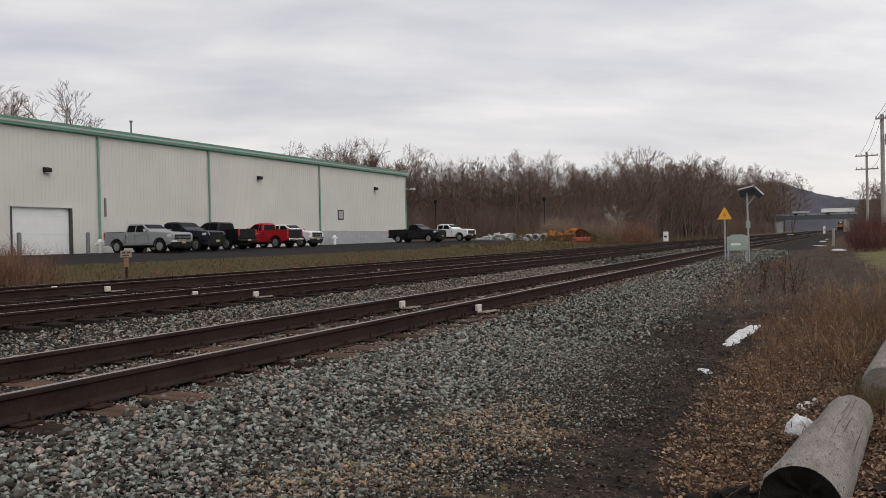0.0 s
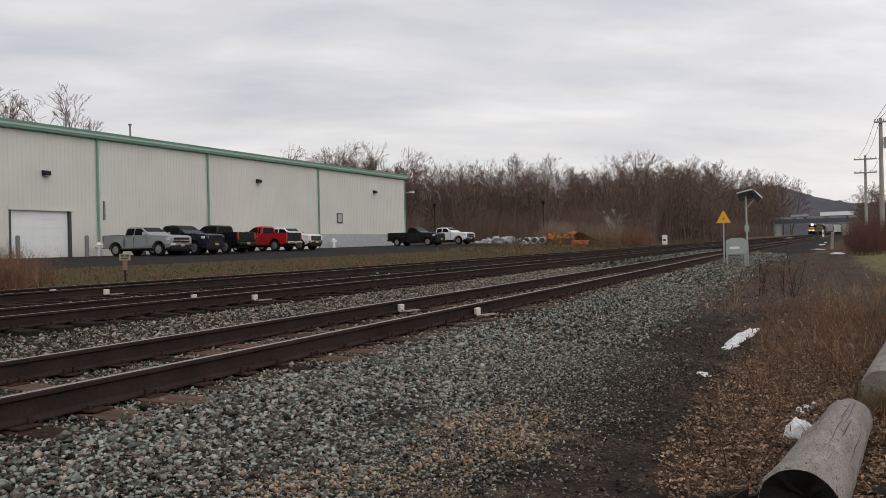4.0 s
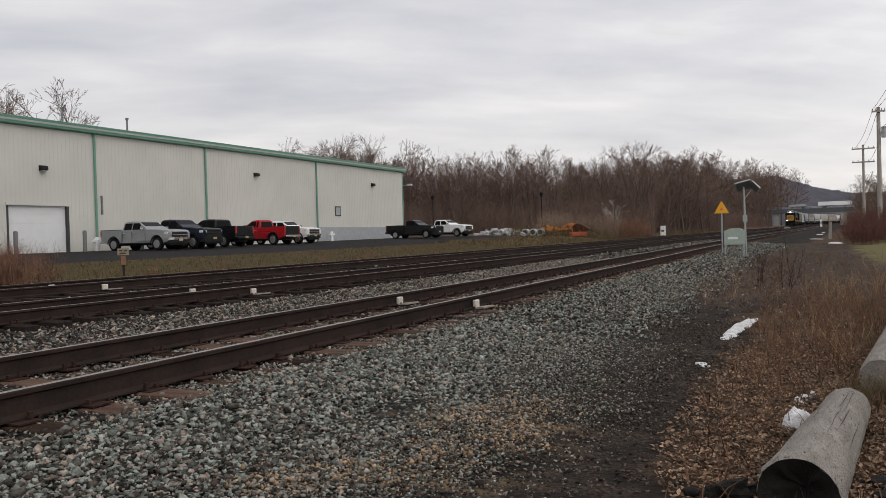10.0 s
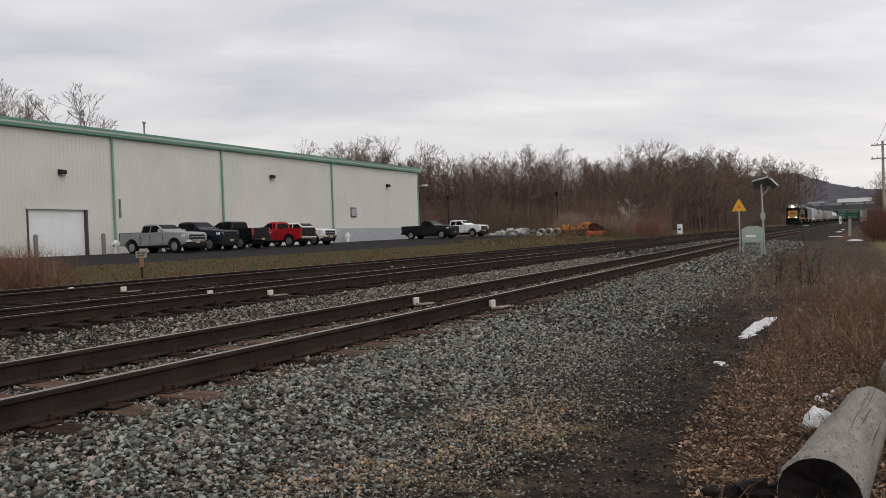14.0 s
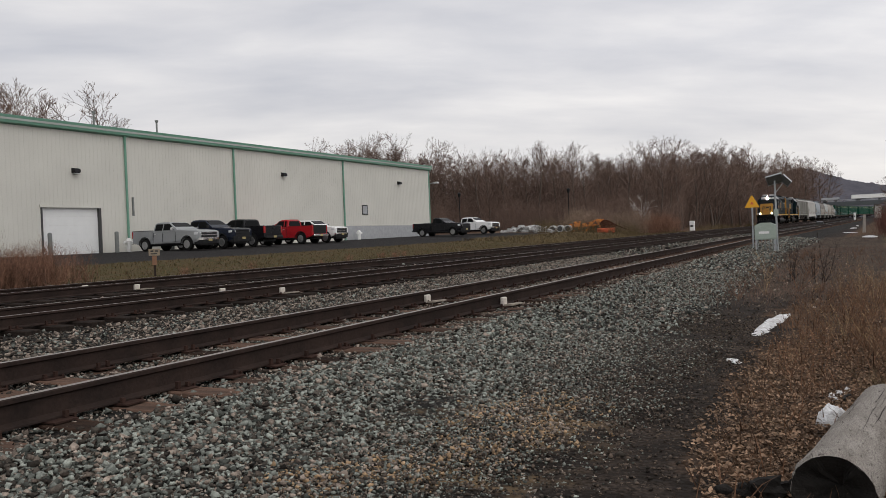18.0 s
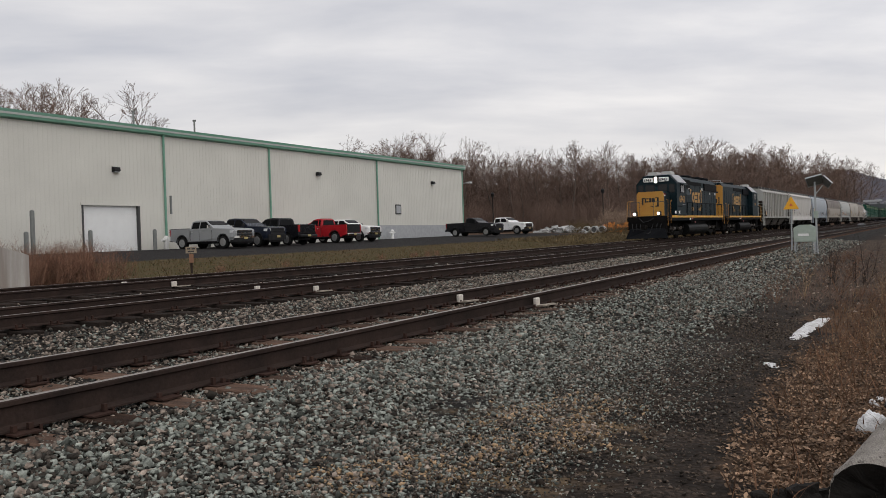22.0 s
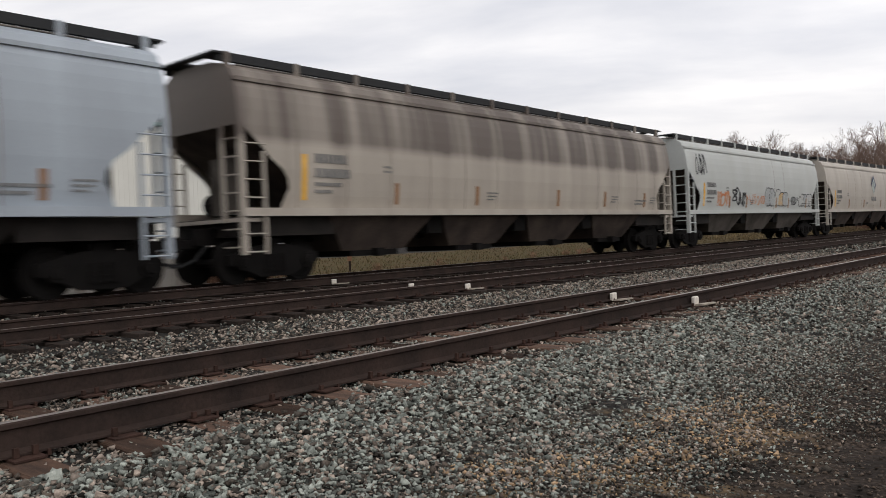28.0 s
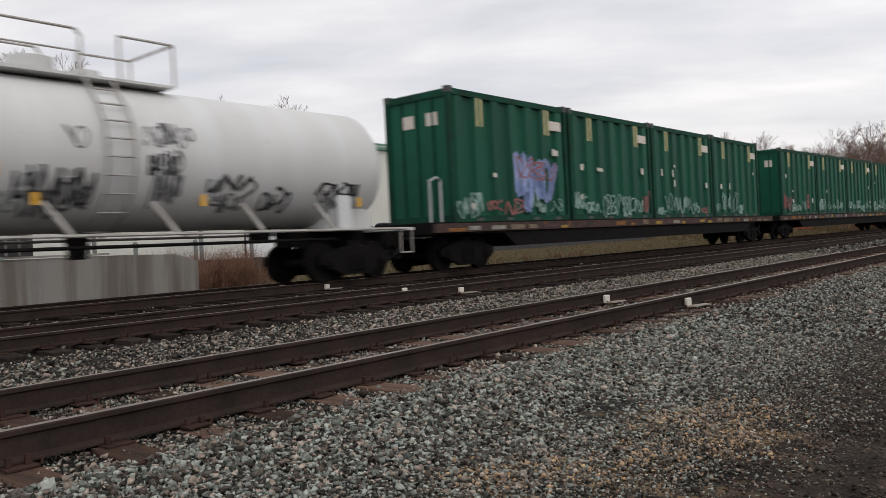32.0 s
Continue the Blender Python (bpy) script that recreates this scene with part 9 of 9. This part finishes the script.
hopper(127.95, 18.5, "pale grey covered hopper with large black graffiti", PAINT_PALE, "curved", 3, 5, marks_pale)
hopper(149.4, 21.0, "warm beige covered hopper with a blue leaf emblem", PAINT_BEIGE, "curved", 4, 6, marks_leaf)
hopper(171.9, 21.0, "dusty tan covered hopper with a grey paint patch", PAINT_TAN, "curved", 4, 7, marks_tan)


# ---- tank car ----
TANK_FITTING = material("tank_fitting_grey", (0.4, 0.39, 0.37), 0.6, 0, 0.3, 3, 25, 0, (0.27, 0.24, 0.21))


def tank_car(off, L2):
    c = base("tank_car", Matrix(), "white tank car with railed dome platform and black graffiti", "tank car")
    R, ZC = 1.42, 2.72
    prof = [(-L2 + 0.35, 0.05), (-L2 + 0.42, 0.55), (-L2 + 0.6, 0.95), (-L2 + 0.85, 1.22), (-L2 + 1.15, R)] + [(y, R) for y in np.linspace(-L2 + 2, L2 - 2, 9)] + [(L2 - 1.15, R), (L2 - 0.85, 1.22), (L2 - 0.6, 0.95), (L2 - 0.42, 0.55), (L2 - 0.35, 0.05)]
    vs, fs, N = [], [], 36
    for y, r in prof:
        for k in range(N):
            u = 2 * math.pi * k / N
            vs.append((r * math.sin(u), y, ZC + r * math.cos(u)))
    for j in range(len(prof) - 1):
        for k in range(N):
            a, b = j * N + k, j * N + (k + 1) % N
            fs.append((a, b, b + N, a + N))
    fs.append(tuple(range(N))[::-1]); fs.append(tuple(range(len(vs) - N, len(vs))))
    joined("tank_shell", vs, fs, TANK_WHITE, c, smooth=True)

    def curve(z):
        return math.sqrt(max(0.05, R * R - (z - ZC) ** 2)) + 0.004

    for d in (-1, 1):
        bm = bmesh.new()
        slab(bm, -0.32, 0.32, min(d * (L2 - 3.1), d * (L2 + 0.3)), max(d * (L2 - 3.1), d * (L2 + 0.3)), 0.85, 1.28)
        part("stub_sill", bm, UNDER, c)
    bm = bmesh.new()
    tube(bm, (1.2, -L2 + 2.5, 1.0), (1.2, L2 - 2.5, 1.0), 0.035, sides=6)
    part("brake_pipe", bm, UNDER, c)
    for d in (-1, 1):
        coupler(c, d * (L2 + 0.1), d)
        bogie(c, d * (L2 - 1.7))
        bm = bmesh.new()
        prism(bm, [(d * (L2 - 2.6), 1.2), (d * (L2 - 1.0), 1.2), (d * (L2 - 1.3), 1.85), (d * (L2 - 2.4), 1.85)][::d], -1.0, 1.0, "x")
        part("saddle", bm, TANK_WHITE, c)
        bm = bmesh.new()
        slab(bm, -1.5, 1.5, min(d * L2, d * (L2 - 0.7)), max(d * L2, d * (L2 - 0.7)), 1.15, 1.22)
        part("end_platform", bm, TANK_WHITE, c)
        for s in (-1, 1):
            bm = bmesh.new()
            pipe(bm, [(s * 1.5, d * (L2 - 0.1), 1.2), (s * 1.5, d * (L2 - 0.1), 0.6), (s * 1.5, d * (L2 - 0.52), 0.6), (s * 1.5, d * (L2 - 0.52), 1.2)], 0.02, 6)
            part("stirrup_step", bm, TANK_FITTING, c)
            bm = bmesh.new()
            slab(bm, min(s * 1.33, s * 1.42), max(s * 1.33, s * 1.42), d * (L2 - 2.35) - 0.2, d * (L2 - 2.35) + 0.2, 1.2, 2.0)
            part("saddle_plate", bm, TANK_WHITE, c)
    for s in (-1, 1):
        bm = bmesh.new()
        tube(bm, (s * 1.52, -L2 + 0.3, 1.2), (s * 1.52, L2 - 0.3, 1.2), 0.032, sides=6)
        part("side_rail", bm, TANK_FITTING, c)
        for y in np.linspace(-L2 + 3.0, L2 - 3.0, 6):
            bm = bmesh.new()
            tube(bm, (s * 1.5, y + 0.25, 1.2), (s * 1.24, y - 0.12, 1.8), 0.05, sides=6)
            part("rail_brace", bm, TANK_FITTING, c)
        bm = bmesh.new()
        for dy in (-0.27, 0.27):
            pts = [(s * (curve(z) + 0.12), 0.2 + dy, z) for z in (1.25, 1.6, 2.0, 2.4, 2.8, 3.2, 3.55, 3.85)] + [(s * 0.75, 0.2 + dy, 4.15)]
            pipe(bm, pts, 0.028, 6)
        part("ladder", bm, TANK_FITTING, c)
        for z in np.linspace(1.3, 3.9, 9):
            bm = bmesh.new()
            tube(bm, (s * (curve(z) + 0.12), -0.07, z), (s * (curve(z) + 0.12), 0.47, z), 0.02, sides=5)
            part("ladder_rung", bm, TANK_FITTING, c)
    # dome platform with rails
    bm = bmesh.new()
    slab(bm, -0.85, 0.85, -1.75, 1.75, 4.1, 4.15)
    part("dome_platform", bm, TANK_WHITE, c)
    bm = bmesh.new()
    tube(bm, (0, -0.7, 4.1), (0, -0.7, 4.5), 0.42, sides=18)
    tube(bm, (0, 0.3, 4.1), (0, 0.3, 4.38), 0.3, sides=16)
    part("dome", bm, TANK_WHITE, c)
    for s in (-1, 1):
        bm = bmesh.new()
        pipe(bm, [(s * 0.85, -1.75, 4.12), (s * 0.85, -1.75, 4.95), (s * 0.85, -0.25, 4.95), (s * 0.85, -0.15, 4.85), (s * 0.85, -0.15, 4.12)], 0.028, 6)
        pipe(bm, [(s * 0.85, -1.75, 4.55), (s * 0.85, -0.15, 4.55)], 0.02, 6)
        pipe(bm, [(s * 0.85, 1.75, 4.12), (s * 0.85, 1.75, 4.95), (s * 0.85, 0.6, 4.95), (s * 0.85, 0.6, 4.12)], 0.028, 6)
        part("platform_rail", bm, TANK_FITTING, c)
    for y in (-1.75, 1.75):
        bm = bmesh.new()
        pipe(bm, [(-0.85, y, 4.95), (0.85, y, 4.95)], 0.028, 6)
        part("platform_rail", bm, TANK_FITTING, c)
    bars(c, -L2 + 3.6, 2.55, (1.6,), 0, DARK_INK, 0.3, 0.1, lambda z: curve(z))
    bars(c, -L2 + 3.6, 2.08, (1.4,), 0, DARK_INK, 0.06, 0.1, lambda z: curve(z))
    x = curve(2.4)
    bm = bmesh.new()
    slab(bm, x, x + 0.01, -2.6, -1.9, 2.2, 2.55)
    part("placard", bm, ORANGE_TAPE, c, "yellow placard")
    for k, (a, b, za, zb, ink, count, wide) in enumerate((
            (-1.55, -0.25, 1.75, 2.4, SPRAY_BLACK, 6, 0.05), (-1.4, -0.3, 1.6, 2.1, SPRAY_WASHED, 4, 0.06), (-2.5, -1.5, 1.6, 2.0, SPRAY_GREY, 4, 0.05),
            (-0.75, -0.4, 2.75, 3.15, SPRAY_WASHED, 2, 0.03), (0.75, 1.75, 2.85, 3.3, SPRAY_WASHED, 6, 0.034), (0.8, 1.5, 2.3, 2.8, SPRAY_BLACK, 6, 0.03), (0.9, 1.5, 1.75, 2.35, SPRAY_WASHED, 5, 0.04),
            (2.15, 3.3, 2.0, 2.35, SPRAY_BLACK, 6, 0.05), (2.3, 3.2, 1.65, 2.05, SPRAY_WASHED, 5, 0.045), (3.5, 4.3, 1.65, 2.15, SPRAY_BLACK, 4, 0.06),
            (5.0, 6.3, 1.95, 2.3, SPRAY_BLACK, 6, 0.045), (5.1, 6.2, 1.8, 2.15, SPRAY_WASHED, 5, 0.04))):
        strokes(c, "graffiti", a, b, za, zb, 0, ink, 70 + k, count, wide, lambda z: curve(z))
    for y in (-L2 + 2.2, -1.3, 2.0, 6.4):
        xk = curve(1.95)
        bm = bmesh.new()
        slab(bm, xk, xk + 0.008, y, y + 0.12, 1.9, 2.5) if y < -4 else slab(bm, xk, xk + 0.008, y, y + 0.12, 1.75, 2.15)
        part("reflector_strip", bm, ORANGE_TAPE, c)
    bm = bmesh.new()
    tube(bm, (0, 4.3, 0.98), (0, 4.3, 1.34), 0.24, 0.3, sides=12)
    part("washout_plug", bm, UNDER, c)
    bm = bmesh.new()
    tube(bm, (0, 0, 0.8), (0, 0, 1.36), 0.17, 0.26, sides=12)
    part("outlet_valve", bm, UNDER, c)
    ROLLING.append((c, off, L2 - 1.7))
    return c


tank_car(191.55, 8.1)


# ---- flat cars with tall green boxes ----
PATCHES = [material("sill_patch_" + nm, col, 0.8, 0, 0.6, 9, 60, 0, tuple(0.35 * v for v in col)) for nm, col in (
    ("pale", (0.36, 0.34, 0.3)), ("yellow", (0.42, 0.27, 0.06)), ("orange", (0.3, 0.13, 0.04)), ("grey", (0.16, 0.15, 0.15)), ("plum", (0.1, 0.055, 0.06)), ("tan", (0.24, 0.19, 0.13)))]
def flat_car(off):
    c = base("flat_car", Matrix(), "rusty dark flat car carrying four tall green boxes", "flat car", "flat cars in the train")
    L2 = 14.1
    bm = bmesh.new()
    prism(bm, [(-L2, 1.3), (L2, 1.3), (L2, 1.02), (10.8, 1.0), (10.2, 0.6), (-10.2, 0.6), (-10.8, 1.0), (-L2, 1.02)][::-1], -1.46, 1.46, "x")
    part("frame", bm, UNDER, c)
    for s in (-1, 1):
        bm = bmesh.new()
        slab(bm, min(s * 1.46, s * 1.54), max(s * 1.46, s * 1.54), -L2, L2, 1.06, 1.3)
        part("side_sill", bm, FLAT_RUST, c, "scuffed rusty side sill with reflectors")
        rnd = random.Random(int(off) + s)
        y = -L2 + 0.6
        while y < L2 - 0.6:
            z = rnd.uniform(1.07, 1.12)
            bm = bmesh.new()
            slab(bm, min(s * 1.541, s * 1.548), max(s * 1.541, s * 1.548), y, y + rnd.uniform(0.2, 0.8), z, z + rnd.uniform(0.09, 0.17))
            part("sill_patch", bm, rnd.choice(PATCHES), c)
            y += rnd.uniform(0.82, 1.15)
    bm = bmesh.new()
    slab(bm, -1.5, 1.5, -L2, L2, 1.3, 1.34)
    part("deck", bm, UNDER, c)
    for d in (-1, 1):
        coupler(c, d * L2, d)
        bogie(c, d * (L2 - 2.0))
    if off > 230:
        ROLLING.append((c, off, L2 - 2.0))
        return c
    bm = bmesh.new()
    pipe(bm, [(1.3, 0.15 - L2, 1.3), (1.3, 0.15 - L2, 2.45), (1.3, 0.45 - L2, 2.55), (1.3, 0.6 - L2, 2.45), (1.3, 0.6 - L2, 1.3)], 0.035, 6)
    part("brake_stand", bm, GALV, c)
    ROLLING.append((c, off, L2 - 2.0))
    return c


FLAT_RUST = material("scuffed_flat_car_sill", (0.03, 0.024, 0.024), 0.85, 0.0, 0.6, 2.5, 25, 0.2, (0.075, 0.045, 0.035), rust=(0.13, 0.06, 0.025), rust_amount=0.3, rust_scale=3.0)


def green_box_parts(c):
    """A tall ribbed bin, 6.3 m long: its foot at z = 0, its length along y."""
    H, W, L = 3.72, 1.24, 3.15
    bm = bmesh.new()
    slab(bm, -W + 0.1, W - 0.1, -L + 0.06, L - 0.06, 0.1, H - 0.06)
    part("shell", bm, GREEN_BOX, c)
    for s in (-1, 1):
        for k in range(7):
            y = -L + 0.45 + k * (2 * L - 0.9) / 6
            bm = bmesh.new()
            prism(bm, [(s * (W - 0.11), y - 0.24), (s * W, y - 0.17), (s * W, y + 0.17), (s * (W - 0.11), y + 0.24)][::-s], 0.16, H - 0.16, "z")
            part("side_rib", bm, GREEN_BOX, c)
        for z0, z1 in ((0.0, 0.17), (H - 0.17, H)):
            bm = bmesh.new()
            slab(bm, min(s * (W - 0.1), s * (W + 0.015)), max(s * (W - 0.1), s * (W + 0.015)), -L, L, z0, z1)
            part("long_rail", bm, GREEN_DARK, c)
        for d in (-1, 1):
            bm = bmesh.new()
            slab(bm, min(s * (W - 0.14), s * (W + 0.02)), max(s * (W - 0.14), s * (W + 0.02)), min(d * (L - 0.14), d * L), max(d * (L - 0.14), d * L), 0, H)
            part("corner_post", bm, GREEN_DARK, c)
            bm = bmesh.new()
            slab(bm, min(s * (W - 0.18), s * (W + 0.03)), max(s * (W - 0.18), s * (W + 0.03)), min(d * (L - 0.18), d * (L + 0.01)), max(d * (L - 0.18), d * (L + 0.01)), H - 0.12, H + 0.06)
            part("corner_casting", bm, DARK_FRAME, c)
        bm = bmesh.new()
        slab(bm, min(s * (W + 0.002), s * (W + 0.012)), max(s * (W + 0.002), s * (W + 0.012)), L - 1.05, L - 0.35, H - 0.8, H - 0.5)
        part("id_plate", bm, WHITE_MARK, c)
        for y in (-L + 1.3, L - 1.35):
            bm = bmesh.new()
            slab(bm, min(s * (W + 0.002), s * (W + 0.014)), max(s * (W + 0.002), s * (W + 0.014)), y - 0.04, y + 0.07, H - 0.98, H - 0.17)
            part("reflector_strip", bm, STRIP_YELLOW, c)
            bm = bmesh.new()
            slab(bm, min(s * (W + 0.002), s * (W + 0.014)), max(s * (W + 0.002), s * (W + 0.014)), y + 0.17, y + 0.27, H - 0.98, H - 0.17)
            part("reflector_strip", bm, STRIP_YELLOW, c)
        # lifting pockets: dark plates on the rail painted as their shaded hollows
        for y in (-1.9, -0.4, 1.1, 2.4):
            bm = bmesh.new()
            slab(bm, min(s * (W + 0.008), s * (W + 0.019)), max(s * (W + 0.008), s * (W + 0.019)), y - 0.16, y + 0.16, 0.02, 0.11)
            part("lifting_pocket", bm, DARK_FRAME, c)
    for d in (-1, 1):
        for z0, z1 in ((0.0, 0.2), (H - 0.2, H)):
            bm = bmesh.new()
            slab(bm, -W + 0.14, W - 0.14, min(d * (L - 0.08), d * L), max(d * (L - 0.08), d * L), z0, z1)
            part("end_rail", bm, GREEN_DARK, c)
        for x in (-0.55, 0.35):
            bm = bmesh.new()
            slab(bm, x, x + 0.42, min(d * (L - 0.05), d * (L - 0.035)), max(d * (L - 0.05), d * (L - 0.035)), 2.75, 3.12)
            part("end_plate", bm, WHITE_MARK, c)
        for x in (-0.6, 0.0, 0.6):
            bm = bmesh.new()
            slab(bm, x - 0.03, x + 0.03, min(d * (L - 0.06), d * (L - 0.02)), max(d * (L - 0.06), d * (L - 0.02)), 0.2, H - 0.2)
            part("end_rib", bm, GREEN_DARK, c)


STRIP_YELLOW = material("pale_yellow_strip", (0.5, 0.45, 0.23), 0.7, 0, 0.4, 6, 40, 0, (0.34, 0.32, 0.18))
BOX_FOOT = 1.345
first_box = base("waste_container", Matrix(), "tall green ribbed steel container with sprayed graffiti", "container", "green containers on flat cars")
green_box_parts(first_box)
for k_ in range(6):
    f_off = 214.55 + 29.6 * k_
    flat_car(f_off)
    for j_ in range(4):
        b_off = f_off + (j_ - 1.5) * 6.5
        box_ = first_box if k_ == 0 and j_ == 0 else copy_thing(first_box, Matrix())
        ROLLING.append((box_, b_off, (f_off, (j_ - 1.5) * 6.5)))


def box_tags(ob, seed):
    """Each box carries its own scrawls on the side towards the path."""
    W = 1.252
    rnd = random.Random(seed)
    y = -2.9
    for k in range(rnd.randint(5, 8)):
        w = rnd.uniform(0.35, 1.0)
        z = rnd.uniform(0.12, 0.3)
        strokes(ob, "graffiti", y, min(y + w, 2.9), z, z + rnd.uniform(0.3, 1.0), W, SPRAY_RED if rnd.random() < 0.08 else SPRAY_TEAL, seed * 9 + k, rnd.randint(2, 4), rnd.uniform(0.03, 0.065))
        y += w + rnd.uniform(0.02, 0.3)
        if y > 2.4:
            break
    for k in range(rnd.randint(2, 5)):
        y, z, w, h = rnd.choice((-2.4, -1.2, 2.2, 2.45)) + rnd.uniform(-0.15, 0.15), rnd.choice((0.35, 0.7, 1.3, 1.7, 2.1)), rnd.uniform(0.1, 0.22), rnd.uniform(0.1, 0.3)
        bm = bmesh.new()
        slab(bm, W - 0.008, W + 0.004, y, y + w, z, z + h)
        part("sticker", bm, WHITE_MARK, ob, "small weathered white sticker")


n_ = 0
for ob_, off_, b_ in list(ROLLING):
    if isinstance(b_, tuple) and b_[0] < 300:
        box_tags(ob_, 300 + n_)
        if n_ == 0:
            strokes(ob_, "graffiti", 0.1, 2.3, 0.55, 2.05, 1.254, SPRAY_BLUE, 5, 6, 0.26)
            strokes(ob_, "graffiti", 0.2, 2.2, 1.3, 2.0, 1.259, SPRAY_RED, 6, 3, 0.05)
        n_ += 1


RISE = 1.025  # springs and bodies stand a little taller than drawn


def motions():
    for ob, off, bogie_half in ROLLING:
        ob.scale = (1, 1, RISE)
        if isinstance(bogie_half, tuple):
            car_off, along = bogie_half
            walk(ob, [(t, m @ pose(0, along, BOX_FOOT * RISE)) for t, m in car_rows(car_off, 12.1)])
        else:
            walk(ob, car_rows(off, bogie_half))


motions()
